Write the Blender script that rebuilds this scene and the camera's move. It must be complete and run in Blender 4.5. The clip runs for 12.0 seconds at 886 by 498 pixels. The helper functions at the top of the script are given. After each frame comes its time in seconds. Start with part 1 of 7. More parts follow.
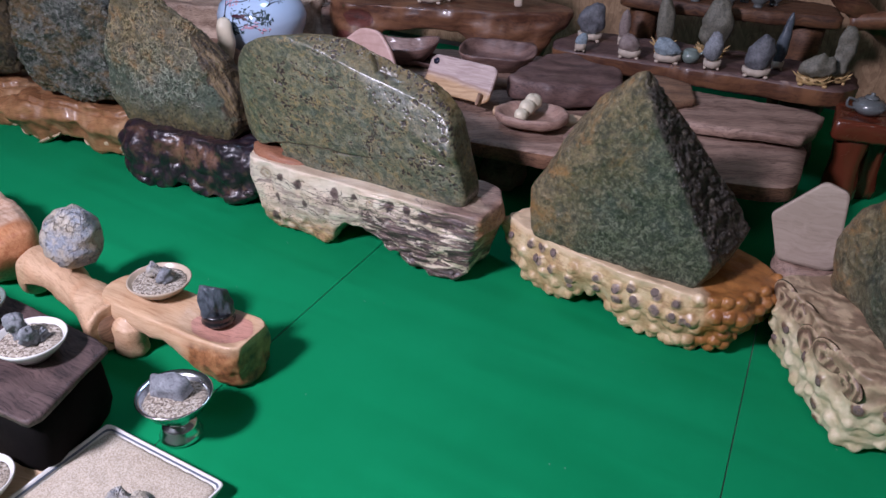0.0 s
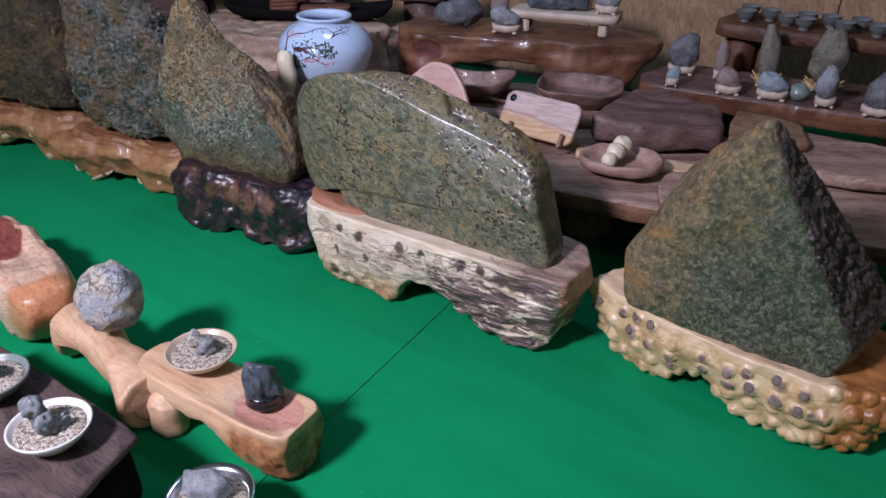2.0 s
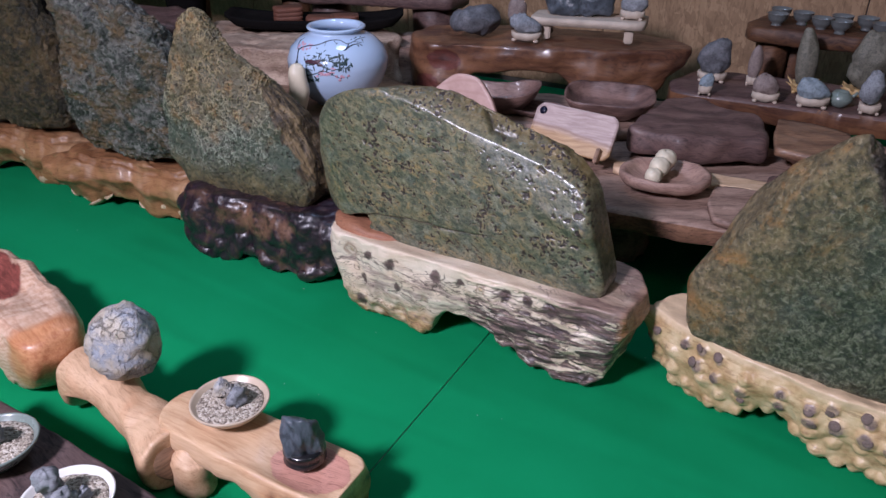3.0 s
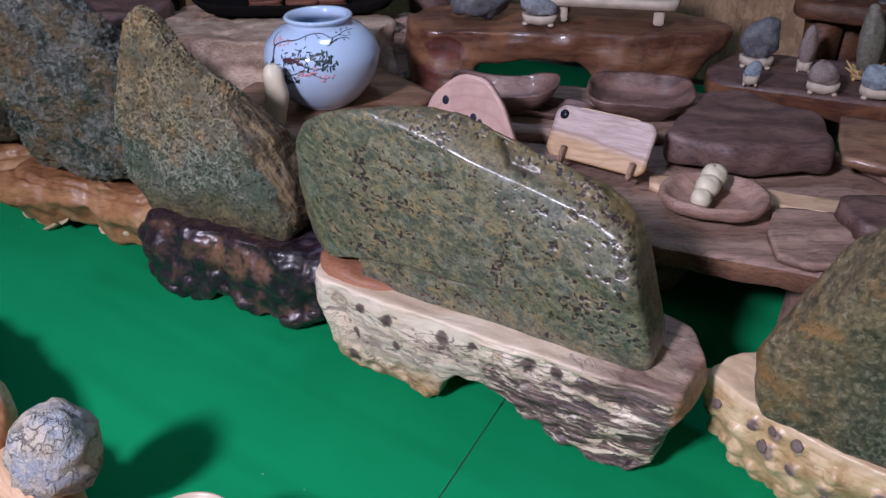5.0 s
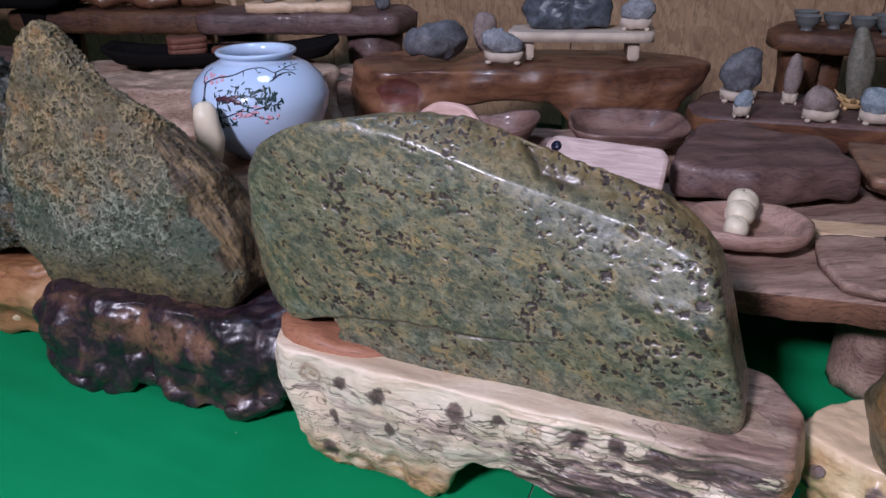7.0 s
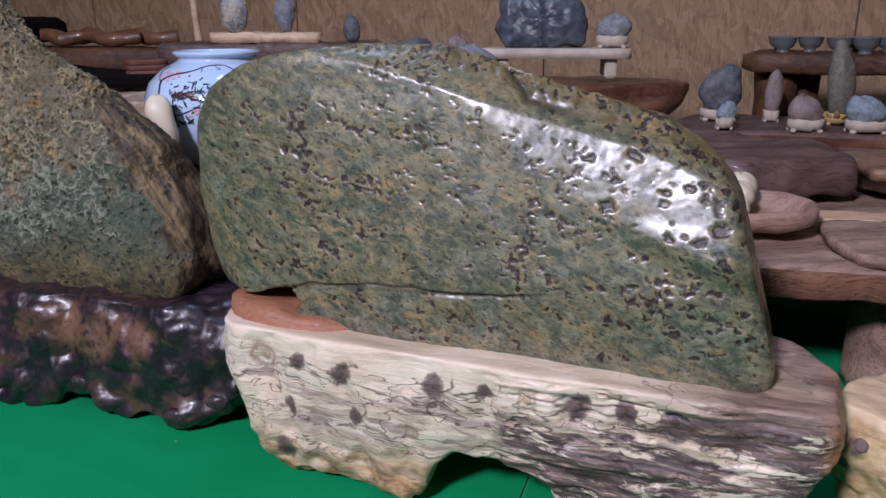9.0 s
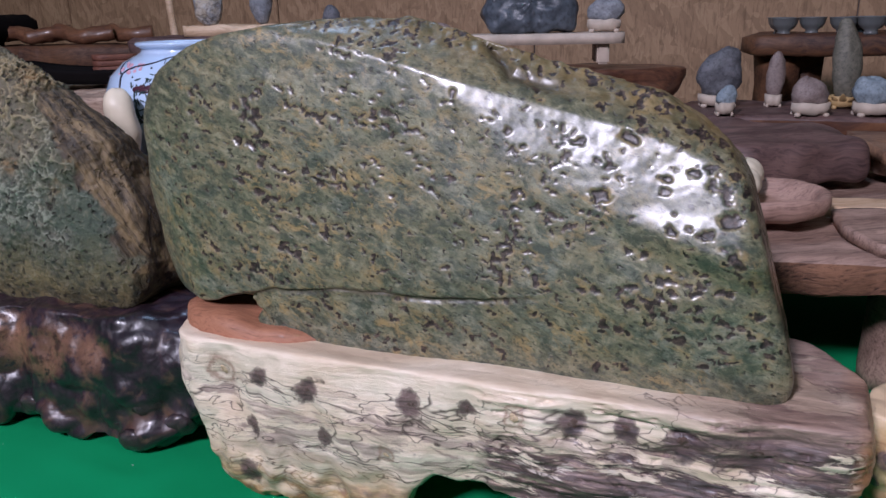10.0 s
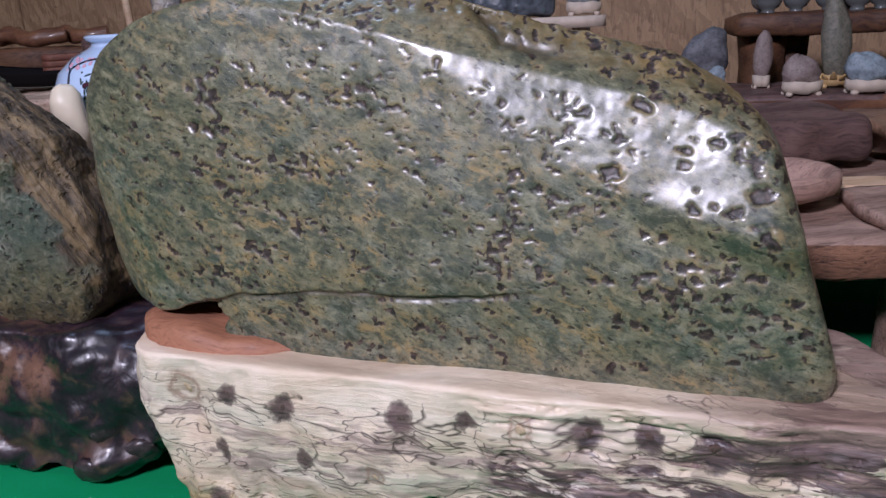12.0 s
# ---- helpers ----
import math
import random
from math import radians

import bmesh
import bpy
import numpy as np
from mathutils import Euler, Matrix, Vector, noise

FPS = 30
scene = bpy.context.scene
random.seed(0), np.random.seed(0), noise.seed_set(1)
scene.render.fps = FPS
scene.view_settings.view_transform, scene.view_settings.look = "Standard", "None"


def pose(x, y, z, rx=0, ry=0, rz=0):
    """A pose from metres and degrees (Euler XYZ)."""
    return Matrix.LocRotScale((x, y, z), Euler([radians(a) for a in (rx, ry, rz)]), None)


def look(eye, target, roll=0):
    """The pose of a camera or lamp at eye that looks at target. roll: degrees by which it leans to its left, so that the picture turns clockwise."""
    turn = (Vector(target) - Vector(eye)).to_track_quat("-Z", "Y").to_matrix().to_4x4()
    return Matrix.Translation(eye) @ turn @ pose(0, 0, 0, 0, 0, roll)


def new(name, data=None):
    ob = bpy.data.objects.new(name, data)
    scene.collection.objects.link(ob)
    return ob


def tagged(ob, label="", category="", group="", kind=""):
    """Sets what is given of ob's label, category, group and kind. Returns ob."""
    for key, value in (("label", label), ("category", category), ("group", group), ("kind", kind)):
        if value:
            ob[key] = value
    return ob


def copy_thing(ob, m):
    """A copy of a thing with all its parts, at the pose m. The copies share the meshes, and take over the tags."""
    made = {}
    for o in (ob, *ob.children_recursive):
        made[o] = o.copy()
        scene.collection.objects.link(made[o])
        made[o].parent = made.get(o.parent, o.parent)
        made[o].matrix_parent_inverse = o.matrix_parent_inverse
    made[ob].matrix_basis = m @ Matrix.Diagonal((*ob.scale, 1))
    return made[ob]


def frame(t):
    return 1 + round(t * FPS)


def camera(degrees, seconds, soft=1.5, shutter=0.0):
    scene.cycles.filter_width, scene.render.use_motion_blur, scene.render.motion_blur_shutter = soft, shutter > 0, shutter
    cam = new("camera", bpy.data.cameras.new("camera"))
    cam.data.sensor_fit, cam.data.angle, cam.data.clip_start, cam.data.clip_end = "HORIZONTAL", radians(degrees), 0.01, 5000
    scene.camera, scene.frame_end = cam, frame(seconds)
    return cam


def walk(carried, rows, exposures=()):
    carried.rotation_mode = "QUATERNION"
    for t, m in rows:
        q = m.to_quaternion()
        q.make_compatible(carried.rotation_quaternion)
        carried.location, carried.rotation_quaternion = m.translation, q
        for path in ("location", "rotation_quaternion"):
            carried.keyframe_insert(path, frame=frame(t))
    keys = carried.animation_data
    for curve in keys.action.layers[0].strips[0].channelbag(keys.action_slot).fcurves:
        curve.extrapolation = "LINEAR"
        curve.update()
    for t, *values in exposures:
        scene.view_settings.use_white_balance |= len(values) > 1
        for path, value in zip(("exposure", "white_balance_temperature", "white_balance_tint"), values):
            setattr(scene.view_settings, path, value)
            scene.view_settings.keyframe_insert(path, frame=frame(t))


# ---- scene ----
cam = camera(60.4, 12.0)
PATH = [
    (0, (0.075, 0.06, 1.359), (0.041, 1.78, 0.338), 2.3),
    (0.5, (0.09, 0.156, 1.36), (-0.03, 1.865, 0.328), 1.8),
    (1, (0.086, 0.201, 1.358), (-0.093, 1.91, 0.335), 1.7),
    (1.5, (0.074, 0.266, 1.342), (-0.13, 1.987, 0.343), 1.3),
    (2, (0.008, 0.367, 1.316), (-0.183, 2.103, 0.34), 0.9),
    (2.5, (-0.091, 0.464, 1.289), (-0.262, 2.208, 0.326), 0.4),
    (3, (-0.161, 0.534, 1.28), (-0.314, 2.282, 0.32), 0.3),
    (3.2, (-0.173, 0.582, 1.279), (-0.333, 2.324, 0.31), 0.0),
    (5, (-0.204, 0.973, 1.288), (-0.364, 2.664, 0.231), -1.3),
    (5.5, (-0.251, 1.02, 1.298), (-0.358, 2.716, 0.243), -1.2),
    (6, (-0.323, 1.131, 1.289), (-0.36, 2.853, 0.271), -1.4),
    (6.5, (-0.362, 1.208, 1.155), (-0.344, 2.972, 0.212), -1.2),
    (7, (-0.392, 1.252, 1.011), (-0.326, 3.068, 0.176), -0.8),
    (7.2, (-0.4, 1.272, 0.953), (-0.324, 3.104, 0.156), -0.6),
    (9, (-0.402, 1.321, 0.731), (-0.248, 3.225, 0.14), -0.2),
    (9.5, (-0.379, 1.372, 0.705), (-0.224, 3.277, 0.117), -0.6),
    (10, (-0.362, 1.435, 0.695), (-0.202, 3.338, 0.1), -1.3),
    (10.5, (-0.361, 1.467, 0.683), (-0.191, 3.366, 0.08), -2.2),
    (11, (-0.359, 1.505, 0.669), (-0.17, 3.401, 0.063), -2.8),
    (11.5, (-0.361, 1.525, 0.65), (-0.154, 3.42, 0.047), -2.9),
    (12, (-0.369, 1.542, 0.649), (-0.144, 3.44, 0.061), -2.8),
]
walk(cam, [(t, look(eye, target, roll)) for t, eye, target, roll in PATH])

# ---- world and lights ----
world = bpy.data.worlds.new("world")
scene.world = world
world.use_nodes = True
world.node_tree.nodes["Background"].inputs[0].default_value = (0.5, 0.6, 0.8, 1)
world.node_tree.nodes["Background"].inputs[1].default_value = 0.012


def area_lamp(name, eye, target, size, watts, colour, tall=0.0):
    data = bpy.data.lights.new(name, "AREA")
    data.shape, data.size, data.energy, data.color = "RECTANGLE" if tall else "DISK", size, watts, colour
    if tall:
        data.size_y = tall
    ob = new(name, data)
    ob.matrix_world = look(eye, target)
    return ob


area_lamp("hall_lamp", (-2.0, -0.2, 2.70), (0.0, 2.0, 0.1), 0.5, 182, (1.0, 0.95, 1.21))
# Broad fill added behind the camera; no doorway or window is known there.
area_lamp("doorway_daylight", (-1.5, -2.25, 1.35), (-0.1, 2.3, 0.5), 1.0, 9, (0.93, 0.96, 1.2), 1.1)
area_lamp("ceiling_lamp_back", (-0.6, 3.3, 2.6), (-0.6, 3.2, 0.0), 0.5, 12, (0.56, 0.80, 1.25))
# Unseen overhead fill, added to brighten the right front.
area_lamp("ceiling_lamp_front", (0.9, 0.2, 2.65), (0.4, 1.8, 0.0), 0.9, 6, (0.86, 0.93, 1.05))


# ---- materials ----
class Graph:
    """A node material under construction."""

    def __init__(self, name, coords="Object"):
        self.mat = bpy.data.materials.new(name)
        self.mat.use_nodes = True
        self.tree = self.mat.node_tree
        self.bsdf = self.tree.nodes["Principled BSDF"]
        self.co = self.tree.nodes.new("ShaderNodeTexCoord").outputs[coords]
        self.rand = self.tree.nodes.new("ShaderNodeObjectInfo").outputs["Random"]

    def put(self, socket, value):
        if isinstance(value, bpy.types.NodeSocket):
            self.tree.links.new(value, socket)
        elif isinstance(value, (tuple, list)) and socket.type == "RGBA":
            socket.default_value = (*value[:3], 1)
        else:
            socket.default_value = value

    def node(self, kind, **values):
        n = self.tree.nodes.new(kind)
        for k, v in values.items():
            self.put(n.inputs[k], v)
        return n

    def stretch(self, scale=(1, 1, 1), rot=(0, 0, 0), vec=None):
        turned = self.node("ShaderNodeMapping", Vector=vec or self.co, Rotation=[radians(a) for a in rot])
        return self.node("ShaderNodeMapping", Vector=turned.outputs[0], Scale=scale).outputs[0]

    def noise(self, scale, detail=4.0, rough=0.55, dist=0.0, vec=None, colour=False):
        n = self.node("ShaderNodeTexNoise", Vector=vec or self.co, Scale=scale, Detail=detail, Roughness=rough, Distortion=dist)
        return n.outputs["Color" if colour else "Fac"]

    def cells(self, scale, vec=None, feature="F1", rand=1.0, out="Distance"):
        n = self.node("ShaderNodeTexVoronoi", Vector=vec or self.co, Scale=scale, Randomness=rand)
        n.feature = feature
        return n.outputs[out]

    def waves(self, scale, dist=3.0, detail=3.0, vec=None, rings=False, dscale=1.0, around="X"):
        n = self.node("ShaderNodeTexWave", Vector=vec or self.co, Scale=scale, Distortion=dist, Detail=detail)
        n.inputs["Detail Scale"].default_value = dscale
        n.wave_type = "RINGS" if rings else "BANDS"
        n.rings_direction = around
        return n.outputs["Fac"]

    def ramp(self, fac, stops):
        n = self.node("ShaderNodeValToRGB", Fac=fac)
        e = n.color_ramp.elements
        while len(e) < len(stops):
            e.new(0.5)
        for i, (p, c) in enumerate(stops):
            e[i].position = p
            e[i].color = (c, c, c, 1) if isinstance(c, (int, float)) else (*c, 1)
        return n.outputs[0]

    def mix(self, fac, a, b, mode="MIX"):
        n = self.tree.nodes.new("ShaderNodeMix")
        n.data_type, n.blend_type = "RGBA", mode
        self.put(n.inputs[0], fac)
        self.put(n.inputs[6], a)
        self.put(n.inputs[7], b)
        return n.outputs[2]

    def calc(self, op, a, b=0.0, c=0.0):
        n = self.tree.nodes.new("ShaderNodeMath")
        n.operation = op
        for i, v in enumerate((a, b, c)):
            self.put(n.inputs[i], v)
        return n.outputs[0]

    def axis(self, which, vec=None):
        return self.node("ShaderNodeSeparateXYZ", Vector=vec or self.co).outputs[which]

    def stored(self, name):
        n = self.tree.nodes.new("ShaderNodeAttribute")
        n.attribute_name = name
        return n.outputs["Fac"]

    def bump(self, height, strength=0.5, dist=0.004, normal=None):
        n = self.node("ShaderNodeBump", Height=height, Strength=strength, Distance=dist)
        if normal:
            self.put(n.inputs["Normal"], normal)
        return n.outputs[0]

    def done(self, colour, rough=0.6, normal=None, metal=0.0, coat=0.0, coat_rough=0.15, spec=0.5):
        b = self.bsdf.inputs
        self.put(b["Base Color"], colour)
        self.put(b["Roughness"], rough)
        self.put(b["Metallic"], metal)
        self.put(b["Coat Weight"], coat)
        self.put(b["Coat Roughness"], coat_rough)
        self.put(b["Specular IOR Level"], spec)
        if normal:
            self.put(b["Normal"], normal)
        return self.mat


def carpet_material():
    g = Graph("green_carpet")
    big = g.noise(2.2, 5, 0.6)
    fine = g.noise(700, 2)
    lint = g.ramp(g.cells(16, g.stretch((1, 2.2, 1), (0, 0, 30))), [(0.0, 1), (0.04, 1), (0.05, 0)])
    base = g.ramp(big, [(0.3, (0.0, 0.205, 0.066)), (0.7, (0.002, 0.245, 0.086))])
    col = g.mix(g.ramp(fine, [(0.35, 0.0), (0.7, 0.35)]), base, (0.008, 0.25, 0.12))
    col = g.mix(g.calc("MULTIPLY", lint, g.ramp(g.noise(7, 2), [(0.56, 0), (0.62, 0.6)])), col, (0.4, 0.5, 0.42))
    folds = g.noise(1.3, 1.5, 0.5, 0.3, vec=g.stretch((0.8, 4.5, 1), (0, 0, 4)))
    crease = g.ramp(g.calc("ABSOLUTE", g.calc("SUBTRACT", g.noise(1.1, 2, 0.5, 0.4, g.stretch((1, 3.5, 1), (0, 0, -20))), 0.5)), [(0.0, 1), (0.012, 0)])
    nrm = g.bump(folds, 0.55, 0.03)
    nrm = g.bump(crease, 0.06, 0.004, nrm)
    nrm = g.bump(fine, 0.5, 0.0015, nrm)
    return g.done(col, 0.95, nrm, spec=0.1)


def speckled_rock_material():
    """Olive and blue-green polished stone with ochre flecks and brown pits."""
    g = Graph("polished_green_stone")
    slant = g.stretch((1, 1.2, 1.75), (0, -22, 0))
    bent = g.mix(0.04, slant, g.noise(9, 4, 0.6, vec=slant, colour=True))
    soft = g.noise(14, 5, 0.66, 0.7, bent)
    mid = g.noise(38, 6, 0.70, 0.6, bent)
    fine = g.noise(130, 6, 0.74, 0.3, slant)
    hue = g.ramp(soft, [(0.36, (0.060, 0.070, 0.044)), (0.46, (0.098, 0.104, 0.062)), (0.54, (0.132, 0.128, 0.074)), (0.64, (0.180, 0.156, 0.088))])
    cool = g.ramp(g.noise(8, 5, 0.62, 1.2, bent), [(0.50, 0), (0.62, 0.6)])
    hue = g.mix(cool, hue, g.ramp(mid, [(0.38, (0.066, 0.086, 0.066)), (0.62, (0.165, 0.182, 0.150))]))
    col = g.mix(g.ramp(mid, [(0.40, 0.75), (0.50, 0)]), hue, (0.034, 0.046, 0.033))
    col = g.mix(g.ramp(mid, [(0.53, 0), (0.66, 0.7)]), col, (0.26, 0.245, 0.155))
    ochre = g.calc("MULTIPLY", g.ramp(g.noise(40, 6, 0.7, 0.6, bent), [(0.52, 0), (0.62, 0.8)]), g.ramp(g.noise(7, 4), [(0.44, 0.1), (0.58, 1)]))
    col = g.mix(ochre, col, (0.29, 0.205, 0.086))
    col = g.mix(g.ramp(fine, [(0.37, 0.9), (0.47, 0)]), col, (0.026, 0.030, 0.020))
    col = g.mix(g.ramp(fine, [(0.56, 0), (0.67, 0.5)]), col, (0.31, 0.285, 0.19))
    crest = g.stored("crest")
    col = g.mix(g.calc("MULTIPLY", crest, g.ramp(mid, [(0.3, 0.85), (0.65, 0.5)])), col, g.ramp(soft, [(0.36, (0.060, 0.050, 0.022)), (0.62, (0.190, 0.128, 0.048))]))
    rust = g.stored("rust")
    col = g.mix(g.calc("MULTIPLY", rust, g.ramp(g.noise(55, 5, 0.72), [(0.46, 0.0), (0.64, 0.75)])), col, (0.26, 0.180, 0.080))
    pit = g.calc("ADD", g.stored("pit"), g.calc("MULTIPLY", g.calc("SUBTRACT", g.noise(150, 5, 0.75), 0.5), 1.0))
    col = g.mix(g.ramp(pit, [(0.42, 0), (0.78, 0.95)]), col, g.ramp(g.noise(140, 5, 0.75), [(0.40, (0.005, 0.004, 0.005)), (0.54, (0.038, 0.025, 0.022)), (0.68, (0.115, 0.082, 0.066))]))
    cell = g.node("ShaderNodeTexVoronoi", Vector=g.mix(0.02, slant, g.noise(70, 3, 0.6, vec=slant, colour=True)), Scale=75)
    dot = g.calc("MULTIPLY", g.ramp(cell.outputs["Distance"], [(0.14, 1), (0.30, 0)]), g.ramp(g.calc("MULTIPLY", g.axis("X", cell.outputs["Color"]), g.noise(9, 4, 0.65)), [(0.27, 0), (0.33, 0.9)]))
    col = g.mix(dot, col, (0.020, 0.017, 0.014))
    crack = g.stored("crack")
    # Dark brown along the crease and, fainter, in the ledge groove.
    col = g.mix(crack, col, (0.045, 0.030, 0.020))
    nrm = g.bump(g.noise(24, 4, 0.5, 0.3), 0.10, 0.006)
    nrm = g.bump(g.calc("SUBTRACT", g.calc("MULTIPLY", fine, 0.35), dot), 0.5, 0.002, nrm)
    rough = g.ramp(g.noise(19, 5, 0.65), [(0.3, 0.40), (0.7, 0.52)])
    return g.done(col, rough, nrm, coat=g.calc("MULTIPLY", g.ramp(pit, [(0.3, 0.70), (0.8, 0.12)]), g.ramp(crest, [(0.45, 1.0), (0.95, 0.35)])), coat_rough=g.ramp(g.noise(30, 5, 0.7), [(0.35, 0.22), (0.65, 0.32)]), spec=0.38)


def lace_rock_material():
    """Ochre stone with a pale lacy crust, green below, and a fibrous brown flank."""
    g = Graph("lacy_ochre_green_stone")
    h = g.axis("Z")
    drift = g.calc("ADD", g.calc("DIVIDE", g.calc("SUBTRACT", h, 0.42), 0.16), g.calc("MULTIPLY", g.calc("SUBTRACT", g.noise(7, 5, 0.65), 0.5), 3.5))
    up = g.ramp(drift, [(0.0, 0), (1.0, 1)])
    grain = g.noise(90, 6, 0.7, 0.3)
    base = g.mix(up, (0.056, 0.076, 0.050), (0.105, 0.082, 0.036))
    base = g.mix(g.ramp(g.noise(10, 5, 0.65, 0.5), [(0.46, 0), (0.60, 0.6)]), base, (0.140, 0.132, 0.100))
    foot = g.ramp(g.calc("ADD", h, g.calc("MULTIPLY", g.noise(9, 5, 0.65), 0.16)), [(0.34, 1), (0.43, 0)])
    base = g.mix(foot, base, g.ramp(g.noise(24, 5, 0.7), [(0.4, (0.070, 0.064, 0.034)), (0.62, (0.170, 0.135, 0.058))]))
    rusty = g.calc("MULTIPLY", g.ramp(g.noise(14, 5, 0.7), [(0.55, 0), (0.63, 0.7)]), up)
    base = g.mix(rusty, base, (0.250, 0.135, 0.045))
    col = g.mix(g.ramp(grain, [(0.36, 0.8), (0.48, 0)]), base, g.mix(up, (0.020, 0.030, 0.022), (0.045, 0.028, 0.012)))
    col = g.mix(g.ramp(grain, [(0.55, 0), (0.68, 0.5)]), col, (0.26, 0.24, 0.17))
    crust = g.stored("crust")
    col = g.mix(g.ramp(crust, [(0.15, 0), (0.85, 0.68)]), col, g.mix(up, (0.33, 0.36, 0.27), (0.38, 0.30, 0.16)))
    pores = g.ramp(g.cells(62, g.mix(0.03, g.co, g.noise(50, 3, 0.65, colour=True))), [(0.16, 0.9), (0.28, 0)])
    col = g.mix(pores, col, (0.022, 0.018, 0.012))
    flank = g.stored("flank")
    fibre = g.noise(13, 6, 0.7, 0.5, g.stretch((5, 5, 0.6), (0, 35, 0)))
    wood = g.ramp(fibre, [(0.36, (0.016, 0.011, 0.007)), (0.48, (0.064, 0.044, 0.023)), (0.62, (0.19, 0.130, 0.062))])
    col = g.mix(flank, col, wood)
    nrm = g.bump(g.noise(14, 5), 0.4, 0.01)
    nrm = g.bump(g.calc("SUBTRACT", g.mix(flank, grain, fibre), pores), 0.9, 0.007, nrm)
    return g.done(col, g.ramp(crust, [(0.2, 0.62), (0.8, 0.42)]), nrm)


def grainy_rock_material(name, low, high, fleck, dark, flip=0.42, span=0.3, rough=0.5, scale=1.0, coat=0.0, band=None):
    """A rough stone whose colour drifts with its height."""
    g = Graph(name)
    h = g.axis("Z")
    drift = g.calc("ADD", g.calc("DIVIDE", g.calc("SUBTRACT", h, flip), span), g.calc("MULTIPLY", g.calc("SUBTRACT", g.noise(6, 5, 0.6), 0.5), 2.5))
    col = g.mix(g.ramp(drift, [(0.0, 0), (0.9, 1)]), low, high)
    cloud = g.noise(17 * scale, 6, 0.68, 0.6)
    col = g.mix(g.ramp(cloud, [(0.36, 0.7), (0.5, 0)]), col, tuple(c * 0.45 for c in low))
    col = g.mix(g.ramp(cloud, [(0.52, 0), (0.66, 0.6)]), col, tuple(min(1, c * 1.7) for c in high))
    if band:
        strip = g.ramp(g.noise(4.5, 5, 0.65, 0.8, g.stretch((0.7, 1, 2.2), (0, -25, 0))), [(0.53, 0), (0.60, 0.8)])
        col = g.mix(strip, col, band)
    net = g.cells(38 * scale, g.mix(0.05, g.co, g.noise(45, 4, 0.65, colour=True)), "DISTANCE_TO_EDGE")
    lace = g.noise(62 * scale, 6, 0.70, 0.6)
    col = g.mix(g.calc("MULTIPLY", g.ramp(net, [(0.0, 0.85), (0.10, 0.5), (0.22, 0)]), g.ramp(g.noise(13, 5, 0.65), [(0.42, 0), (0.56, 1)])), col, fleck)
    col = g.mix(g.ramp(lace, [(0.53, 0), (0.60, 0.85)]), col, fleck)
    col = g.mix(g.ramp(lace, [(0.36, 0.9), (0.47, 0)]), col, dark)
    patch = g.noise(5, 5, 0.65, 0.5)
    col = g.mix(g.ramp(patch, [(0.52, 0), (0.60, 0.65)]), col, (0.145, 0.092, 0.036))
    nrm = g.bump(g.noise(14, 5), 0.7, 0.03)
    nrm = g.bump(g.calc("SUBTRACT", g.calc("MULTIPLY", lace, 0.8), g.ramp(net, [(0.0, 0), (0.2, 0.5)])), 1.0, 0.012, nrm)
    return g.done(col, g.ramp(lace, [(0.4, rough + 0.15), (0.6, rough)]), nrm, coat=coat)


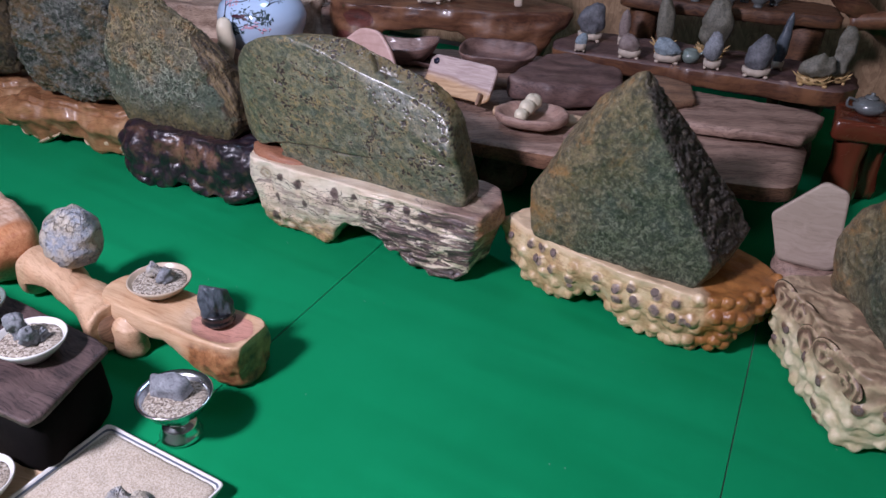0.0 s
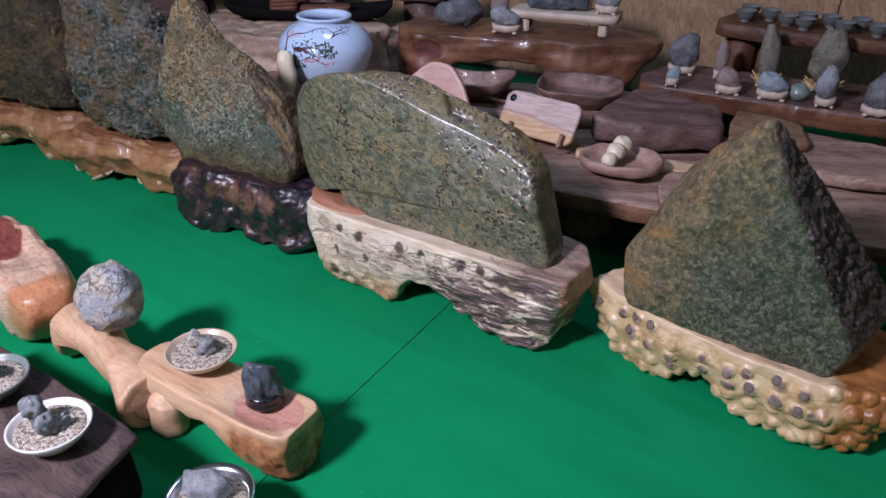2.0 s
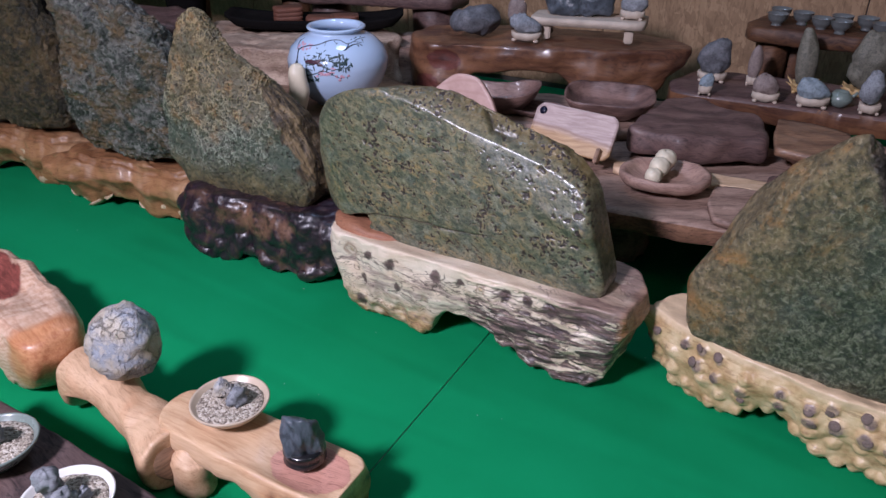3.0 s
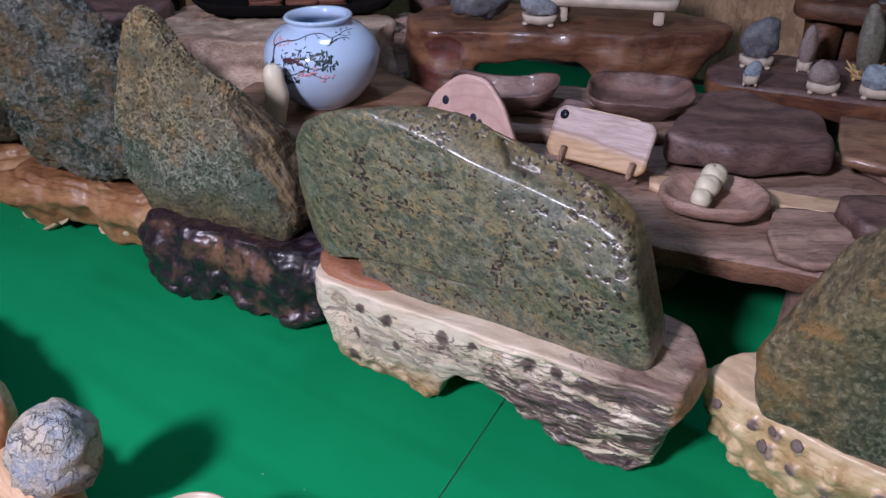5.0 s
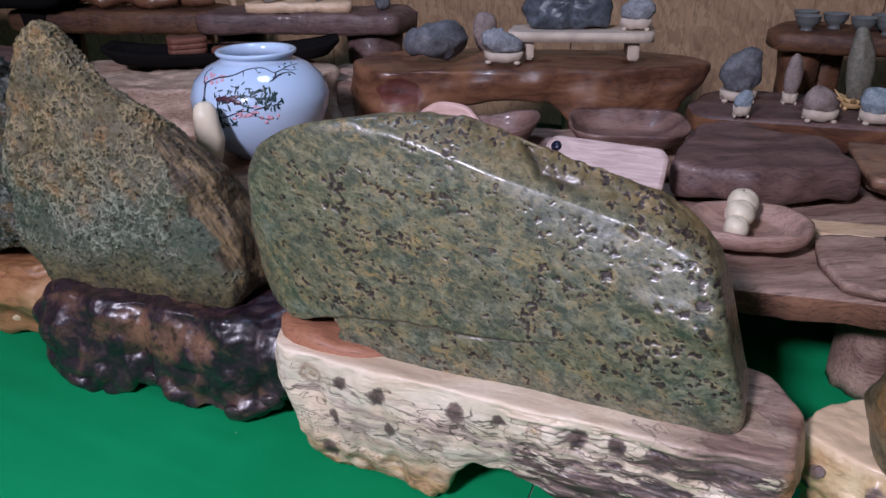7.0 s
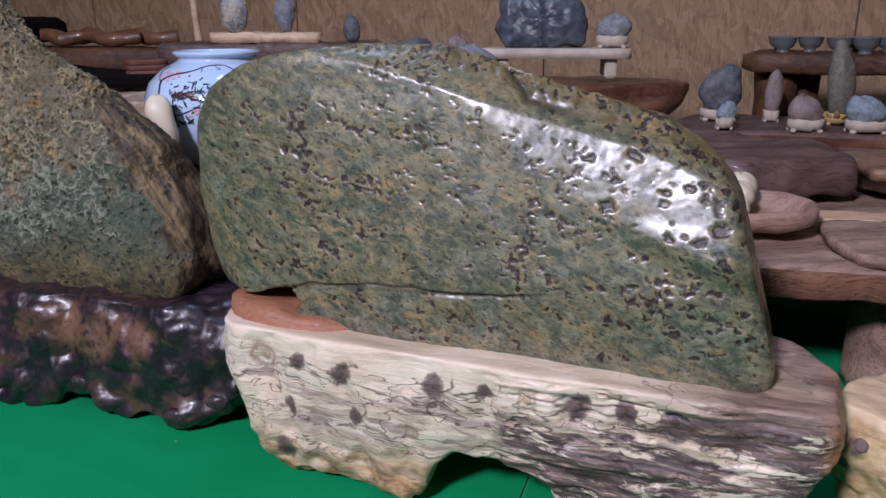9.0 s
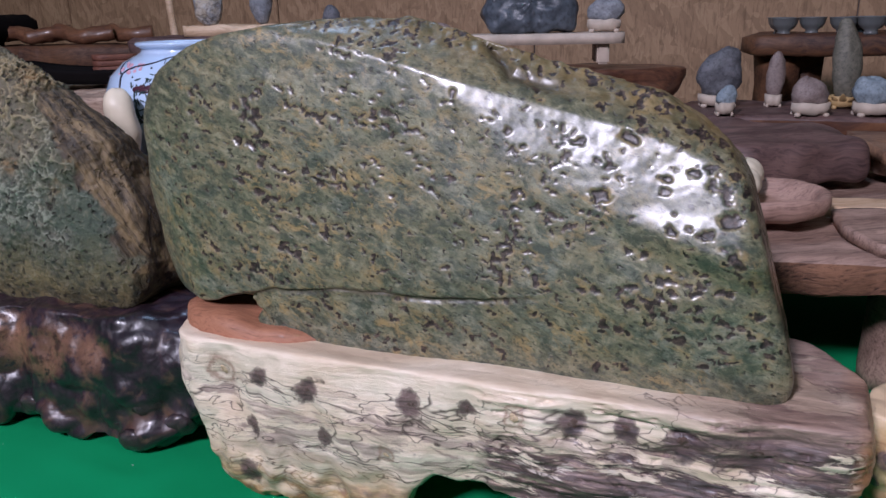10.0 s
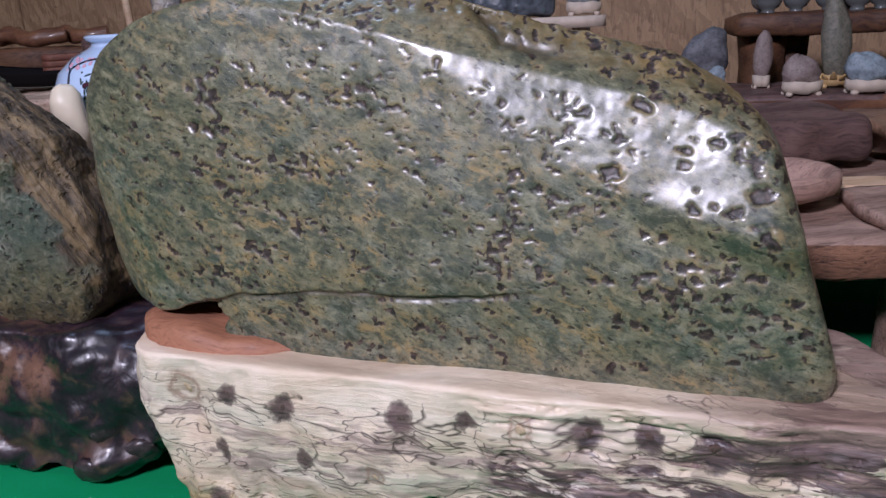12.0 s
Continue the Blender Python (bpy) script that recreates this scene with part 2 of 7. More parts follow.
def waxed_rock_material(name="waxed_grey_green_stone", plane=None):
    """Grey-green stone, rusty at one end; plane: the broken brown flank (normal, offset)."""
    g = Graph(name)
    fine = g.noise(80, 6, 0.72, 0.8)
    big = g.noise(6, 5, 0.6, 0.7)
    col = g.ramp(fine, [(0.40, (0.014, 0.017, 0.009)), (0.5, (0.056, 0.066, 0.036)), (0.60, (0.165, 0.172, 0.115))])
    col = g.mix(g.ramp(big, [(0.50, 0), (0.66, 0.35)]), col, (0.060, 0.084, 0.080))
    moss = g.noise(28, 5, 0.7, 0.5)
    col = g.mix(g.ramp(moss, [(0.38, 0.6), (0.48, 0)]), col, (0.022, 0.030, 0.016))
    col = g.mix(g.ramp(moss, [(0.54, 0), (0.66, 0.45)]), col, (0.125, 0.130, 0.075))
    x = g.axis("X")
    side = g.ramp(g.calc("MULTIPLY", g.calc("ADD", g.calc("ADD", g.calc("MULTIPLY", x, -1.7), g.calc("MULTIPLY", g.axis("Z"), 0.8)), g.calc("MULTIPLY", g.noise(7, 5, 0.65), 1.0)), 0.5), [(0.34, 0), (0.54, 1)])
    col = g.mix(g.calc("MULTIPLY", side, 0.8), col, g.mix(g.ramp(g.noise(40, 4, 0.7), [(0.35, 0), (0.65, 1)]), (0.046, 0.038, 0.020), (0.270, 0.195, 0.095)))
    col = g.mix(g.calc("MULTIPLY", side, g.ramp(fine, [(0.55, 0), (0.66, 0.7)])), col, (0.36, 0.29, 0.18))
    spot = g.ramp(g.noise(9, 6, 0.72, 0.5), [(0.54, 0), (0.65, 0.7)])
    col = g.mix(g.calc("MULTIPLY", spot, side), col, (0.33, 0.165, 0.050))
    speck = g.ramp(g.cells(95, g.mix(0.02, g.co, g.noise(70, 3, colour=True))), [(0.14, 1), (0.30, 0)])
    col = g.mix(g.calc("MULTIPLY", speck, 0.6), col, (0.012, 0.014, 0.012))
    nrm = g.bump(g.noise(18, 5), 0.45, 0.008)
    nrm = g.bump(fine, 1.0, 0.007, nrm)
    if plane:
        (nx, ny, nz), d = plane
        along_n = g.calc("ADD", g.calc("ADD", g.calc("MULTIPLY", x, nx), g.calc("MULTIPLY", g.axis("Y"), ny)), g.calc("MULTIPLY", g.axis("Z"), nz))
        along_n = g.calc("ADD", along_n, g.calc("MULTIPLY", g.calc("SUBTRACT", g.noise(22, 4), 0.5), 0.02))
        rag = g.noise(20, 6, 0.7, 0.6, g.stretch((4, 4, 1.2), (0, 25, 0)))
        flank = g.ramp(rag, [(0.35, (0.012, 0.009, 0.007)), (0.55, (0.045, 0.034, 0.026)), (0.72, (0.19, 0.15, 0.105))])
        m = g.ramp(g.calc("SUBTRACT", along_n, d - 0.5), [(0.484, 0), (0.490, 1)])
        col = g.mix(m, col, flank)
        nrm = g.bump(g.calc("MULTIPLY", rag, m), 0.9, 0.012, nrm)
    return g.done(col, g.ramp(fine, [(0.4, 0.5), (0.6, 0.36)]), nrm, coat=0.25, coat_rough=0.24)


def wood_material(name, light, dark, grain=1.0, rough=0.5, coat=0.0, streak=0.6, axis=(0, 0, 0), tint=None, bump=0.35):
    """Figured wood, its grain along the object's x axis."""
    g = Graph(name)
    bent = g.mix(0.10, g.co, g.noise(3.5, 3, 0.6, colour=True))
    v = g.stretch((1, 5, 5), axis, bent)
    v2 = g.stretch((1, 18, 18), axis, bent)
    band = g.waves(3.2 * grain, 6.5, 5, g.stretch((0.25, 1, 1), axis, bent), True, 1.6)
    fibre = g.noise(9 * grain, 7, 0.72, 0.5, v2)
    big = g.noise(3.0 * grain, 6, 0.66, 1.0, v)
    f = g.calc("ADD", g.calc("MULTIPLY", band, 0.12), g.calc("ADD", g.calc("MULTIPLY", fibre, 0.55), g.calc("MULTIPLY", big, 0.50)))
    mid = tuple((a + b) / 2 for a, b in zip(light, dark))
    col = g.ramp(f, [(0.44, dark), (0.58, mid), (0.72, light)])
    lines = g.ramp(fibre, [(0.36, streak), (0.47, 0)])
    col = g.mix(lines, col, tuple(c * 0.40 for c in dark))
    if tint:
        col = g.mix(g.ramp(g.noise(3.5, 5, 0.62, 0.8), [(0.48, 0), (0.64, 0.85)]), col, tint)
    worn = g.ramp(g.noise(11, 5, 0.7), [(0.55, 0), (0.7, 0.35)])
    col = g.mix(worn, col, tuple(min(1.0, c * 1.25 + 0.01) for c in light))
    nrm = g.bump(g.noise(9, 4), 0.18, 0.01)
    nrm = g.bump(fibre, bump, 0.003, nrm)
    return g.done(col, g.ramp(fibre, [(0.35, min(1, rough + 0.18)), (0.65, rough)]), nrm, coat=coat, coat_rough=0.12)


KNOTS = ((-0.364, 0.213, 0.021, 0), (-0.297, 0.219, 0.016, 1), (-0.22, 0.210, 0.018, 1), (-0.07, 0.214, 0.017, 1), (0.008, 0.220, 0.013, 1), (0.07, 0.222, 0.016, 0), (0.14, 0.222, 0.018, 1),
         (0.202, 0.222, 0.016, 1), (0.267, 0.218, 0.021, 1), (0.345, 0.218, 0.021, 1), (-0.316, 0.136, 0.013, 1), (-0.201, 0.139, 0.012, 1), (-0.106, 0.133, 0.012, 0), (-0.333, 0.055, 0.019, 1), (-0.19, 0.05, 0.011, 0))


def cool_lit_board_material():
    """A planed board, cool light painted lavender-brown above and tan along its lower part, with a curved dark grain
    line.
    """
    g = Graph("lavender_and_tan_board")
    v = g.stretch((0.5, 7, 7), (0, 0, -4), g.mix(0.05, g.co, g.noise(4, 3, colour=True)))
    fibre = g.noise(16, 6, 0.65, 0.4, v)
    y = g.calc("ADD", g.axis("Y"), g.calc("ADD", g.calc("MULTIPLY", g.axis("X"), 0.12), g.calc("MULTIPLY", g.noise(5, 3), 0.05)))
    lav = g.ramp(fibre, [(0.36, (0.33, 0.235, 0.215)), (0.62, (0.50, 0.385, 0.355))])
    tan = g.ramp(fibre, [(0.36, (0.36, 0.205, 0.105)), (0.62, (0.54, 0.36, 0.20))])
    col = g.mix(g.ramp(y, [(0.072, 1), (0.098, 0)]), lav, tan)
    col = g.mix(g.ramp(g.calc("ABSOLUTE", g.calc("SUBTRACT", y, 0.092)), [(0.0, 0.6), (0.007, 0)]), col, (0.22, 0.12, 0.085))
    return g.done(col, 0.5, g.bump(fibre, 0.15, 0.002))


def red_log_material():
    """Pale ring-figured log wood, orange at the sawn end, with a dark red hollowed top."""
    g = Graph("ring_figured_log_wood")
    bent = g.mix(0.12, g.co, g.noise(5, 4, 0.6, colour=True))
    rings = g.waves(16, 3.5, 3, g.stretch((1, 0.5, 1.6), (0, 20, 0), bent), True, 1.2)
    fibre = g.noise(12, 6, 0.7, 0.4, g.stretch((1, 8, 8)))
    col = g.ramp(g.calc("ADD", g.calc("MULTIPLY", rings, 0.16), g.calc("MULTIPLY", fibre, 0.84)), [(0.3, (0.40, 0.22, 0.14)), (0.5, (0.56, 0.37, 0.26)), (0.7, (0.68, 0.50, 0.38))])
    end = g.ramp(g.calc("ADD", g.axis("X"), g.calc("MULTIPLY", g.noise(9, 4), 0.08)), [(0.215, 0), (0.255, 0.9)])
    col = g.mix(end, col, g.ramp(fibre, [(0.35, (0.38, 0.13, 0.05)), (0.65, (0.58, 0.27, 0.12))]))
    dx = g.calc("DIVIDE", g.calc("ADD", g.axis("X"), 0.23), 0.20)
    dy = g.calc("DIVIDE", g.axis("Y"), 0.075)
    d = g.calc("ADD", g.calc("ADD", g.calc("MULTIPLY", dx, dx), g.calc("MULTIPLY", dy, dy)), g.calc("MULTIPLY", g.calc("SUBTRACT", g.noise(11, 4), 0.5), 0.8))
    red = g.calc("MULTIPLY", g.ramp(g.calc("MULTIPLY", d, 0.5), [(0.44, 1), (0.52, 0)]), g.ramp(g.axis("Z"), [(0.11, 0), (0.13, 1)]))
    col = g.mix(red, col, g.ramp(fibre, [(0.35, (0.11, 0.028, 0.022)), (0.65, (0.30, 0.085, 0.065))]))
    return g.done(col, g.ramp(fibre, [(0.35, 0.5), (0.65, 0.36)]), g.bump(fibre, 0.3, 0.003), coat=0.15, coat_rough=0.15)


def ringed_growth_material():
    """Concentric brown and cream rings of a cut growth."""
    g = Graph("ringed_growth_wood")
    rings = g.waves(0.8, 4.5, 4, g.mix(0.3, g.co, g.noise(1.6, 3, colour=True)), True, 1.5, "Z")
    col = g.ramp(rings, [(0.15, (0.15, 0.092, 0.060)), (0.5, (0.27, 0.175, 0.11)), (0.85, (0.40, 0.285, 0.18))])
    return g.done(col, 0.45, g.bump(rings, 0.4, 0.05), coat=0.1)


def spalted_material():
    """Cream wood with purple-brown decay and thin black lines."""
    g = Graph("spalted_cream_wood")
    v = g.stretch((1, 2.5, 3.2))
    bent = g.mix(0.10, v, g.noise(4, 4, 0.6, vec=v, colour=True))
    fibre = g.noise(10, 7, 0.70, 0.5, g.stretch((1, 5, 9)))
    x, z = g.axis("X"), g.axis("Z")
    col = g.ramp(g.noise(5, 5, 0.6, 0.6, bent), [(0.32, (0.50, 0.38, 0.27)), (0.46, (0.66, 0.54, 0.40)), (0.62, (0.76, 0.66, 0.53))])
    col = g.mix(g.ramp(fibre, [(0.34, 0.35), (0.48, 0)]), col, (0.42, 0.29, 0.20))
    waver = g.calc("ADD", z, g.calc("MULTIPLY", g.calc("SUBTRACT", g.noise(7, 5, 0.65, vec=v), 0.5), 0.10))
    below = g.ramp(g.calc("SUBTRACT", waver, g.calc("MULTIPLY", g.calc("MAXIMUM", g.calc("ADD", x, 0.02), 0.0), 0.13)), [(0.0, 1), (0.228, 1), (0.240, 0)])
    smudge = g.noise(6.5, 6, 0.66, 1.0, g.stretch((1, 2, 4.2)))
    left = g.calc("MULTIPLY", g.ramp(smudge, [(0.50, 0), (0.56, 0.75)]), g.ramp(waver, [(0.085, 0), (0.125, 1), (0.185, 1), (0.215, 0)]))
    col = g.mix(left, col, g.ramp(fibre, [(0.38, (0.100, 0.060, 0.062)), (0.52, (0.30, 0.215, 0.19)), (0.64, (0.54, 0.43, 0.36))]))
    side = g.ramp(g.calc("ADD", x, g.calc("MULTIPLY", g.calc("SUBTRACT", g.noise(6, 5, 0.65), 0.5), 0.22)), [(-0.0, 0), (0.035, 1)])
    band = g.calc("ADD", g.noise(4.6, 7, 0.68, 0.9, g.stretch((1, 2, 5.2))), g.calc("MULTIPLY", g.calc("SUBTRACT", fibre, 0.5), 0.35))
    lower = g.ramp(g.calc("SUBTRACT", waver, g.calc("MULTIPLY", g.calc("MAXIMUM", g.calc("SUBTRACT", x, 0.17), 0.0), 0.45)), [(0.0, 1), (0.178, 1), (0.192, 0)])
    decay = g.calc("MULTIPLY", g.calc("MULTIPLY", g.ramp(band, [(0.445, 0), (0.475, 0.95)]), side), lower)
    dark = g.ramp(g.noise(12, 7, 0.72, 0.5, g.stretch((1, 4, 7))), [(0.40, (0.022, 0.011, 0.016)), (0.51, (0.095, 0.054, 0.056)), (0.60, (0.25, 0.160, 0.14)), (0.70, (0.56, 0.42, 0.31))])
    col = g.mix(decay, col, dark)
    pale = g.calc("MULTIPLY", g.calc("MULTIPLY", side, g.ramp(g.noise(9, 6, 0.7, 0.6, g.stretch((1, 2, 4))), [(0.58, 0), (0.62, 0.9)])), g.ramp(z, [(0.17, 1), (0.20, 0)]))
    col = g.mix(pale, col, (0.62, 0.53, 0.46))
    for scale, level, width, dist in ((3.0, 0.50, 0.0055, 1.2), (4.4, 0.46, 0.0050, 0.9), (5.6, 0.55, 0.0060, 0.7)):
        web = g.calc("ABSOLUTE", g.calc("SUBTRACT", g.noise(scale, 3, 0.55, dist, bent), level))
        col = g.mix(g.calc("MULTIPLY", g.ramp(web, [(0.0, 0.92), (width * 0.45, 0.75), (width, 0)]), below), col, (0.050, 0.030, 0.028))
    low = g.calc("ADD", z, g.calc("MULTIPLY", g.calc("MAXIMUM", g.calc("ADD", x, 0.05), 0.0), 0.5))
    warm = g.calc("MULTIPLY", g.ramp(low, [(0.04, 0.95), (0.115, 0)]), g.ramp(g.noise(12, 5, 0.65, 0.5, v), [(0.38, 0.25), (0.52, 1)]))
    col = g.mix(warm, col, g.ramp(g.noise(22, 5, 0.68, 0.4, v), [(0.36, (0.100, 0.052, 0.028)), (0.48, (0.30, 0.165, 0.070)), (0.62, (0.56, 0.38, 0.19))]))
    end = g.ramp(g.calc("ADD", x, g.calc("MULTIPLY", g.noise(9, 4), 0.06)), [(0.470, 0), (0.490, 0.9)])
    col = g.mix(end, col, g.ramp(fibre, [(0.35, (0.15, 0.055, 0.025)), (0.65, (0.42, 0.20, 0.09))]))
    deck = g.calc("MULTIPLY", g.ramp(g.calc("ADD", x, g.calc("MULTIPLY", g.noise(4, 4, vec=v), 0.3)), [(0.34, 0), (0.46, 0.65)]), g.ramp(z, [(0.235, 0), (0.255, 1)]))
    col = g.mix(deck, col, g.ramp(fibre, [(0.38, (0.12, 0.072, 0.060)), (0.60, (0.42, 0.29, 0.23))]))
    loose = g.mix(0.035, g.co, g.noise(34, 5, 0.7, colour=True))
    for kx, kz, r, dark in KNOTS:
        flat = g.node("ShaderNodeCombineXYZ", X=g.axis("X", loose), Z=g.calc("MULTIPLY", g.axis("Z", loose), 0.85)).outputs[0]
        n = g.tree.nodes.new("ShaderNodeVectorMath")
        n.operation = "DISTANCE"
        g.put(n.inputs[0], flat)
        n.inputs[1].default_value = (kx * 0.965 + 0.0175, 0, (kz * 0.965 + 0.0175) * 0.85)
        d = g.calc("MULTIPLY", g.calc("DIVIDE", n.outputs["Value"], r), 0.25)
        if dark:
            col = g.mix(g.ramp(d, [(0.15, 0.95), (0.22, 0.6), (0.25, 0)]), col, g.ramp(fibre, [(0.40, (0.034, 0.019, 0.024)), (0.6, (0.17, 0.105, 0.100))]))
        else:
            col = g.mix(g.ramp(d, [(0.05, 0.5), (0.12, 0.1), (0.20, 0.8), (0.25, 0.2), (0.30, 0)]), col, (0.30, 0.18, 0.13))
    nrm = g.bump(g.calc("SUBTRACT", fibre, g.calc("MULTIPLY", decay, 0.9)), 0.6, 0.006)
    return g.done(col, 0.42, nrm, coat=0.15, coat_rough=0.25)


def lacquer_material():
    """Dark purple-brown lacquered root with coppery patches."""
    g = Graph("dark_lacquered_root")
    big = g.noise(11, 6, 0.68, 0.8)
    col = g.ramp(big, [(0.40, (0.006, 0.003, 0.007)), (0.54, (0.022, 0.011, 0.018)), (0.64, (0.085, 0.042, 0.030))])
    dx = g.calc("DIVIDE", g.calc("SUBTRACT", g.axis("X"), 0.02), 0.20)
    dz = g.calc("DIVIDE", g.calc("SUBTRACT", g.axis("Z"), 0.165), 0.05)
    d = g.calc("ADD", g.calc("MULTIPLY", dx, dx), g.calc("MULTIPLY", dz, dz))
    d = g.calc("ADD", d, g.calc("MULTIPLY", g.calc("SUBTRACT", g.noise(13, 6, 0.72), 0.5), 7.0))
    copper = g.ramp(g.calc("MULTIPLY", d, 0.4), [(0.02, 0.9), (0.34, 0)])
    col = g.mix(copper, col, g.ramp(g.noise(26, 5, 0.7), [(0.40, (0.040, 0.018, 0.014)), (0.62, (0.32, 0.165, 0.095))]))
    col = g.mix(g.ramp(g.noise(38, 5, 0.7, 0.6), [(0.56, 0), (0.66, 0.4)]), col, (0.13, 0.068, 0.045))
    nrm = g.bump(g.noise(22, 3, 0.55, 0.6, g.stretch((1.4, 1, 0.9))), 0.45, 0.010)
    nrm = g.bump(g.noise(70, 4, 0.6), 0.15, 0.003, nrm)
    return g.done(col, 0.42, nrm, coat=0.6, coat_rough=g.ramp(g.noise(30, 4, 0.7), [(0.4, 0.24), (0.62, 0.42)]))


def stone_material(name, a, b, scale=30, rough=0.65, bump=0.5):
    g = Graph(name)
    n = g.noise(scale, 6, 0.65, 0.8)
    col = g.ramp(n, [(0.3, a), (0.7, b)])
    col = g.mix(g.ramp(g.noise(scale * 4, 3), [(0.35, 0.5), (0.5, 0)]), col, tuple(c * 0.5 for c in a))
    return g.done(col, rough, g.bump(n, bump, 0.004))


def cracked_stone_material():
    g = Graph("pale_cracked_stone")
    w = g.mix(0.12, g.co, g.noise(18, 5, colour=True))
    crack = g.calc("MULTIPLY", g.ramp(g.cells(24, w, "DISTANCE_TO_EDGE"), [(0.0, 1), (0.07, 0)]), g.ramp(g.noise(11, 3), [(0.38, 0), (0.55, 1)]))
    col = g.mix(g.ramp(g.noise(16, 5), [(0.42, 0), (0.58, 1)]), (0.50, 0.44, 0.35), (0.36, 0.39, 0.44))
    col = g.mix(g.ramp(g.noise(40, 6, 0.75), [(0.36, 0.7), (0.46, 0)]), col, (0.15, 0.15, 0.165))
    col = g.mix(g.ramp(g.noise(60, 5, 0.7), [(0.52, 0), (0.60, 0.8)]), col, (0.56, 0.52, 0.46))
    col = g.mix(g.calc("MULTIPLY", crack, 0.5), col, (0.055, 0.046, 0.045))
    nrm = g.bump(g.calc("SUBTRACT", g.noise(34, 6, 0.7), g.calc("MULTIPLY", crack, 0.4)), 1.0, 0.016)
    return g.done(col, 0.7, nrm)


def sand_material(name, a, b, c, grains=420):
    g = Graph(name)
    cell = g.node("ShaderNodeTexVoronoi", Vector=g.co, Scale=grains)
    col = g.ramp(g.axis("X", cell.outputs["Color"]), [(0.1, a), (0.5, b), (0.9, c)])
    nrm = g.bump(g.calc("SUBTRACT", 1.0, cell.outputs["Distance"]), 0.8, 0.6 / grains)
    return g.done(col, 0.9, nrm)


def chipboard_material():
    """Strand board: overlapping flakes of many browns."""
    g = Graph("strand_board")
    col, height = None, None
    for i, (sc, rot) in enumerate(((9, 12), (12, 62), (16, 118))):
        v = g.stretch((1, 1, 3.4), (0, rot, 0))
        v = g.mix(0.10, v, g.noise(7, 5, 0.65, vec=g.co, colour=True))
        cell = g.node("ShaderNodeTexVoronoi", Vector=v, Scale=sc)
        tone = g.axis("X", cell.outputs["Color"])
        c = g.ramp(tone, [(0.05, (0.25, 0.150, 0.082)), (0.5, (0.31, 0.190, 0.106)), (0.95, (0.37, 0.235, 0.135))])
        pick = g.ramp(g.axis("Y", cell.outputs["Color"]), [(0.5, 0), (0.55, 1)])
        height = tone if height is None else g.mix(pick, height, tone)
        col = c if col is None else g.mix(pick, col, c)
    fibre = g.noise(30, 5, 0.7, 0.5, g.stretch((3, 1, 0.5)))
    col = g.mix(g.ramp(fibre, [(0.34, 0.6), (0.5, 0)]), col, (0.12, 0.065, 0.03))
    col = g.mix(g.ramp(g.noise(5, 5, 0.7, 0.5), [(0.54, 0), (0.64, 0.45)]), col, (0.17, 0.095, 0.05))
    return g.done(col, 0.7, g.bump(g.calc("ADD", height, g.calc("MULTIPLY", fibre, 0.4)), 0.4, 0.003))


def plain_material(name, colour, rough=0.5, metal=0.0, coat=0.0, wear=0.15, spec=0.5):
    g = Graph(name)
    n = g.noise(22, 5, 0.6)
    col = g.mix(g.ramp(n, [(0.35, wear), (0.6, 0)]), colour, tuple(c * 0.6 for c in colour))
    return g.done(col, g.ramp(n, [(0.3, min(1, rough * 1.3)), (0.7, rough)]), g.bump(g.noise(60, 3), 0.08, 0.002), metal, coat, 0.06, spec)


M_CARPET = carpet_material()
M_GREEN = speckled_rock_material()
M_WAXED = waxed_rock_material("waxed_blue_green_stone")
M_LACE = lace_rock_material()
M_MOSSY = grainy_rock_material("mossy_grey_stone", (0.030, 0.045, 0.028), (0.085, 0.088, 0.082), (0.25, 0.25, 0.22), (0.012, 0.014, 0.012), 0.56, 0.22, 0.45, 0.8, band=(0.17, 0.105, 0.042))
M_BROWNROCK = grainy_rock_material("brown_olive_stone", (0.030, 0.025, 0.013), (0.055, 0.044, 0.025), (0.12, 0.088, 0.042), (0.02, 0.018, 0.012), 0.6, 0.3, 0.5, 0.8)
M_SPALT = spalted_material()
M_LACQUER = lacquer_material()
M_CREAM = wood_material("cream_burl_wood", (0.55, 0.435, 0.295), (0.34, 0.235, 0.135), 1.2, 0.4, 0.15, 0.3, tint=(0.58, 0.44, 0.27))
M_KNOTGREY = stone_material("purple_brown_knot_wood", (0.085, 0.055, 0.052), (0.27, 0.19, 0.165), 70, 0.45, 0.4)
M_KNOT = stone_material("dark_knot_wood", (0.05, 0.03, 0.028), (0.16, 0.095, 0.07), 55, 0.5, 0.5)
M_ORANGE = wood_material("orange_root_wood", (0.36, 0.180, 0.080), (0.150, 0.058, 0.024), 0.8, 0.40, 0.12, 0.3, tint=(0.44, 0.27, 0.145))
M_RUSSET = wood_material("russet_heartwood", (0.36, 0.16, 0.09), (0.19, 0.075, 0.042), 1.2, 0.5, 0.05, 0.3)
M_REDWOOD = wood_material("dark_red_heartwood", (0.17, 0.055, 0.042), (0.075, 0.024, 0.019), 1.0, 0.4, 0.2, 0.3)
M_TAN = wood_material("tan_carved_wood", (0.62, 0.42, 0.27), (0.42, 0.24, 0.13), 0.9, 0.45, 0.1, 0.3, tint=(0.50, 0.27, 0.15))
M_RED = red_log_material()
M_BROWN = wood_material("brown_table_wood", (0.30, 0.17, 0.10), (0.12, 0.06, 0.038), 0.9, 0.45, 0.15, 0.45)
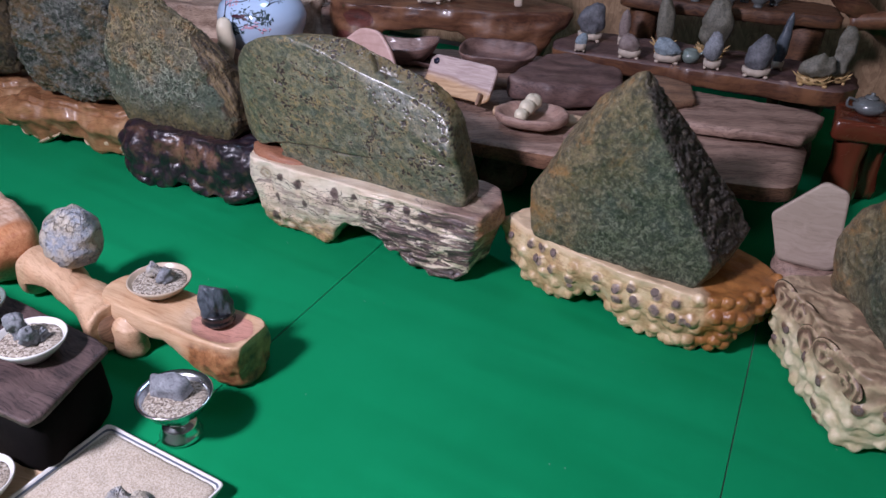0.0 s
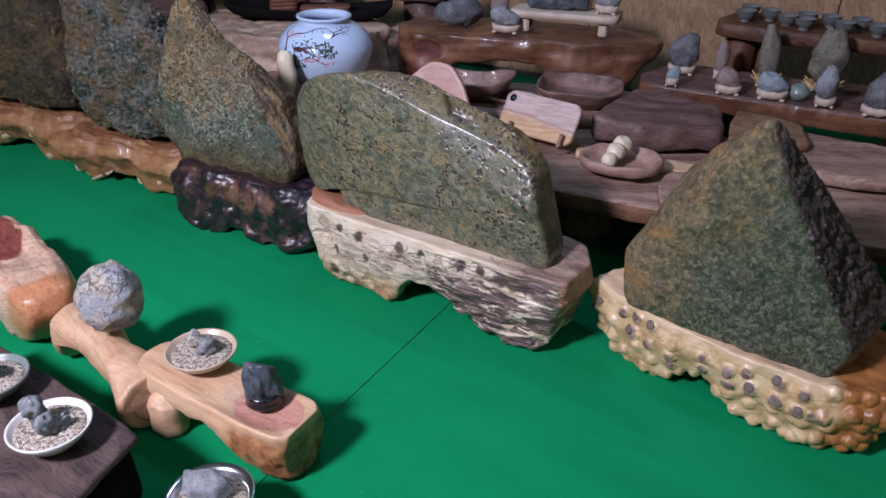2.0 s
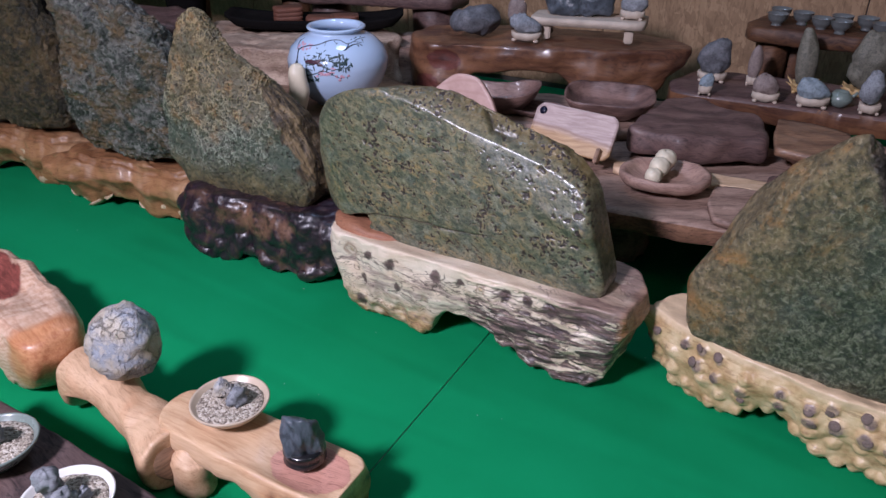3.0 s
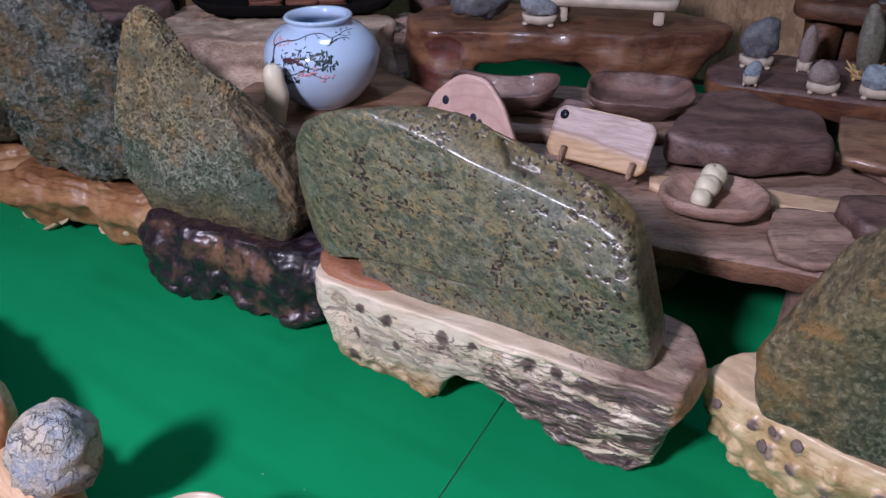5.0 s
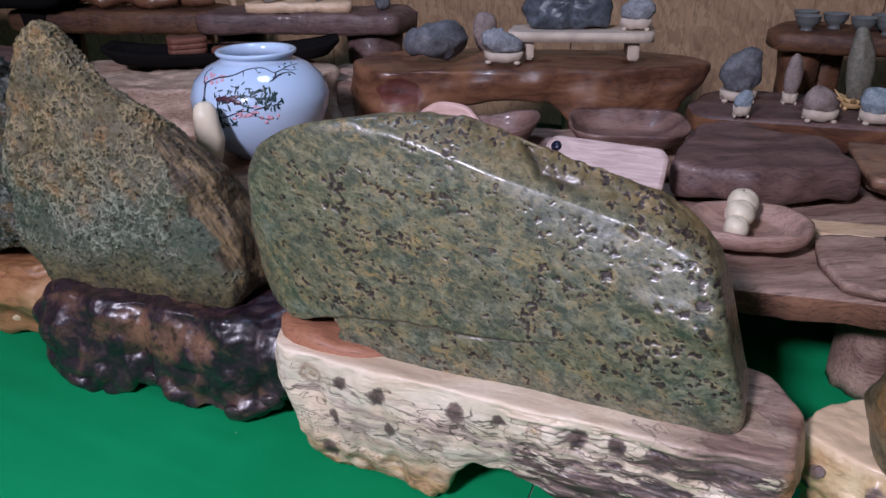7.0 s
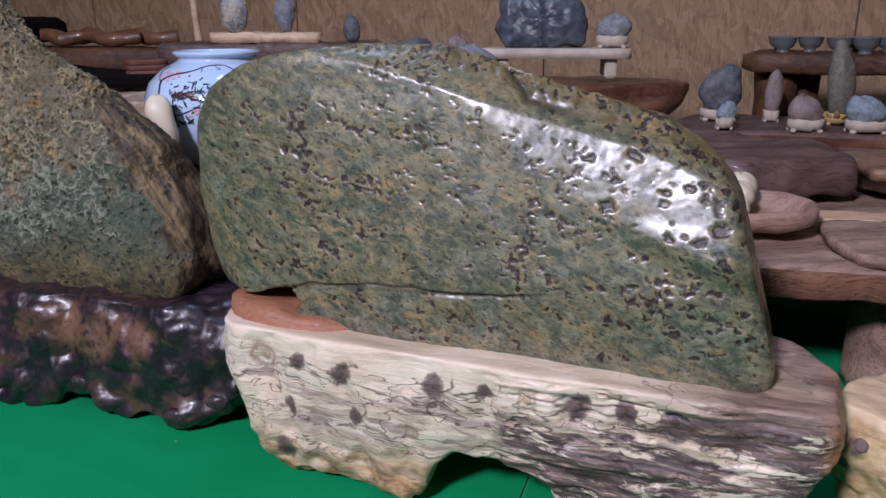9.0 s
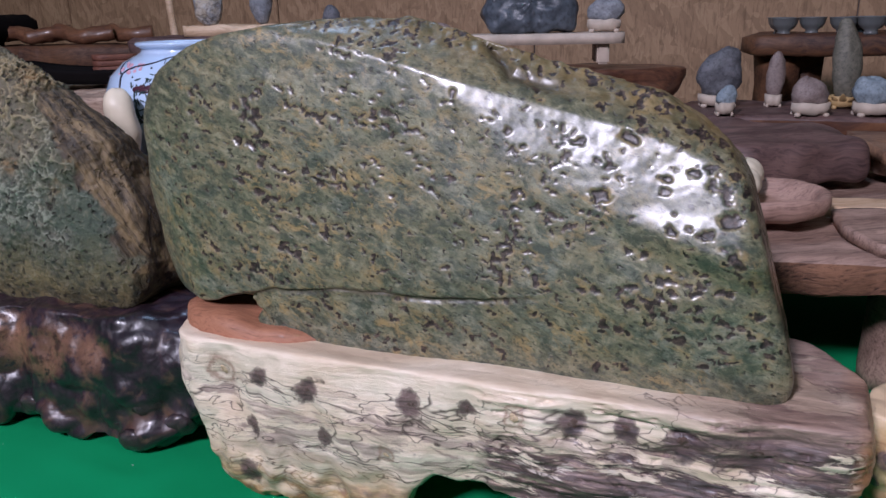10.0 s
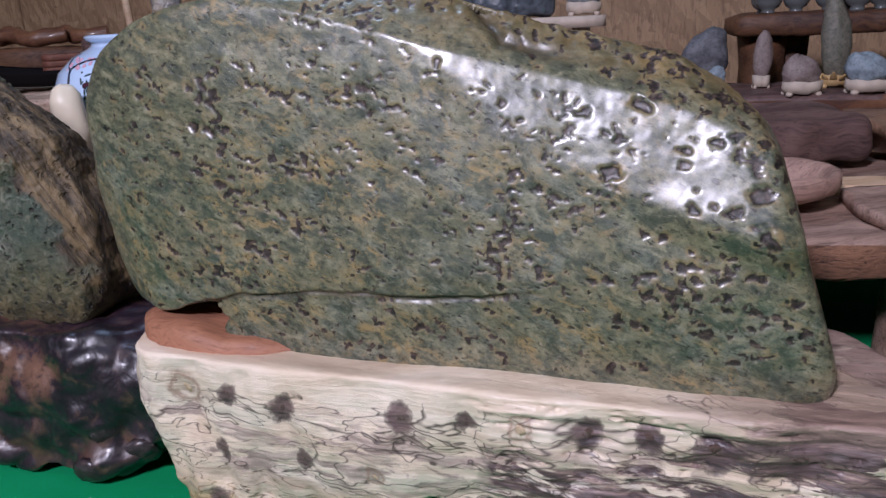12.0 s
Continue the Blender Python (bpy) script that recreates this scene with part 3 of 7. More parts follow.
M_BENCH = wood_material("red_brown_bench_wood", (0.20, 0.092, 0.048), (0.055, 0.020, 0.014), 0.6, 0.34, 0.3, 0.35, tint=(0.25, 0.115, 0.056))
# Orange root wood with the back row's dimness in its colour; cup stand shares it.
M_DIMROOT = wood_material("dim_orange_root", (0.15, 0.066, 0.028), (0.045, 0.017, 0.010), 0.8, 0.55, 0.0, 0.5)
M_WALNUT = wood_material("dark_walnut_wood", (0.165, 0.098, 0.085), (0.060, 0.032, 0.031), 0.9, 0.5, 0.05, 0.5)
M_PLANK = wood_material("weathered_brown_plank", (0.40, 0.265, 0.205), (0.15, 0.088, 0.066), 0.8, 0.55, 0.0, 0.55)
M_BOWLWOOD = wood_material("purple_brown_bowl_wood", (0.23, 0.135, 0.110), (0.065, 0.033, 0.031), 1.3, 0.42, 0.1, 0.35)
M_EDGE = wood_material("orange_brown_split_edge", (0.26, 0.13, 0.075), (0.055, 0.024, 0.016), 1.3, 0.6, 0.0, 0.7, bump=0.8)
M_TRAY = wood_material("mauve_brown_tray_wood", (0.42, 0.27, 0.21), (0.20, 0.115, 0.09), 1.2, 0.5, 0.0, 0.35)
# Darker copy of the pale board wood, its shaded face put into the colour.
M_SHADEDBOARD = wood_material("greyed_pale_board", (0.37, 0.29, 0.235), (0.27, 0.205, 0.16), 0.5, 0.6, 0.0, 0.12)
M_RINGED = ringed_growth_material()
M_DRIFT = wood_material("weathered_driftwood", (0.50, 0.37, 0.28), (0.20, 0.125, 0.088), 1.5, 0.6, 0.0, 0.5)
M_PALE = wood_material("pale_board_wood", (0.68, 0.50, 0.34), (0.50, 0.32, 0.19), 0.8, 0.5, 0.0, 0.25)
M_PINKBOARD = cool_lit_board_material()
M_DARKTABLE = wood_material("dark_rosewood_top", (0.120, 0.078, 0.072), (0.022, 0.013, 0.014), 1.1, 0.5, 0.05, 0.75, tint=(0.105, 0.064, 0.056))
# Near-black, darkened further for the shaded side of the low table.
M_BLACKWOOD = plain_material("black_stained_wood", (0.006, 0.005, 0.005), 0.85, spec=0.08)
M_REDLAC = plain_material("red_brown_lacquer", (0.12, 0.028, 0.014), 0.22, coat=0.6)
M_COASTER = wood_material("red_clay_wood", (0.19, 0.070, 0.040), (0.10, 0.034, 0.022), 2.0, 0.6)
M_PORCELAIN = plain_material("white_porcelain", (0.46, 0.59, 0.77), 0.08, coat=0.5, wear=0.03)
M_GLAZE = plain_material("white_glazed_ceramic", (0.70, 0.69, 0.66), 0.2, coat=0.3, wear=0.1)
M_BOWLTAN = plain_material("tan_glazed_ceramic", (0.50, 0.40, 0.30), 0.3, coat=0.2, wear=0.3)
M_CELADON = plain_material("celadon_ceramic", (0.17, 0.21, 0.19), 0.25, coat=0.3)
M_CUP = plain_material("grey_glazed_cup", (0.13, 0.14, 0.14), 0.25, coat=0.3, wear=0.3)
M_CHROME = plain_material("polished_steel", (0.88, 0.89, 0.92), 0.17, metal=1.0)
M_INK = plain_material("dark_enamel", (0.012, 0.013, 0.03), 0.3)
M_LEAF = plain_material("green_enamel", (0.008, 0.034, 0.036), 0.3)
M_PINK = plain_material("pink_enamel", (0.62, 0.34, 0.42), 0.3)
M_MAROON = plain_material("maroon_enamel", (0.06, 0.016, 0.03), 0.3)
M_SAND = sand_material("beige_sand", (0.38, 0.31, 0.235), (0.50, 0.425, 0.335), (0.60, 0.53, 0.44))
M_GRAVEL = sand_material("grey_gravel", (0.13, 0.10, 0.08), (0.33, 0.28, 0.22), (0.52, 0.47, 0.40), 250)
M_CRACKED = cracked_stone_material()
M_SLATE = stone_material("blue_grey_stone", (0.115, 0.125, 0.14), (0.29, 0.30, 0.32), 40)
M_DARKSTONE = stone_material("dark_grey_stone", (0.055, 0.058, 0.066), (0.16, 0.16, 0.175), 30)
M_BLACKSTONE = stone_material("black_blue_stone", (0.030, 0.038, 0.048), (0.105, 0.125, 0.15), 18, 0.42)
M_REDSTONE = stone_material("reddish_grey_pebble", (0.16, 0.115, 0.105), (0.26, 0.205, 0.185), 50)
M_BLUESTONE = stone_material("pale_blue_pebble", (0.15, 0.195, 0.23), (0.27, 0.32, 0.35), 35)
M_GREYGREEN = stone_material("grey_green_stone", (0.075, 0.072, 0.055), (0.19, 0.175, 0.135), 35)
M_IVORY = plain_material("ivory_carving", (0.66, 0.58, 0.44), 0.4)
M_PALEBASE = plain_material("pale_carved_base_wood", (0.50, 0.41, 0.33), 0.6, wear=0.5)
M_YELLOWBASE = plain_material("yellow_carved_base_wood", (0.50, 0.33, 0.15), 0.5, wear=0.35)
M_OSB = chipboard_material()
M_WALL = plain_material("dim_plaster", (0.14, 0.12, 0.11), 0.9)
M_CEIL = plain_material("grey_ceiling_board", (0.20, 0.19, 0.19), 0.9)
M_CONCRETE = plain_material("concrete", (0.22, 0.21, 0.20), 0.9)


# ---- shaping ----
def resample(profile, count):
    p = np.array(profile, float)
    d = np.concatenate([[0], np.cumsum(np.linalg.norm(np.diff(p, axis=0), axis=1) + 1e-9)])
    s = np.linspace(0, d[-1], count)
    return np.stack([np.interp(s, d, p[:, i]) for i in range(2)], 1)


def outline_ring(outline, count, soft=0):
    """Points round a star-shaped outline (a radius, (rx, ry) or corner points) and its centre."""
    th = np.linspace(0, 2 * np.pi, count, endpoint=False)
    if isinstance(outline, (int, float)):
        outline = (outline, outline)
    if len(outline) == 2 and isinstance(outline[0], (int, float)):
        return np.stack([outline[0] * np.cos(th), outline[1] * np.sin(th)], 1), np.zeros(2)
    q = np.array(outline, float)
    c = (q.max(0) + q.min(0)) / 2
    q = q - c
    r = np.full(count, 1e-3)
    for i in range(len(q)):
        a, b = q[i], q[(i + 1) % len(q)]
        den = np.cos(th) * (b[1] - a[1]) - np.sin(th) * (b[0] - a[0])
        with np.errstate(divide="ignore", invalid="ignore"):
            t = (a[0] * (b[1] - a[1]) - a[1] * (b[0] - a[0])) / den
            s = np.where(abs(b[0] - a[0]) > abs(b[1] - a[1]), (t * np.cos(th) - a[0]) / (b[0] - a[0] + 1e-12), (t * np.sin(th) - a[1]) / (b[1] - a[1] + 1e-12))
        ok = (t > 0) & (s >= -1e-6) & (s <= 1 + 1e-6)
        r = np.where(ok, np.maximum(r, np.where(ok, t, 0)), r)
    for _ in range(soft):
        r = (np.roll(r, 1) + r * 2 + np.roll(r, -1)) / 4
    return np.stack([r * np.cos(th), r * np.sin(th)], 1), c


def shell(outline, profile, around=64, rings=0, soft=2, warp=None):
    """A closed skin: the outline scaled and raised along a profile of (scale, z), ends closed. Returns points and faces."""
    ring, c = outline_ring(outline, around, soft)
    prof = resample(profile, rings) if rings else np.array(profile, float)
    pts = np.concatenate([np.concatenate([ring * s + c, np.full((around, 1), z)], 1) for s, z in prof])
    faces = []
    for k in range(len(prof) - 1):
        o, u = k * around, (k + 1) * around
        faces += [(o + i, o + (i + 1) % around, u + (i + 1) % around, u + i) for i in range(around)]
    n = len(pts)
    pts = np.concatenate([pts, [[*c, prof[0][1]], [*c, prof[-1][1]]]])
    o = (len(prof) - 1) * around
    faces += [(n, (i + 1) % around, i) for i in range(around)]
    faces += [(n + 1, o + i, o + (i + 1) % around) for i in range(around)]
    if warp:
        pts = warp(pts)
    return pts, faces


def make_mesh(name, pts, faces, mat, flat=False, turn=None):
    me = bpy.data.meshes.new(name)
    pts = np.asarray(pts)
    if turn is not None:
        pts = pts @ np.array(turn.to_3x3()).T + np.array(turn.translation)
    me.from_pydata(pts.tolist(), [], faces)
    me.polygons.foreach_set("use_smooth", [not flat] * len(me.polygons))
    me.materials.append(mat)
    me.update()
    return me


def relief(me, fn):
    """Moves each point along its normal by fn(point)."""
    n = len(me.vertices)
    co, no = np.empty(n * 3), np.empty(n * 3)
    me.vertices.foreach_get("co", co)
    me.vertex_normals.foreach_get("vector", no)
    co, no = co.reshape(-1, 3), no.reshape(-1, 3)
    d = np.array([fn(Vector(p)) for p in co])
    me.vertices.foreach_set("co", (co + no * d[:, None]).ravel())
    me.update()
    return me


def rough(size, amp, octaves=4, shift=0.0):
    off = Vector((shift, shift * 1.7, -shift))
    return lambda p: amp * noise.fractal(p / size + off, 1.0, 2.1, octaves)


def part(name, me, parent=None, label="", m=None):
    ob = new(name, me)
    if parent:
        ob.parent = parent
    if m is not None:
        ob.matrix_basis = m
    return tagged(ob, label)


def thing(name, label, category, m, group="", kind="", me=None):
    ob = new(name, me)
    ob.matrix_basis = m
    return tagged(ob, label, category, group, kind)


def along(x, y, ux, uy, z=0.0):
    """A pose at (x, y, z) whose x axis runs along (ux, uy)."""
    return pose(x, y, z, 0, 0, math.degrees(math.atan2(uy, ux)))


UPRIGHT = pose(0, 0, 0, 90, 0, 0)  # drawn face on: local x, up, and towards the front (minus y)


def slab_rock(name, outline, front, back, mat, e=0.45, around=200, rings=110, lean=None, bumps=(), soft=4):
    """A standing stone: its face outline in (along, up), with front and back thickness."""
    ph = np.linspace(-np.pi / 2, np.pi / 2, 90)
    prof = [(max(np.cos(a), 0) ** e, np.sign(np.sin(a)) * abs(np.sin(a)) ** e * (front if a > 0 else back)) for a in ph]
    pts, faces = shell(outline, prof, around, rings, soft, lean)
    me = make_mesh(name, pts, faces, mat, turn=UPRIGHT)
    for b in bumps:
        relief(me, b)
    return me


def hull_rock(name, points, mat, cuts=5, smooth=3, bumps=()):
    """An angular stone round its corner points."""
    bm = bmesh.new()
    for p in points:
        bm.verts.new(p)
    bmesh.ops.convex_hull(bm, input=bm.verts)
    loose = [v for v in bm.verts if not v.link_faces]
    bmesh.ops.delete(bm, geom=loose, context="VERTS")
    for _ in range(cuts):
        bmesh.ops.subdivide_edges(bm, edges=[e for e in bm.edges], cuts=1, use_grid_fill=True)
        bmesh.ops.triangulate(bm, faces=bm.faces)
        for _ in range(smooth if len(bm.verts) < 3000 else 1):
            bmesh.ops.smooth_vert(bm, verts=bm.verts, factor=0.12, use_axis_x=True, use_axis_y=True, use_axis_z=True)
    bmesh.ops.recalc_face_normals(bm, faces=bm.faces)
    me = bpy.data.meshes.new(name)
    bm.to_mesh(me)
    bm.free()
    me.polygons.foreach_set("use_smooth", [True] * len(me.polygons))
    me.materials.append(mat)
    for b in bumps:
        relief(me, b)
    return me


def pebble(name, w, d, h, mat, seed=0.0, cuts=4, lump=0.12, sharp=1.0):
    """A small stone that stands on z = 0."""
    rnd = random.Random(int(seed * 97) + 5)
    ph = np.linspace(-np.pi / 2, np.pi / 2, 20)
    prof = [(max(np.cos(a), 0) ** 0.8, h / 2 + np.sin(a) * h / 2 * sharp) for a in ph]
    pts, faces = shell((w / 2, d / 2), prof, 28)
    me = make_mesh(name, pts, faces, mat)
    s = max(w, d, h)
    relief(me, rough(s * 0.55, s * lump, 3, seed + 3.1))
    relief(me, rough(s * 0.15, s * lump * 0.3, 3, seed))
    lo = min(v.co.z for v in me.vertices)
    for v in me.vertices:
        v.co.z -= lo
    return me


def stand_mesh(name, outline, height, mat, under, low=0.86, around=200, rings=70, bumps=(), rim=0.014, dish=0.01, bulge=1.02, shoulder=0.0):
    """A carved root stand: flat top, swelling sides, its underside raised by under(x)."""
    prof = [(0, 0), (low * 0.9, 0), (low, 0.012), (0.5 + low / 2, height * 0.3), (bulge, height * 0.55), (1.0 - shoulder * 0.5, height * 0.85), (0.995 - shoulder * 0.9, height - rim * 0.5), (0.97 - shoulder, height), (0.90 - shoulder, height - dish * 0.2), (0.8 - shoulder, height - dish), (0, height - dish)]

    def warp(p):
        up = np.array([under(x) for x in p[:, 0]])
        p[:, 2] = up + p[:, 2] * (1 - up / height)
        return p

    me = make_mesh(name, *shell(outline, prof, around, rings, 3, warp), mat)
    for b in bumps:
        relief(me, b)
    for v in me.vertices:  # sawn flat
        if v.co.z > height - 0.012:
            v.co.z = height - 0.012 + (v.co.z - height + 0.012) * 0.35
    return me


def fine(me, voxel, calm=2):
    """The same skin with an even, close net of points, calmed a little."""
    ob = new("draft", me)
    mod = ob.modifiers.new("net", "REMESH")
    mod.mode, mod.voxel_size, mod.use_smooth_shade = "VOXEL", voxel, True
    out = bpy.data.meshes.new_from_object(ob.evaluated_get(bpy.context.evaluated_depsgraph_get()))
    out.name = me.name
    bpy.data.objects.remove(ob)
    n = len(out.vertices)
    co = points_of(out)
    ed = np.empty(len(out.edges) * 2, int)
    out.edges.foreach_get("vertices", ed)
    ed = ed.reshape(-1, 2)
    deg = np.bincount(ed.ravel(), minlength=n)[:, None]
    for _ in range(calm):
        near = np.stack([np.bincount(ed[:, 0], co[ed[:, 1], k], n) + np.bincount(ed[:, 1], co[ed[:, 0], k], n) for k in range(3)], 1)
        co = co * 0.5 + 0.5 * near / np.maximum(deg, 1)
    out.vertices.foreach_set("co", co.ravel())
    if not out.materials:
        out.materials.append(me.materials[0])
    out.polygons.foreach_set("use_smooth", [True] * len(out.polygons))
    out.update()
    return out


def points_of(me, what="co"):
    a = np.empty(len(me.vertices) * 3)
    if what == "co":
        me.vertices.foreach_get("co", a)
    else:
        me.vertex_normals.foreach_get("vector", a)
    return a.reshape(-1, 3)


def push(me, d):
    """Moves the points along their normals by an array of lengths."""
    me.vertices.foreach_set("co", (points_of(me) + points_of(me, "normal") * d[:, None]).ravel())
    me.update()


def field(co, size, octaves=3, shift=0.0):
    """Fractal noise at many points; size may be one length or three."""
    q = co / np.array(size) + np.array([shift, shift * 1.7, -shift])
    return np.array([noise.fractal(p, 1.0, 2.1, octaves) for p in q.tolist()])


def step(x, a, b):
    t = np.clip((x - a) / (b - a), 0, 1)
    return t * t * (3 - 2 * t)


def line_gap(x, z, stops):
    """Distance of points (x, z) from a broken line."""
    best = np.full(len(x), 9.0)
    for (ax, az), (bx, bz) in zip(stops, stops[1:]):
        l2 = (bx - ax) ** 2 + (bz - az) ** 2
        t = np.clip(((x - ax) * (bx - ax) + (z - az) * (bz - az)) / l2, 0, 1)
        best = np.minimum(best, np.hypot(x - ax - t * (bx - ax), z - az - t * (bz - az)))
    return best


def store(me, name, values):
    me.attributes.new(name, "FLOAT", "POINT").data.foreach_set("value", values.astype(np.float32))


def patch_of(name, me, centre, size, mat, lift=0.0015, ragged=0.3, up=-1.0, flat=2.0):
    """A thin skin over the faces of a mesh round a centre, for a differently coloured spot."""
    c = Vector(centre)
    inside = lambda p: Vector(((p.x - c.x) / size[0], (p.y - c.y) / size[1], (p.z - c.z) / size[2])).length + ragged * noise.noise(p * 40) < 1
    polys = [p for p in me.polygons if inside(p.center) and up < p.normal.z < flat]
    ids = sorted({v for p in polys for v in p.vertices})
    index = {v: i for i, v in enumerate(ids)}
    pts = [tuple(me.vertices[v].co + me.vertices[v].normal * lift) for v in ids]
    return make_mesh(name, pts, [tuple(index[v] for v in p.vertices) for p in polys], mat)


def curve_of(stops):
    xs, ys = zip(*stops)
    return lambda x: float(np.interp(x, xs, ys))


def tube(name, path, radii, mat, around=10, bumps=()):
    """A tapered limb along a path."""
    p = [Vector(q) for q in path]
    pts, faces = [], []
    for i, q in enumerate(p):
        d = (p[min(i + 1, len(p) - 1)] - p[max(i - 1, 0)]).normalized()
        a = d.orthogonal().normalized() if abs(d.z) > 0.9 else d.cross(Vector((0, 0, 1))).normalized()
        b = d.cross(a)
        r = radii[i] if isinstance(radii, (list, tuple)) else radii
        pts += [q + r * (math.cos(t) * a + math.sin(t) * b) for t in np.linspace(0, 2 * np.pi, around, endpoint=False)]
    for k in range(len(p) - 1):
        o, u = k * around, (k + 1) * around
        faces += [(o + i, u + i, u + (i + 1) % around, o + (i + 1) % around) for i in range(around)]
    faces += [tuple(range(around)), tuple(reversed(range((len(p) - 1) * around, len(p) * around)))]
    me = make_mesh(name, [tuple(q) for q in pts], faces, mat)
    for b in bumps:
        relief(me, b)
    return me


def sweep(name, stations, mat, around=64, square=2.6, per=7):
    """A body along x through (x, middle height, half width, half height), cut flat at the floor."""
    st = np.array(stations, float)
    k = np.linspace(0, len(st) - 1, (len(st) - 1) * per + 1)
    st = np.stack([np.interp(k, range(len(st)), st[:, i]) for i in range(4)], 1)
    for _ in range(per):
        st[1:-1] = (st[:-2] + 2 * st[1:-1] + st[2:]) / 4
    th = np.linspace(0, 2 * np.pi, around, endpoint=False)
    cy = np.sign(np.cos(th)) * np.abs(np.cos(th)) ** (2 / square)
    cz = np.sign(np.sin(th)) * np.abs(np.sin(th)) ** (2 / square)
    pts = np.concatenate([np.stack([np.full(around, x), cy * w, z + cz * h], 1) for x, z, w, h in st])
    faces = []
    for i in range(len(st) - 1):
        o, u = i * around, (i + 1) * around
        faces += [(o + j, o + (j + 1) % around, u + (j + 1) % around, u + j) for j in range(around)]
    faces += [tuple(reversed(range(around))), tuple(range((len(st) - 1) * around, len(st) * around))]
    pts[:, 2] = np.maximum(pts[:, 2], 0.0)
    return make_mesh(name, pts, faces, mat)


def bend(points, steps=8):
    """A smooth path through a few points."""
    p = [Vector(q) for q in points]
    out = []
    for i in range(len(p) - 1):
        a, b, c, d = p[max(i - 1, 0)], p[i], p[i + 1], p[min(i + 2, len(p) - 1)]
        for k in range(steps):
            t = k / steps
            out.append(0.5 * (2 * b + (c - a) * t + (2 * a - 5 * b + 4 * c - d) * t * t + (3 * b - a - 3 * c + d) * t ** 3))
    return out + [p[-1]]


def board_mesh(name, outline, thick, mat, edge=0.006, around=120, soft=1, bumps=(), rings=26, inset=0.03):
    prof = [(0, 0), (1 - inset, 0), (1.0, edge), (1.0, thick - edge), (1 - inset / 2, thick - edge * 0.2), (1 - inset, thick), (0, thick)]
    me = make_mesh(name, *shell(outline, prof, around, rings, soft), mat)
    for b in bumps:
        relief(me, b)
    return me


def box_part(name, size, mat, m, parent, bevel=0.004, label=""):
    bm = bmesh.new()
    bmesh.ops.create_cube(bm, size=1.0, matrix=Matrix.Diagonal((*size, 1)))
    bmesh.ops.bevel(bm, geom=bm.edges[:], offset=bevel, segments=2, affect="EDGES")
    me = bpy.data.meshes.new(name)
    bm.to_mesh(me)
    bm.free()
    me.materials.append(mat)
    return part(name, me, parent, label, m)


# ---- the hall ----
ROW = math.degrees(math.atan2(-0.40, 0.917))  # the way the rows of stands and the wall run


def grid_mesh(name, x0, x1, y0, y1, nx, ny, mat, z=lambda x, y: 0.0):
    xs, ys = np.linspace(x0, x1, nx + 1), np.linspace(y0, y1, ny + 1)
    pts = [(x, y, z(x, y)) for y in ys for x in xs]
    w = nx + 1
    faces = [(j * w + i, j * w + i + 1, (j + 1) * w + i + 1, (j + 1) * w + i) for j in range(ny) for i in range(nx)]
    return make_mesh(name, pts, faces, mat)


def build_hall():
    def slab(name, size, m, mat, label, category):
        ob = box_part(name, size, mat, m, None, 0.003)
        return tagged(ob, label, category, "", "structure")

    slab("floor", (12, 12, 0.1), pose(0, 1.2, -0.057, 0, 0, ROW), M_CONCRETE, "grey concrete floor under the green carpet", "floor")
    # lengths of carpet, laid side by side across the row
    for i in (-4, -3, 0, 1, 2, 3, 4):
        a = -1.118 + 1.25 * i
        me = grid_mesh("carpet", a + 0.0015, a + (3.7485 if i == -3 else 1.2485), -4.4, 8.5, 20, 160, M_CARPET,
                       lambda x, y: 0.0025 * noise.noise(Vector((x * 2.2, y * 1.4, 3))) - 0.003)
        ob = new("carpet", me)
        ob.matrix_basis = pose(0, 0, 0, 0, 0, ROW)
        tagged(ob, "bright green needle-felt carpet length on the floor", "carpet", "carpet lengths", "structure")
    wall = slab("wall_north", (9, 0.12, 2.9), pose(0.92, 4.5, 1.44, 0, 0, ROW) @ pose(-1.5, 0.06, 0), M_WALL, "wall behind the strand board", "wall")
    for i in range(-4, 3):
        box_part("panel", (1.214, 0.018, 2.42), M_OSB, pose(1.5 + 1.22 * i - 0.03, -0.072, -0.2), wall, 0.003, "brown strand board sheet")
    # Walls and ceiling below are unseen, added to close the hall and bounce light.
    slab("wall_south", (9, 0.12, 2.9), pose(-0.3, -2.6, 1.44, 0, 0, ROW), M_WALL, "unseen plain dim wall closing the hall", "wall")
    slab("wall_west", (0.12, 10, 2.9), pose(-4.6, 2.8, 1.44, 0, 0, ROW), M_WALL, "unseen plain dim side wall closing the hall", "wall")
    slab("wall_east", (0.12, 10, 2.9), pose(3.6, 1.0, 1.44, 0, 0, ROW), M_WALL, "unseen plain dim side wall closing the hall", "wall")
    slab("ceiling", (11, 11, 0.1), pose(-0.3, 1.2, 2.95, 0, 0, ROW), M_CEIL, "unseen plain grey board ceiling", "ceiling")


build_hall()


def knobs_on(me, count, box, seed, gap=0.028):
    """Places and normals scattered over the faces of a mesh that fall in a box (low corner, high corner)."""
    rnd = random.Random(seed)
    polys = [p for p in me.polygons if all(lo <= c <= hi for c, lo, hi in zip(p.center, *box)) and p.normal.z < 0.75]
    out = []
    for _ in range(count * 40):
        p = rnd.choice(polys)
        if all((p.center - q).length > gap for q, _ in out):
            out.append((p.center.copy(), p.normal.copy()))
        if len(out) >= count:
            break
    return out


def facing(place, normal, scale):
    return Matrix.LocRotScale(place, normal.to_track_quat("Z", "Y"), Vector(scale))


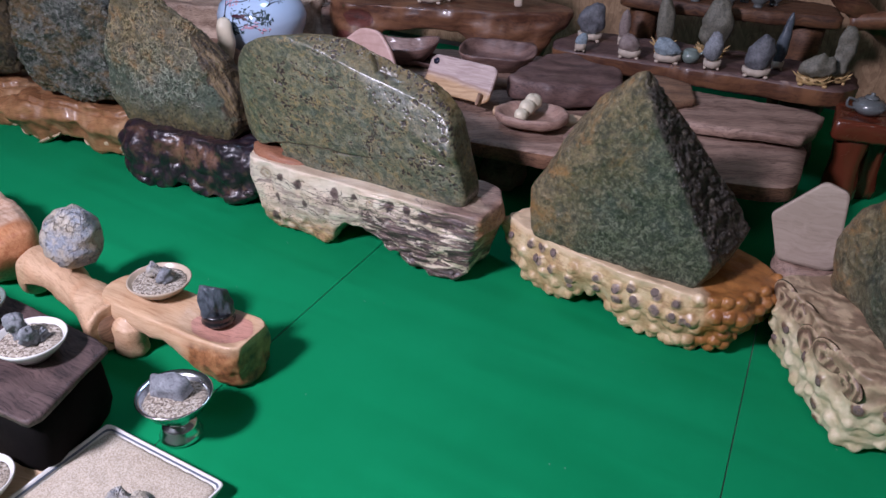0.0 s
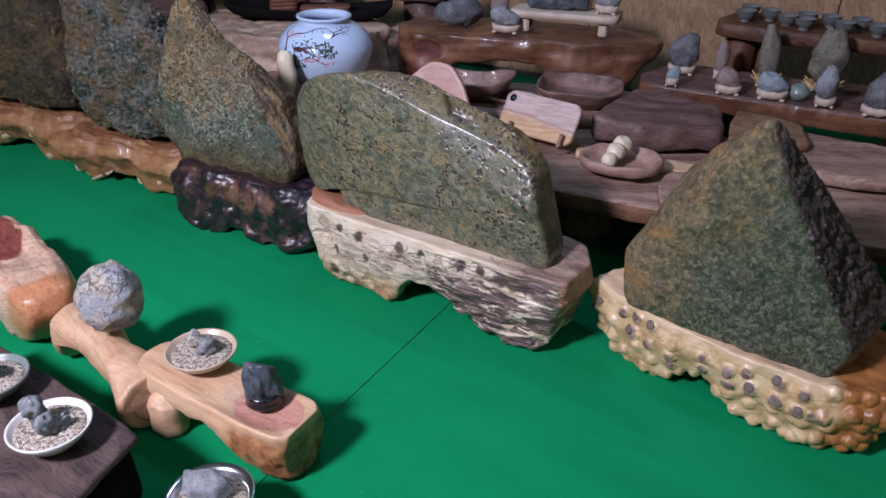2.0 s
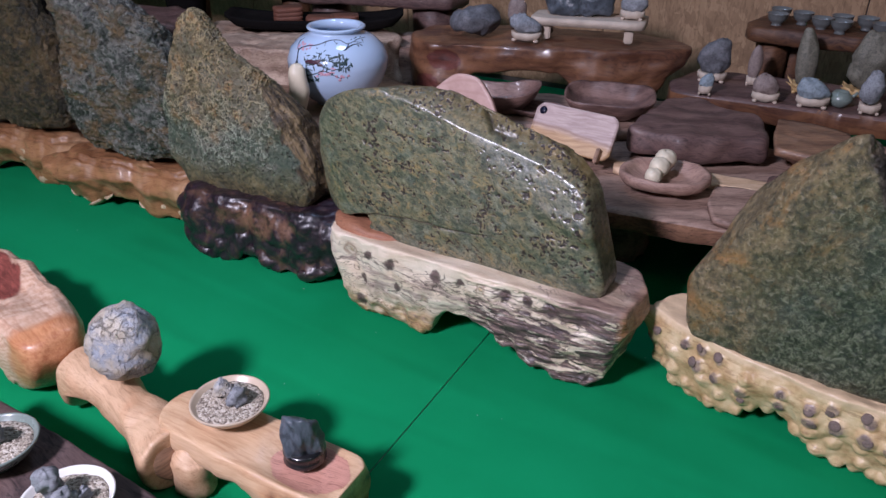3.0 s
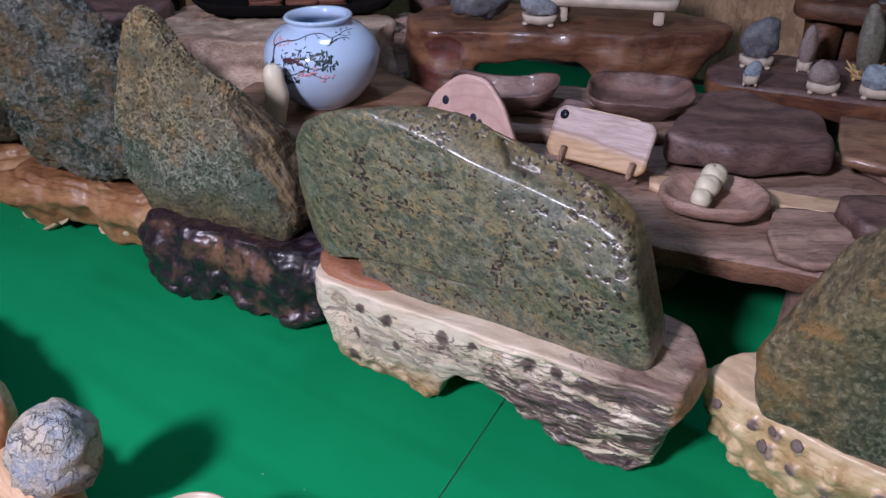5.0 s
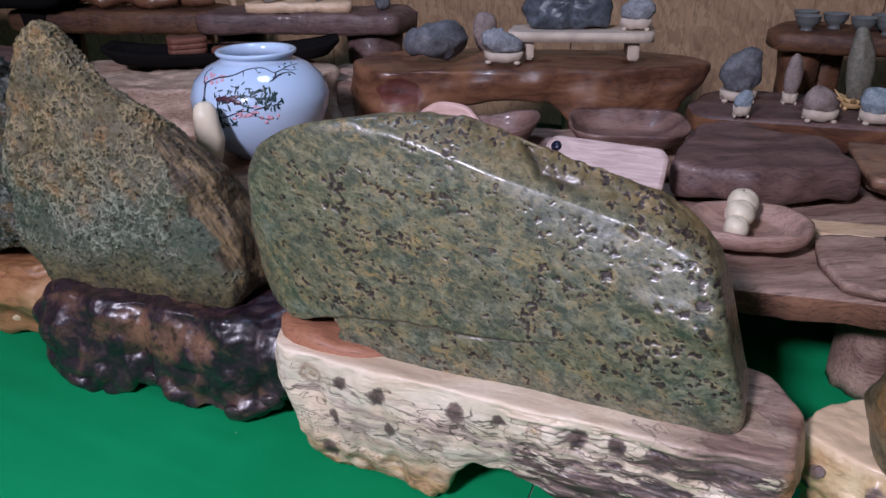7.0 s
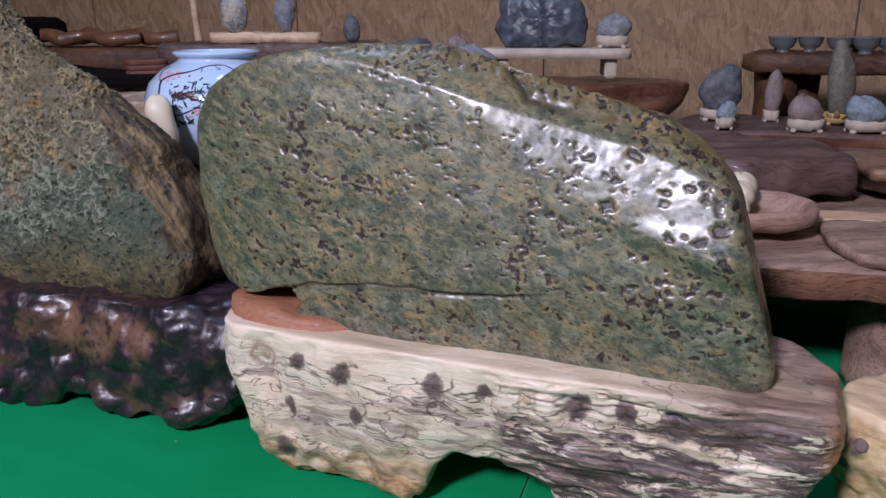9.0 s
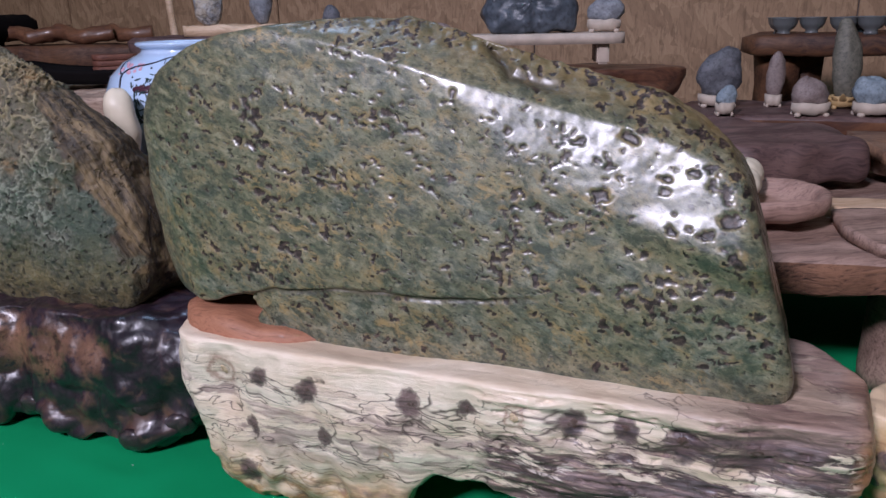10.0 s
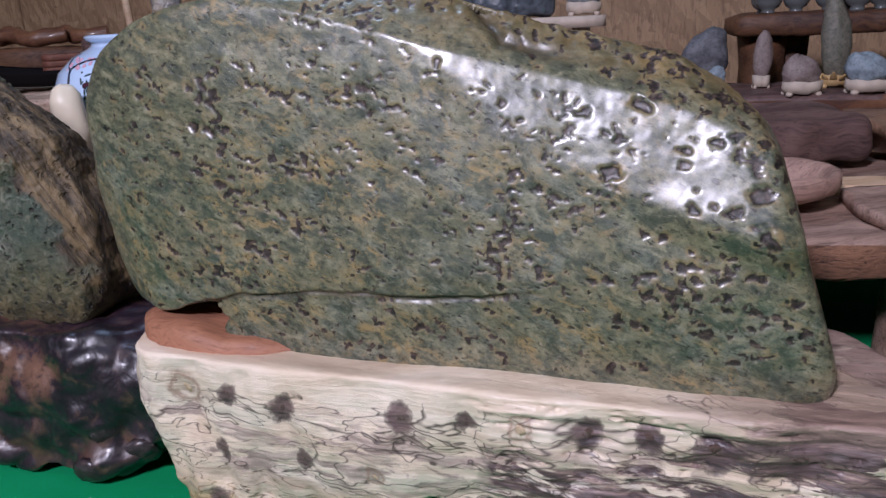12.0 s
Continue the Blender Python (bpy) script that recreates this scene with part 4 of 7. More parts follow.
def knot_plug():
    """A small ragged dark disc of knot wood."""
    return relief(dome_mesh("knot", M_KNOTGREY, 0.25), lambda p: 0.2 * noise.fractal(p * 1.6 + Vector((3, 2, 5)), 1.0, 2.2, 3))


def burl_material():
    """Cream burl wood with purple-brown knot tips, amber at one end."""
    g = Graph("burl_cream_to_orange")
    n = g.noise(18, 5, 0.65)
    fibre = g.noise(14, 6, 0.7, 0.5, g.stretch((1, 4, 7)))
    cream = g.ramp(n, [(0.3, (0.36, 0.215, 0.095)), (0.5, (0.56, 0.395, 0.215)), (0.7, (0.70, 0.545, 0.345))])
    cream = g.mix(g.ramp(fibre, [(0.38, 0.6), (0.48, 0)]), cream, (0.25, 0.135, 0.062))
    top = g.ramp(g.calc("ADD", g.axis("Z"), g.calc("MULTIPLY", n, 0.02)), [(0.186, 0), (0.196, 0.8)])
    cream = g.mix(top, cream, (0.66, 0.49, 0.32))
    orange = g.ramp(n, [(0.3, (0.18, 0.062, 0.016)), (0.7, (0.40, 0.170, 0.050))])
    end = g.ramp(g.calc("ADD", g.calc("ADD", g.axis("X"), g.calc("MULTIPLY", g.axis("Y"), 0.8)), g.calc("MULTIPLY", g.noise(9, 3), 0.12)), [(0.30, 0), (0.335, 1)])
    tip = g.calc("MULTIPLY", g.stored("tip"), g.ramp(g.noise(60, 4, 0.7), [(0.35, 0.6), (0.6, 1.0)]))
    cream = g.mix(tip, cream, g.ramp(g.noise(45, 4, 0.7), [(0.38, (0.13, 0.085, 0.080)), (0.62, (0.34, 0.245, 0.215))]))
    return g.done(g.mix(end, cream, orange), 0.40, g.bump(g.calc("ADD", n, fibre), 0.35, 0.004), coat=0.2, coat_rough=0.25)


def knobbed(me, stand, plug, spots, seed, lo, hi, dark, share=0.75):
    """Swells a fine mesh into round knobs at the given places; some knobs have dark, flat tips."""
    rnd = random.Random(seed)
    co = points_of(me)
    wob = np.stack([field(co, 0.02, 2, k) for k in (1.0, 5.0, 9.0)], 1) * 0.004
    d, tip, flats, normals = np.zeros(len(co)), np.zeros(len(co)), [], []
    for c, nrm in spots:
        r = rnd.uniform(lo, hi)
        flat = dark(c) and rnd.random() < share
        q = np.linalg.norm(co + wob - np.array(c), axis=1) / r
        ids = np.nonzero(q < 1.0)[0]
        h = r * 0.56 * (1 - q[ids] ** 2) ** 1.35
        d[ids] = np.maximum(d[ids], np.minimum(h, r * 0.36) if flat else h)
        if flat:
            flats.append(c)
            normals.append(nrm)
            tip[ids] = np.maximum(tip[ids], step(q[ids], 0.72, 0.52))
    push(me, d + field(co, 0.03, 3, 2.0) * 0.002)
    store(me, "tip", tip)
    co, no = points_of(me), points_of(me, "normal")
    for k, c in enumerate(flats):
        i = int(np.argmax(np.where(np.linalg.norm(co - np.array(c), axis=1) < 0.022, (co - np.array(c)) @ np.array(normals[k]), -1)))
        r = rnd.uniform(0.0075, 0.0115)
        part("knot", plug, stand, "dark purple-brown knot", facing(Vector(co[i]) - Vector(no[i]) * r * 0.12, Vector(no[i]), (r, r * rnd.uniform(0.75, 1.1), r * 0.5)) @ pose(0, 0, 0, 0, 0, 50 * k))


def dome_mesh(name, mat, h=0.55):
    prof = [(1.25, -0.3), (1.12, 0.0), (0.96, h * 0.45), (0.7, h * 0.85), (0.35, h), (0, h * 1.02)]
    return make_mesh(name, *shell(1.0, prof, 14), mat)


# ---- the row of standing stones ----
def build_main_stone():
    face = [(-0.46, 0.283), (-0.503, 0.302), (-0.530, 0.355), (-0.538, 0.45), (-0.515, 0.582), (-0.483, 0.633), (-0.39, 0.676), (-0.31, 0.698), (-0.245, 0.716),
            (-0.205, 0.718), (-0.165, 0.711), (-0.10, 0.696), (-0.06, 0.684), (0.0, 0.666), (0.06, 0.645), (0.15, 0.618), (0.22, 0.594), (0.285, 0.552), (0.318, 0.50), (0.345, 0.415), (0.385, 0.275), (0.37, 0.240),
            (0.25, 0.232), (-0.10, 0.232), (-0.33, 0.232), (-0.365, 0.25), (-0.375, 0.285)]
    RIDGE = lambda a: np.interp(a, [-0.5, -0.30, -0.22, -0.06, 0.10, 0.20, 0.30, 0.4], [0.645, 0.680, 0.664, 0.622, 0.580, 0.556, 0.524, 0.46])
    GLOSS = lambda a: np.interp(a, [-0.12, -0.02, 0.10, 0.20, 0.32], [0.66, 0.59, 0.50, 0.455, 0.42])
    CREST = lambda a: np.interp(a, [-0.45, -0.3, -0.2, -0.1, 0.1, 0.3], [0.06, 0.05, 0.015, -0.01, -0.02, -0.04])
    EDGE = lambda a: np.interp(a, [-0.49, -0.39, -0.30, -0.2, -0.1, 0.0, 0.1, 0.2, 0.29], [0.633, 0.672, 0.692, 0.704, 0.694, 0.666, 0.634, 0.600, 0.548])
    CREASE = lambda a: np.interp(a, [-0.42, -0.37, -0.29, -0.18, -0.07, 0.02, 0.12], [0.292, 0.305, 0.329, 0.337, 0.342, 0.350, 0.364])

    def lean(p):
        a, b, c = p[:, 0], p[:, 1].copy(), p[:, 2].copy()
        f = np.clip((c + 0.10) / 0.185, 0, 1)
        p[:, 2] = c - f * (np.interp(a, [-0.42, -0.12], [0.075, 0.155]) * np.clip(b - 0.37, 0, 1) + 0.235 * 0.02 * np.log1p(np.exp(np.clip((b - GLOSS(a)) / 0.02, -20, 20))) + 0.70 * np.clip(b - RIDGE(a), 0, 1))
        p[:, 2] += f * 0.38 * np.clip(a - 0.06, -0.08, 0.25) ** 2 * np.clip((b - GLOSS(a)) / 0.03 + 1, 0, 1)
        p[:, 2] -= f * np.interp(b, [0.30, 0.42, 0.55], [0.075, 0.05, 0.025]) * np.clip((-0.36 - a) / 0.18, 0, 1) ** 2
        p[:, 2] = np.where(p[:, 2] < 0, p[:, 2] * (1 - 0.6 * step(a, 0.05, 0.33)), p[:, 2])
        p[:, 1] -= 0.80 * np.clip(CREST(a) - 0.005 - p[:, 2], 0, 1) * np.clip((b - 0.40) / 0.2, 0, 1)
        return p

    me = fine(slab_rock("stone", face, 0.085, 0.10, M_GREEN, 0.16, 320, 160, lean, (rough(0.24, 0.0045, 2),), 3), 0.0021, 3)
    co = points_of(me)
    x, z = co[:, 0], co[:, 2]
    front = step(-points_of(me, "normal")[:, 1], 0.05, 0.35) * (co[:, 1] < 0.04)
    fade = step(x, 0.16, -0.06)
    under = step(CREASE(x) - z, -0.002, 0.005)
    wave = CREASE(x) + 0.005 * field(co, 0.05, 3, 3.0)
    crack = np.exp(-((z - wave) / 0.0032) ** 2) * fade * front
    co[:, 1] += under * (co[:, 1] < 0.06) * (0.004 * fade + 0.10 * step(-0.318 + 0.012 * field(co, 0.02, 2, 9.0) - x, 0.0, 0.045))
    me.vertices.foreach_set("co", co.ravel())
    me.update()
    top = step(z, RIDGE(x) - 0.002, RIDGE(x) + 0.02) * (co[:, 1] < 0.10)
    brow = step(z, EDGE(x) - 0.040, EDGE(x) - 0.012) * step(x, -0.30, -0.22)
    ledge = np.exp(-(line_gap(x, z, [(-0.015, 0.672), (0.012, 0.645), (0.03, 0.622), (0.075, 0.610), (0.12, 0.598)]) / 0.007) ** 2) * front * step(x, 0.13, 0.06)

    # pits: along winding lanes, in clusters, strewn, and crowded on the brow
    rnd = random.Random(31)
    pits = [(x0, z0, r) for x0, z0, r in ((0.150, 0.486, 0.012), (0.180, 0.552, 0.012), (0.296, 0.470, 0.013), (0.306, 0.428, 0.013), (0.235, 0.455, 0.008), (0.196, 0.560, 0.007), (-0.335, 0.535, 0.009), (-0.315, 0.532, 0.009), (0.118, 0.548, 0.007))]

    def lane(stops, count, spread, lo, hi):
        for _ in range(count):
            k = rnd.randrange(len(stops) - 1)
            t = rnd.random()
            pits.append((stops[k][0] + t * (stops[k + 1][0] - stops[k][0]) + rnd.gauss(0, spread), stops[k][1] + t * (stops[k + 1][1] - stops[k][1]) + rnd.gauss(0, spread), rnd.uniform(lo, hi)))

    lane([(-0.30, 0.605), (-0.308, 0.55), (-0.288, 0.495), (-0.273, 0.415), (-0.262, 0.35)], 62, 0.008, 0.0025, 0.0048)
    lane([(0.044, 0.535), (0.051, 0.486), (0.047, 0.442), (0.030, 0.396), (0.0, 0.355)], 60, 0.007, 0.0025, 0.0050)
    lane([(0.030, 0.396), (0.10, 0.44), (0.16, 0.46)], 22, 0.008, 0.0022, 0.0042)
    lane([(-0.27, 0.60), (-0.20, 0.56), (-0.13, 0.575), (-0.08, 0.552)], 40, 0.010, 0.0025, 0.0052)
    lane([(-0.34, 0.49), (-0.22, 0.50), (-0.12, 0.47)], 34, 0.013, 0.0025, 0.0055)
    lane([(0.18, 0.38), (0.26, 0.34), (0.33, 0.30)], 40, 0.014, 0.0030, 0.0060)
    lane([(0.24, 0.41), (0.30, 0.37), (0.34, 0.33)], 30, 0.012, 0.0030, 0.0060)
    lane([(0.10, 0.57), (0.11, 0.53), (0.09, 0.50)], 30, 0.007, 0.0022, 0.0042)
    lane([(-0.30, 0.31), (-0.1, 0.30), (0.05, 0.29)], 34, 0.012, 0.0025, 0.0050)
    for _ in range(120):
        cx, cz = rnd.uniform(-0.48, 0.36), rnd.uniform(0.27, 0.63)
        for _ in range(rnd.choice((1, 2, 3, 4, 6))):
            u = rnd.gauss(0, 0.013)
            pits.append((cx + u, cz - 0.45 * u + rnd.gauss(0, 0.006), rnd.uniform(0.0024, 0.0056)))
    for _ in range(240):
        pits.append((rnd.uniform(-0.5, 0.38), rnd.uniform(0.27, 0.62), rnd.uniform(0.002, 0.0036)))
    for _ in range(130):
        px = rnd.uniform(-0.24, 0.30)
        pits.append((px, float(EDGE(px)) - abs(rnd.gauss(0.012, 0.011)), rnd.uniform(0.0018, 0.0038)))
    for _ in range(40):
        px = rnd.gauss(-0.14, 0.035)
        pits.append((px, rnd.gauss(0.655, 0.014), rnd.uniform(0.0025, 0.005)))
    co = points_of(me)
    seen = np.nonzero(front > 0.02)[0]
    wx = co[seen, 0] + 0.0040 * field(co[seen], 0.009, 3, 1.0) + 0.004 * field(co[seen], 0.022, 2, 11.0)
    wz = co[seen, 2] + 0.0034 * field(co[seen], 0.008, 3, 6.0) + 0.004 * field(co[seen], 0.020, 2, 16.0)
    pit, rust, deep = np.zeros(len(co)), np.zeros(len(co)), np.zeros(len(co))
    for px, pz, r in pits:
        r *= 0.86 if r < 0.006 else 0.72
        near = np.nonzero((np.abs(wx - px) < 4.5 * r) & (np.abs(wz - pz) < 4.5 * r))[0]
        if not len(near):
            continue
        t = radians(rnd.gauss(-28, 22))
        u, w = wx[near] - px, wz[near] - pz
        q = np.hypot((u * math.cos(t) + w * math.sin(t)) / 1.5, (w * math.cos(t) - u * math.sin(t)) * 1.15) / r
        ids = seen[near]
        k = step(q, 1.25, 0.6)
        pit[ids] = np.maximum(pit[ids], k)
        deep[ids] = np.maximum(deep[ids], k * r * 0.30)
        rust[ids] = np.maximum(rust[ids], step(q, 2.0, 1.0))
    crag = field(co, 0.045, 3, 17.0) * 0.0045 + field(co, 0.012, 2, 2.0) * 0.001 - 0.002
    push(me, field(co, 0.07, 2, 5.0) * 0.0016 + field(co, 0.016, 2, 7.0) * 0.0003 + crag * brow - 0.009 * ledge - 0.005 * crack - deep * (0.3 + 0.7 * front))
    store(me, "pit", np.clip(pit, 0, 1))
    store(me, "rust", rust * (1 - 0.5 * pit))
    store(me, "crest", np.clip(0.45 * top + 0.55 * brow, 0, 1))
    store(me, "crack", np.clip(crack * 0.9 + 0.5 * ledge, 0, 1))
    m = along(-0.25, 2.33, 0.903, -0.43) @ pose(0, 0.08, 0)
    thing("viewing_stone", "large olive green polished stone with brown pits on pale stand", "stone", m, "standing stones", me=me)


def build_main_stand():
    plan = [(-0.445, -0.045), (-0.475, 0.03), (-0.44, 0.10), (-0.3, 0.2), (0, 0.23), (0.35, 0.21), (0.42, 0.20), (0.475, 0.11), (0.455, -0.045), (0.3, -0.055), (0, -0.055), (-0.3, -0.055)]
    under = curve_of([(-0.48, 0.15), (-0.44, 0.09), (-0.41, 0.045), (-0.36, 0.005), (-0.14, 0.0), (-0.105, 0.03), (-0.075, 0.078), (-0.045, 0.100), (0.02, 0.092), (0.08, 0.075), (0.13, 0.042), (0.2, 0.015), (0.3, 0.0), (0.37, 0.0), (0.41, 0.03), (0.46, 0.11)])
    stand = thing("root_stand", "pale spalted wooden root stand with dark knots, on the carpet", "stand", along(-0.25, 2.33, 0.903, -0.43), "root stands")
    me = fine(stand_mesh("body", plan, 0.268, M_SPALT, under, 0.90, 300, 110, (rough(0.12, 0.010, 2, 1.0),), rim=0.008, bulge=1.01), 0.003, 2)
    co = points_of(me)
    x, z = co[:, 0], co[:, 2]
    face = step(-points_of(me, "normal")[:, 1], 0.1, 0.5) * step(z, 0.264, 0.246)
    left, right = step(x, 0.06, -0.06), step(x, -0.02, 0.08)
    d = field(co, (0.05, 0.06, 0.11), 2, 6.0) * 0.008 * left * face
    for kx, kz, r, dark in KNOTS:
        d -= 0.006 * np.exp(-((x - kx) / (r * 1.3)) ** 2 - ((z - kz + 0.02) / 0.045) ** 2) * face
    hem = step(z, 0.16, 0.04)
    d += field(co, (0.045, 0.08, 0.05), 2, 12.0) * 0.013 * hem
    d += field(co, (0.20, 0.05, 0.022), 4, 8.0) * 0.0065 * right * face
    splits = field(co, (0.28, 0.3, 0.016), 3, 4.0)
    d -= 0.006 * step(np.abs(splits), 0.06, 0.0) * right * face
    d += field(co, 0.012, 2, 2.0) * 0.0008
    push(me, d)
    part("body", me, stand)
    wedge = make_mesh("heartwood", *shell((0.15, 0.075), [(0, -0.05), (0.9, -0.05), (1, 0), (0.96, 0.012), (0.85, 0.020), (0, 0.024)], 60, 24), M_RUSSET)
    part("heartwood", relief(wedge, rough(0.05, 0.006, 3)), stand, "reddish brown heartwood lump", pose(-0.325, 0.045, 0.258, 0, 5, 6))
    ragged = lambda p: 0.22 * noise.fractal(p * 1.6 + Vector((7, 2, 5)), 1.0, 2.2, 3)
    dome = relief(dome_mesh("knot", M_KNOT, 0.12), ragged)
    pale = relief(dome_mesh("knot", M_CREAM, 0.25), ragged)
    tree = bmesh.new()
    tree.from_mesh(me)
    from mathutils.bvhtree import BVHTree
    bvh = BVHTree.FromBMesh(tree)
    for x, z, r, dark in KNOTS:
        place, normal, _, _ = bvh.ray_cast(Vector((x, -0.5, z)), Vector((0, 1, 0)))
        if place:
            part("knot", dome if dark else pale, stand, "dark brown knot" if dark else "", facing(place - normal * r * 0.06, normal, (r * 0.34, r * 0.34, r * 0.5)) @ pose(0, 0, 0, 0, 0, x * 900))
    tree.free()


def build_burl_stand():
    plan = [(-0.35, -0.05), (-0.32, 0.05), (-0.2, 0.2), (0.1, 0.25), (0.4, 0.22), (0.48, 0.12), (0.42, -0.06), (0.3, -0.115), (0.1, -0.13), (-0.1, -0.12), (-0.25, -0.09)]
    under = curve_of([(-0.36, 0.09), (-0.31, 0.03), (-0.24, 0.0), (-0.08, 0.008), (-0.03, 0.06), (0.02, 0.075), (0.07, 0.05), (0.12, 0.01), (0.3, 0.0), (0.40, 0.02), (0.47, 0.08)])
    stand = thing("root_stand", "cream burl wood stand covered with knobs, orange at one end", "stand", along(0.55, 2.1, 0.82, -0.572), "root stands")
    me = stand_mesh("body", plan, 0.205, burl_material(), under, 0.95, 240, 70, (rough(0.08, 0.010, 3, 4.0),), bulge=1.06, rim=0.010)
    spots = knobs_on(me, 24, ((-0.4, -0.3, 0.143), (0.30, 0.12, 0.163)), 7, 0.042) + knobs_on(me, 24, ((-0.4, -0.3, 0.105), (0.30, 0.12, 0.122)), 2, 0.042)
    spots += knobs_on(me, 120, ((-0.5, -0.3, 0.002), (0.30, 0.12, 0.085)), 3, 0.033) + knobs_on(me, 70, ((0.26, -0.3, 0.002), (0.6, 0.20, 0.195)), 5, 0.031)
    me = fine(me, 0.003)
    knobbed(me, stand, knot_plug(), spots, 8, 0.019, 0.027, lambda q: q.z > 0.10 and q.x < 0.30, 0.85)
    part("body", me, stand)


def build_pyramid_stone():
    w = [(0.295, 2.13, 0.185), (0.285, 2.16, 0.33), (0.40, 2.06, 0.185), (0.755, 1.855, 0.185), (0.79, 1.845, 0.27), (0.95, 2.03, 0.30), (0.93, 2.11, 0.19), (0.55, 2.33, 0.19),
         (0.33, 2.27, 0.25), (0.415, 2.21, 0.57), (0.525, 1.995, 0.778), (0.545, 2.02, 0.79), (0.60, 2.14, 0.73), (0.36, 2.12, 0.43)]
    m = along(0.55, 2.1, 0.82, -0.572)
    inv = m.inverted()
    a, b, c = (inv @ Vector(q) for q in ((0.535, 2.0, 0.785), (0.79, 1.845, 0.27), (0.95, 2.03, 0.30)))
    n = (b - a).cross(c - a).normalized()
    flank = waxed_rock_material(plane=(tuple(n), n.dot(a)))
    me = fine(hull_rock("stone", [inv @ Vector(q) for q in w], flank, 4, 1), 0.0032, 3)
    co = points_of(me)
    broken = step(co @ np.array(n), n.dot(a) - 0.02, n.dot(a) - 0.005)
    push(me, field(co, 0.12, 2, 2.0) * 0.009 + field(co, 0.04, 3, 7.0) * (0.0022 + 0.007 * broken) + np.abs(field(co, (0.02, 0.02, 0.035), 3, 1.0)) * (0.0015 + 0.010 * broken) - 0.005 * broken)
    thing("viewing_stone", "grey-green pyramid stone with a rusty edge, on a knobbly stand", "stone", m, "standing stones", me=me)


def build_lace_stone():
    face = [(0.205, 0.215), (0.10, 0.205), (-0.11, 0.19), (-0.29, 0.195), (-0.375, 0.29), (-0.375, 0.46), (-0.32, 0.66), (-0.285, 0.755), (-0.23, 0.79), (-0.185, 0.782),
            (-0.135, 0.71), (-0.04, 0.645), (0.04, 0.585), (0.15, 0.50), (0.22, 0.37), (0.24, 0.26)]
    EDGE = lambda h: np.interp(h, [0.20, 0.30, 0.42, 0.52, 0.60, 0.70, 0.80], [0.225, 0.215, 0.145, 0.085, 0.02, -0.075, -0.15])

    def lean(p):
        f = np.clip(p[:, 2] / 0.07, 0, 1)
        p[:, 2] -= f * (0.12 * np.clip(p[:, 1] - 0.35, 0, 1) + 1.3 * np.clip(p[:, 0] - EDGE(p[:, 1]), 0, 1))
        thin = 1 - 0.7 * np.clip((p[:, 1] - 0.38) / 0.25, 0, 1)
        p[:, 2] = np.where(p[:, 2] < 0, p[:, 2] * thin, p[:, 2])
        return p

    me = fine(slab_rock("stone", face, 0.07, 0.16, M_LACE, 0.36, 240, 130, lean, (rough(0.14, 0.012, 3, 9.0),), 2), 0.0024, 2)
    co = points_of(me)
    x, h = co[:, 0], co[:, 2]
    flank = step(x - EDGE(h) - 0.02 * field(co, 0.05, 3, 5.0), 0.004, 0.014)
    worm = 1 - np.abs(field(co, (0.026, 0.03, 0.033), 3, 21.0)) / 0.17
    worm = np.maximum(worm, 1 - np.abs(field(co, (0.016, 0.016, 0.021), 2, 33.0)) / 0.12)
    zone = 0.25 + 0.75 * step(field(co, 0.09, 3, 2.0), -0.45, 0.05)
    smooth = np.maximum(step(h, 0.33, 0.26), step(x - EDGE(h), -0.10, -0.04) * step(h, 0.46, 0.38))
    crust = np.clip(worm, 0, 1) * zone * (1 - 0.85 * smooth) * (1 - flank)
    d = crust * 0.0055 + field(co, 0.03, 3, 4.0) * 0.003 * (1 - 0.5 * smooth) + field(co, 0.008, 2, 6.0) * 0.0016 * (1 - 0.6 * smooth)
    d += flank * field(co, (0.02, 0.03, 0.12), 2, 8.0) * 0.003
    push(me, d)
    store(me, "crust", crust)
    store(me, "flank", flank)
    thing("viewing_stone", "tall ochre and green lacy-textured stone, on a dark lacquered stand", "stone", along(-0.985, 2.76, 0.92, -0.39) @ pose(0, 0.06, 0), "standing stones", me=me)
    plan = [(-0.30, -0.05), (-0.32, 0.06), (-0.2, 0.2), (0.1, 0.24), (0.33, 0.2), (0.40, 0.1), (0.36, -0.03), (0.26, -0.078), (0.1, -0.07), (0, -0.06), (-0.1, -0.07), (-0.22, -0.09)]
    under = curve_of([(-0.30, 0.07), (-0.26, 0.02), (-0.22, 0.0), (-0.06, 0.0), (-0.02, 0.035), (0.06, 0.045), (0.10, 0.0), (0.27, 0.0), (0.32, 0.03), (0.38, 0.10)])
    stand = thing("root_stand", "dark purple-brown lacquered root stand, on the carpet", "stand", along(-0.985, 2.76, 0.92, -0.39), "root stands")
    me = fine(stand_mesh("body", plan, 0.235, M_LACQUER, under, 1.03, 240, 90, (rough(0.12, 0.014, 3, 3.0),), rim=0.05, bulge=1.03, shoulder=0.14), 0.0035)
    co = points_of(me)
    z = co[:, 2]
    low = step(z, 0.16, 0.05)
    push(me, field(co, 0.085, 2, 3.0) * 0.012 + (np.abs(field(co, (0.05, 0.06, 0.06), 1, 7.0)) - 0.2) * (0.006 + 0.020 * low) + field(co, 0.02, 2, 5.0) * 0.0015)
    part("body", me, stand)
    knob = relief(dome_mesh("knob", M_LACQUER, 0.5), lambda p: 0.25 * noise.fractal(p * 1.2, 1.0, 2.0, 2))
    rnd = random.Random(15)
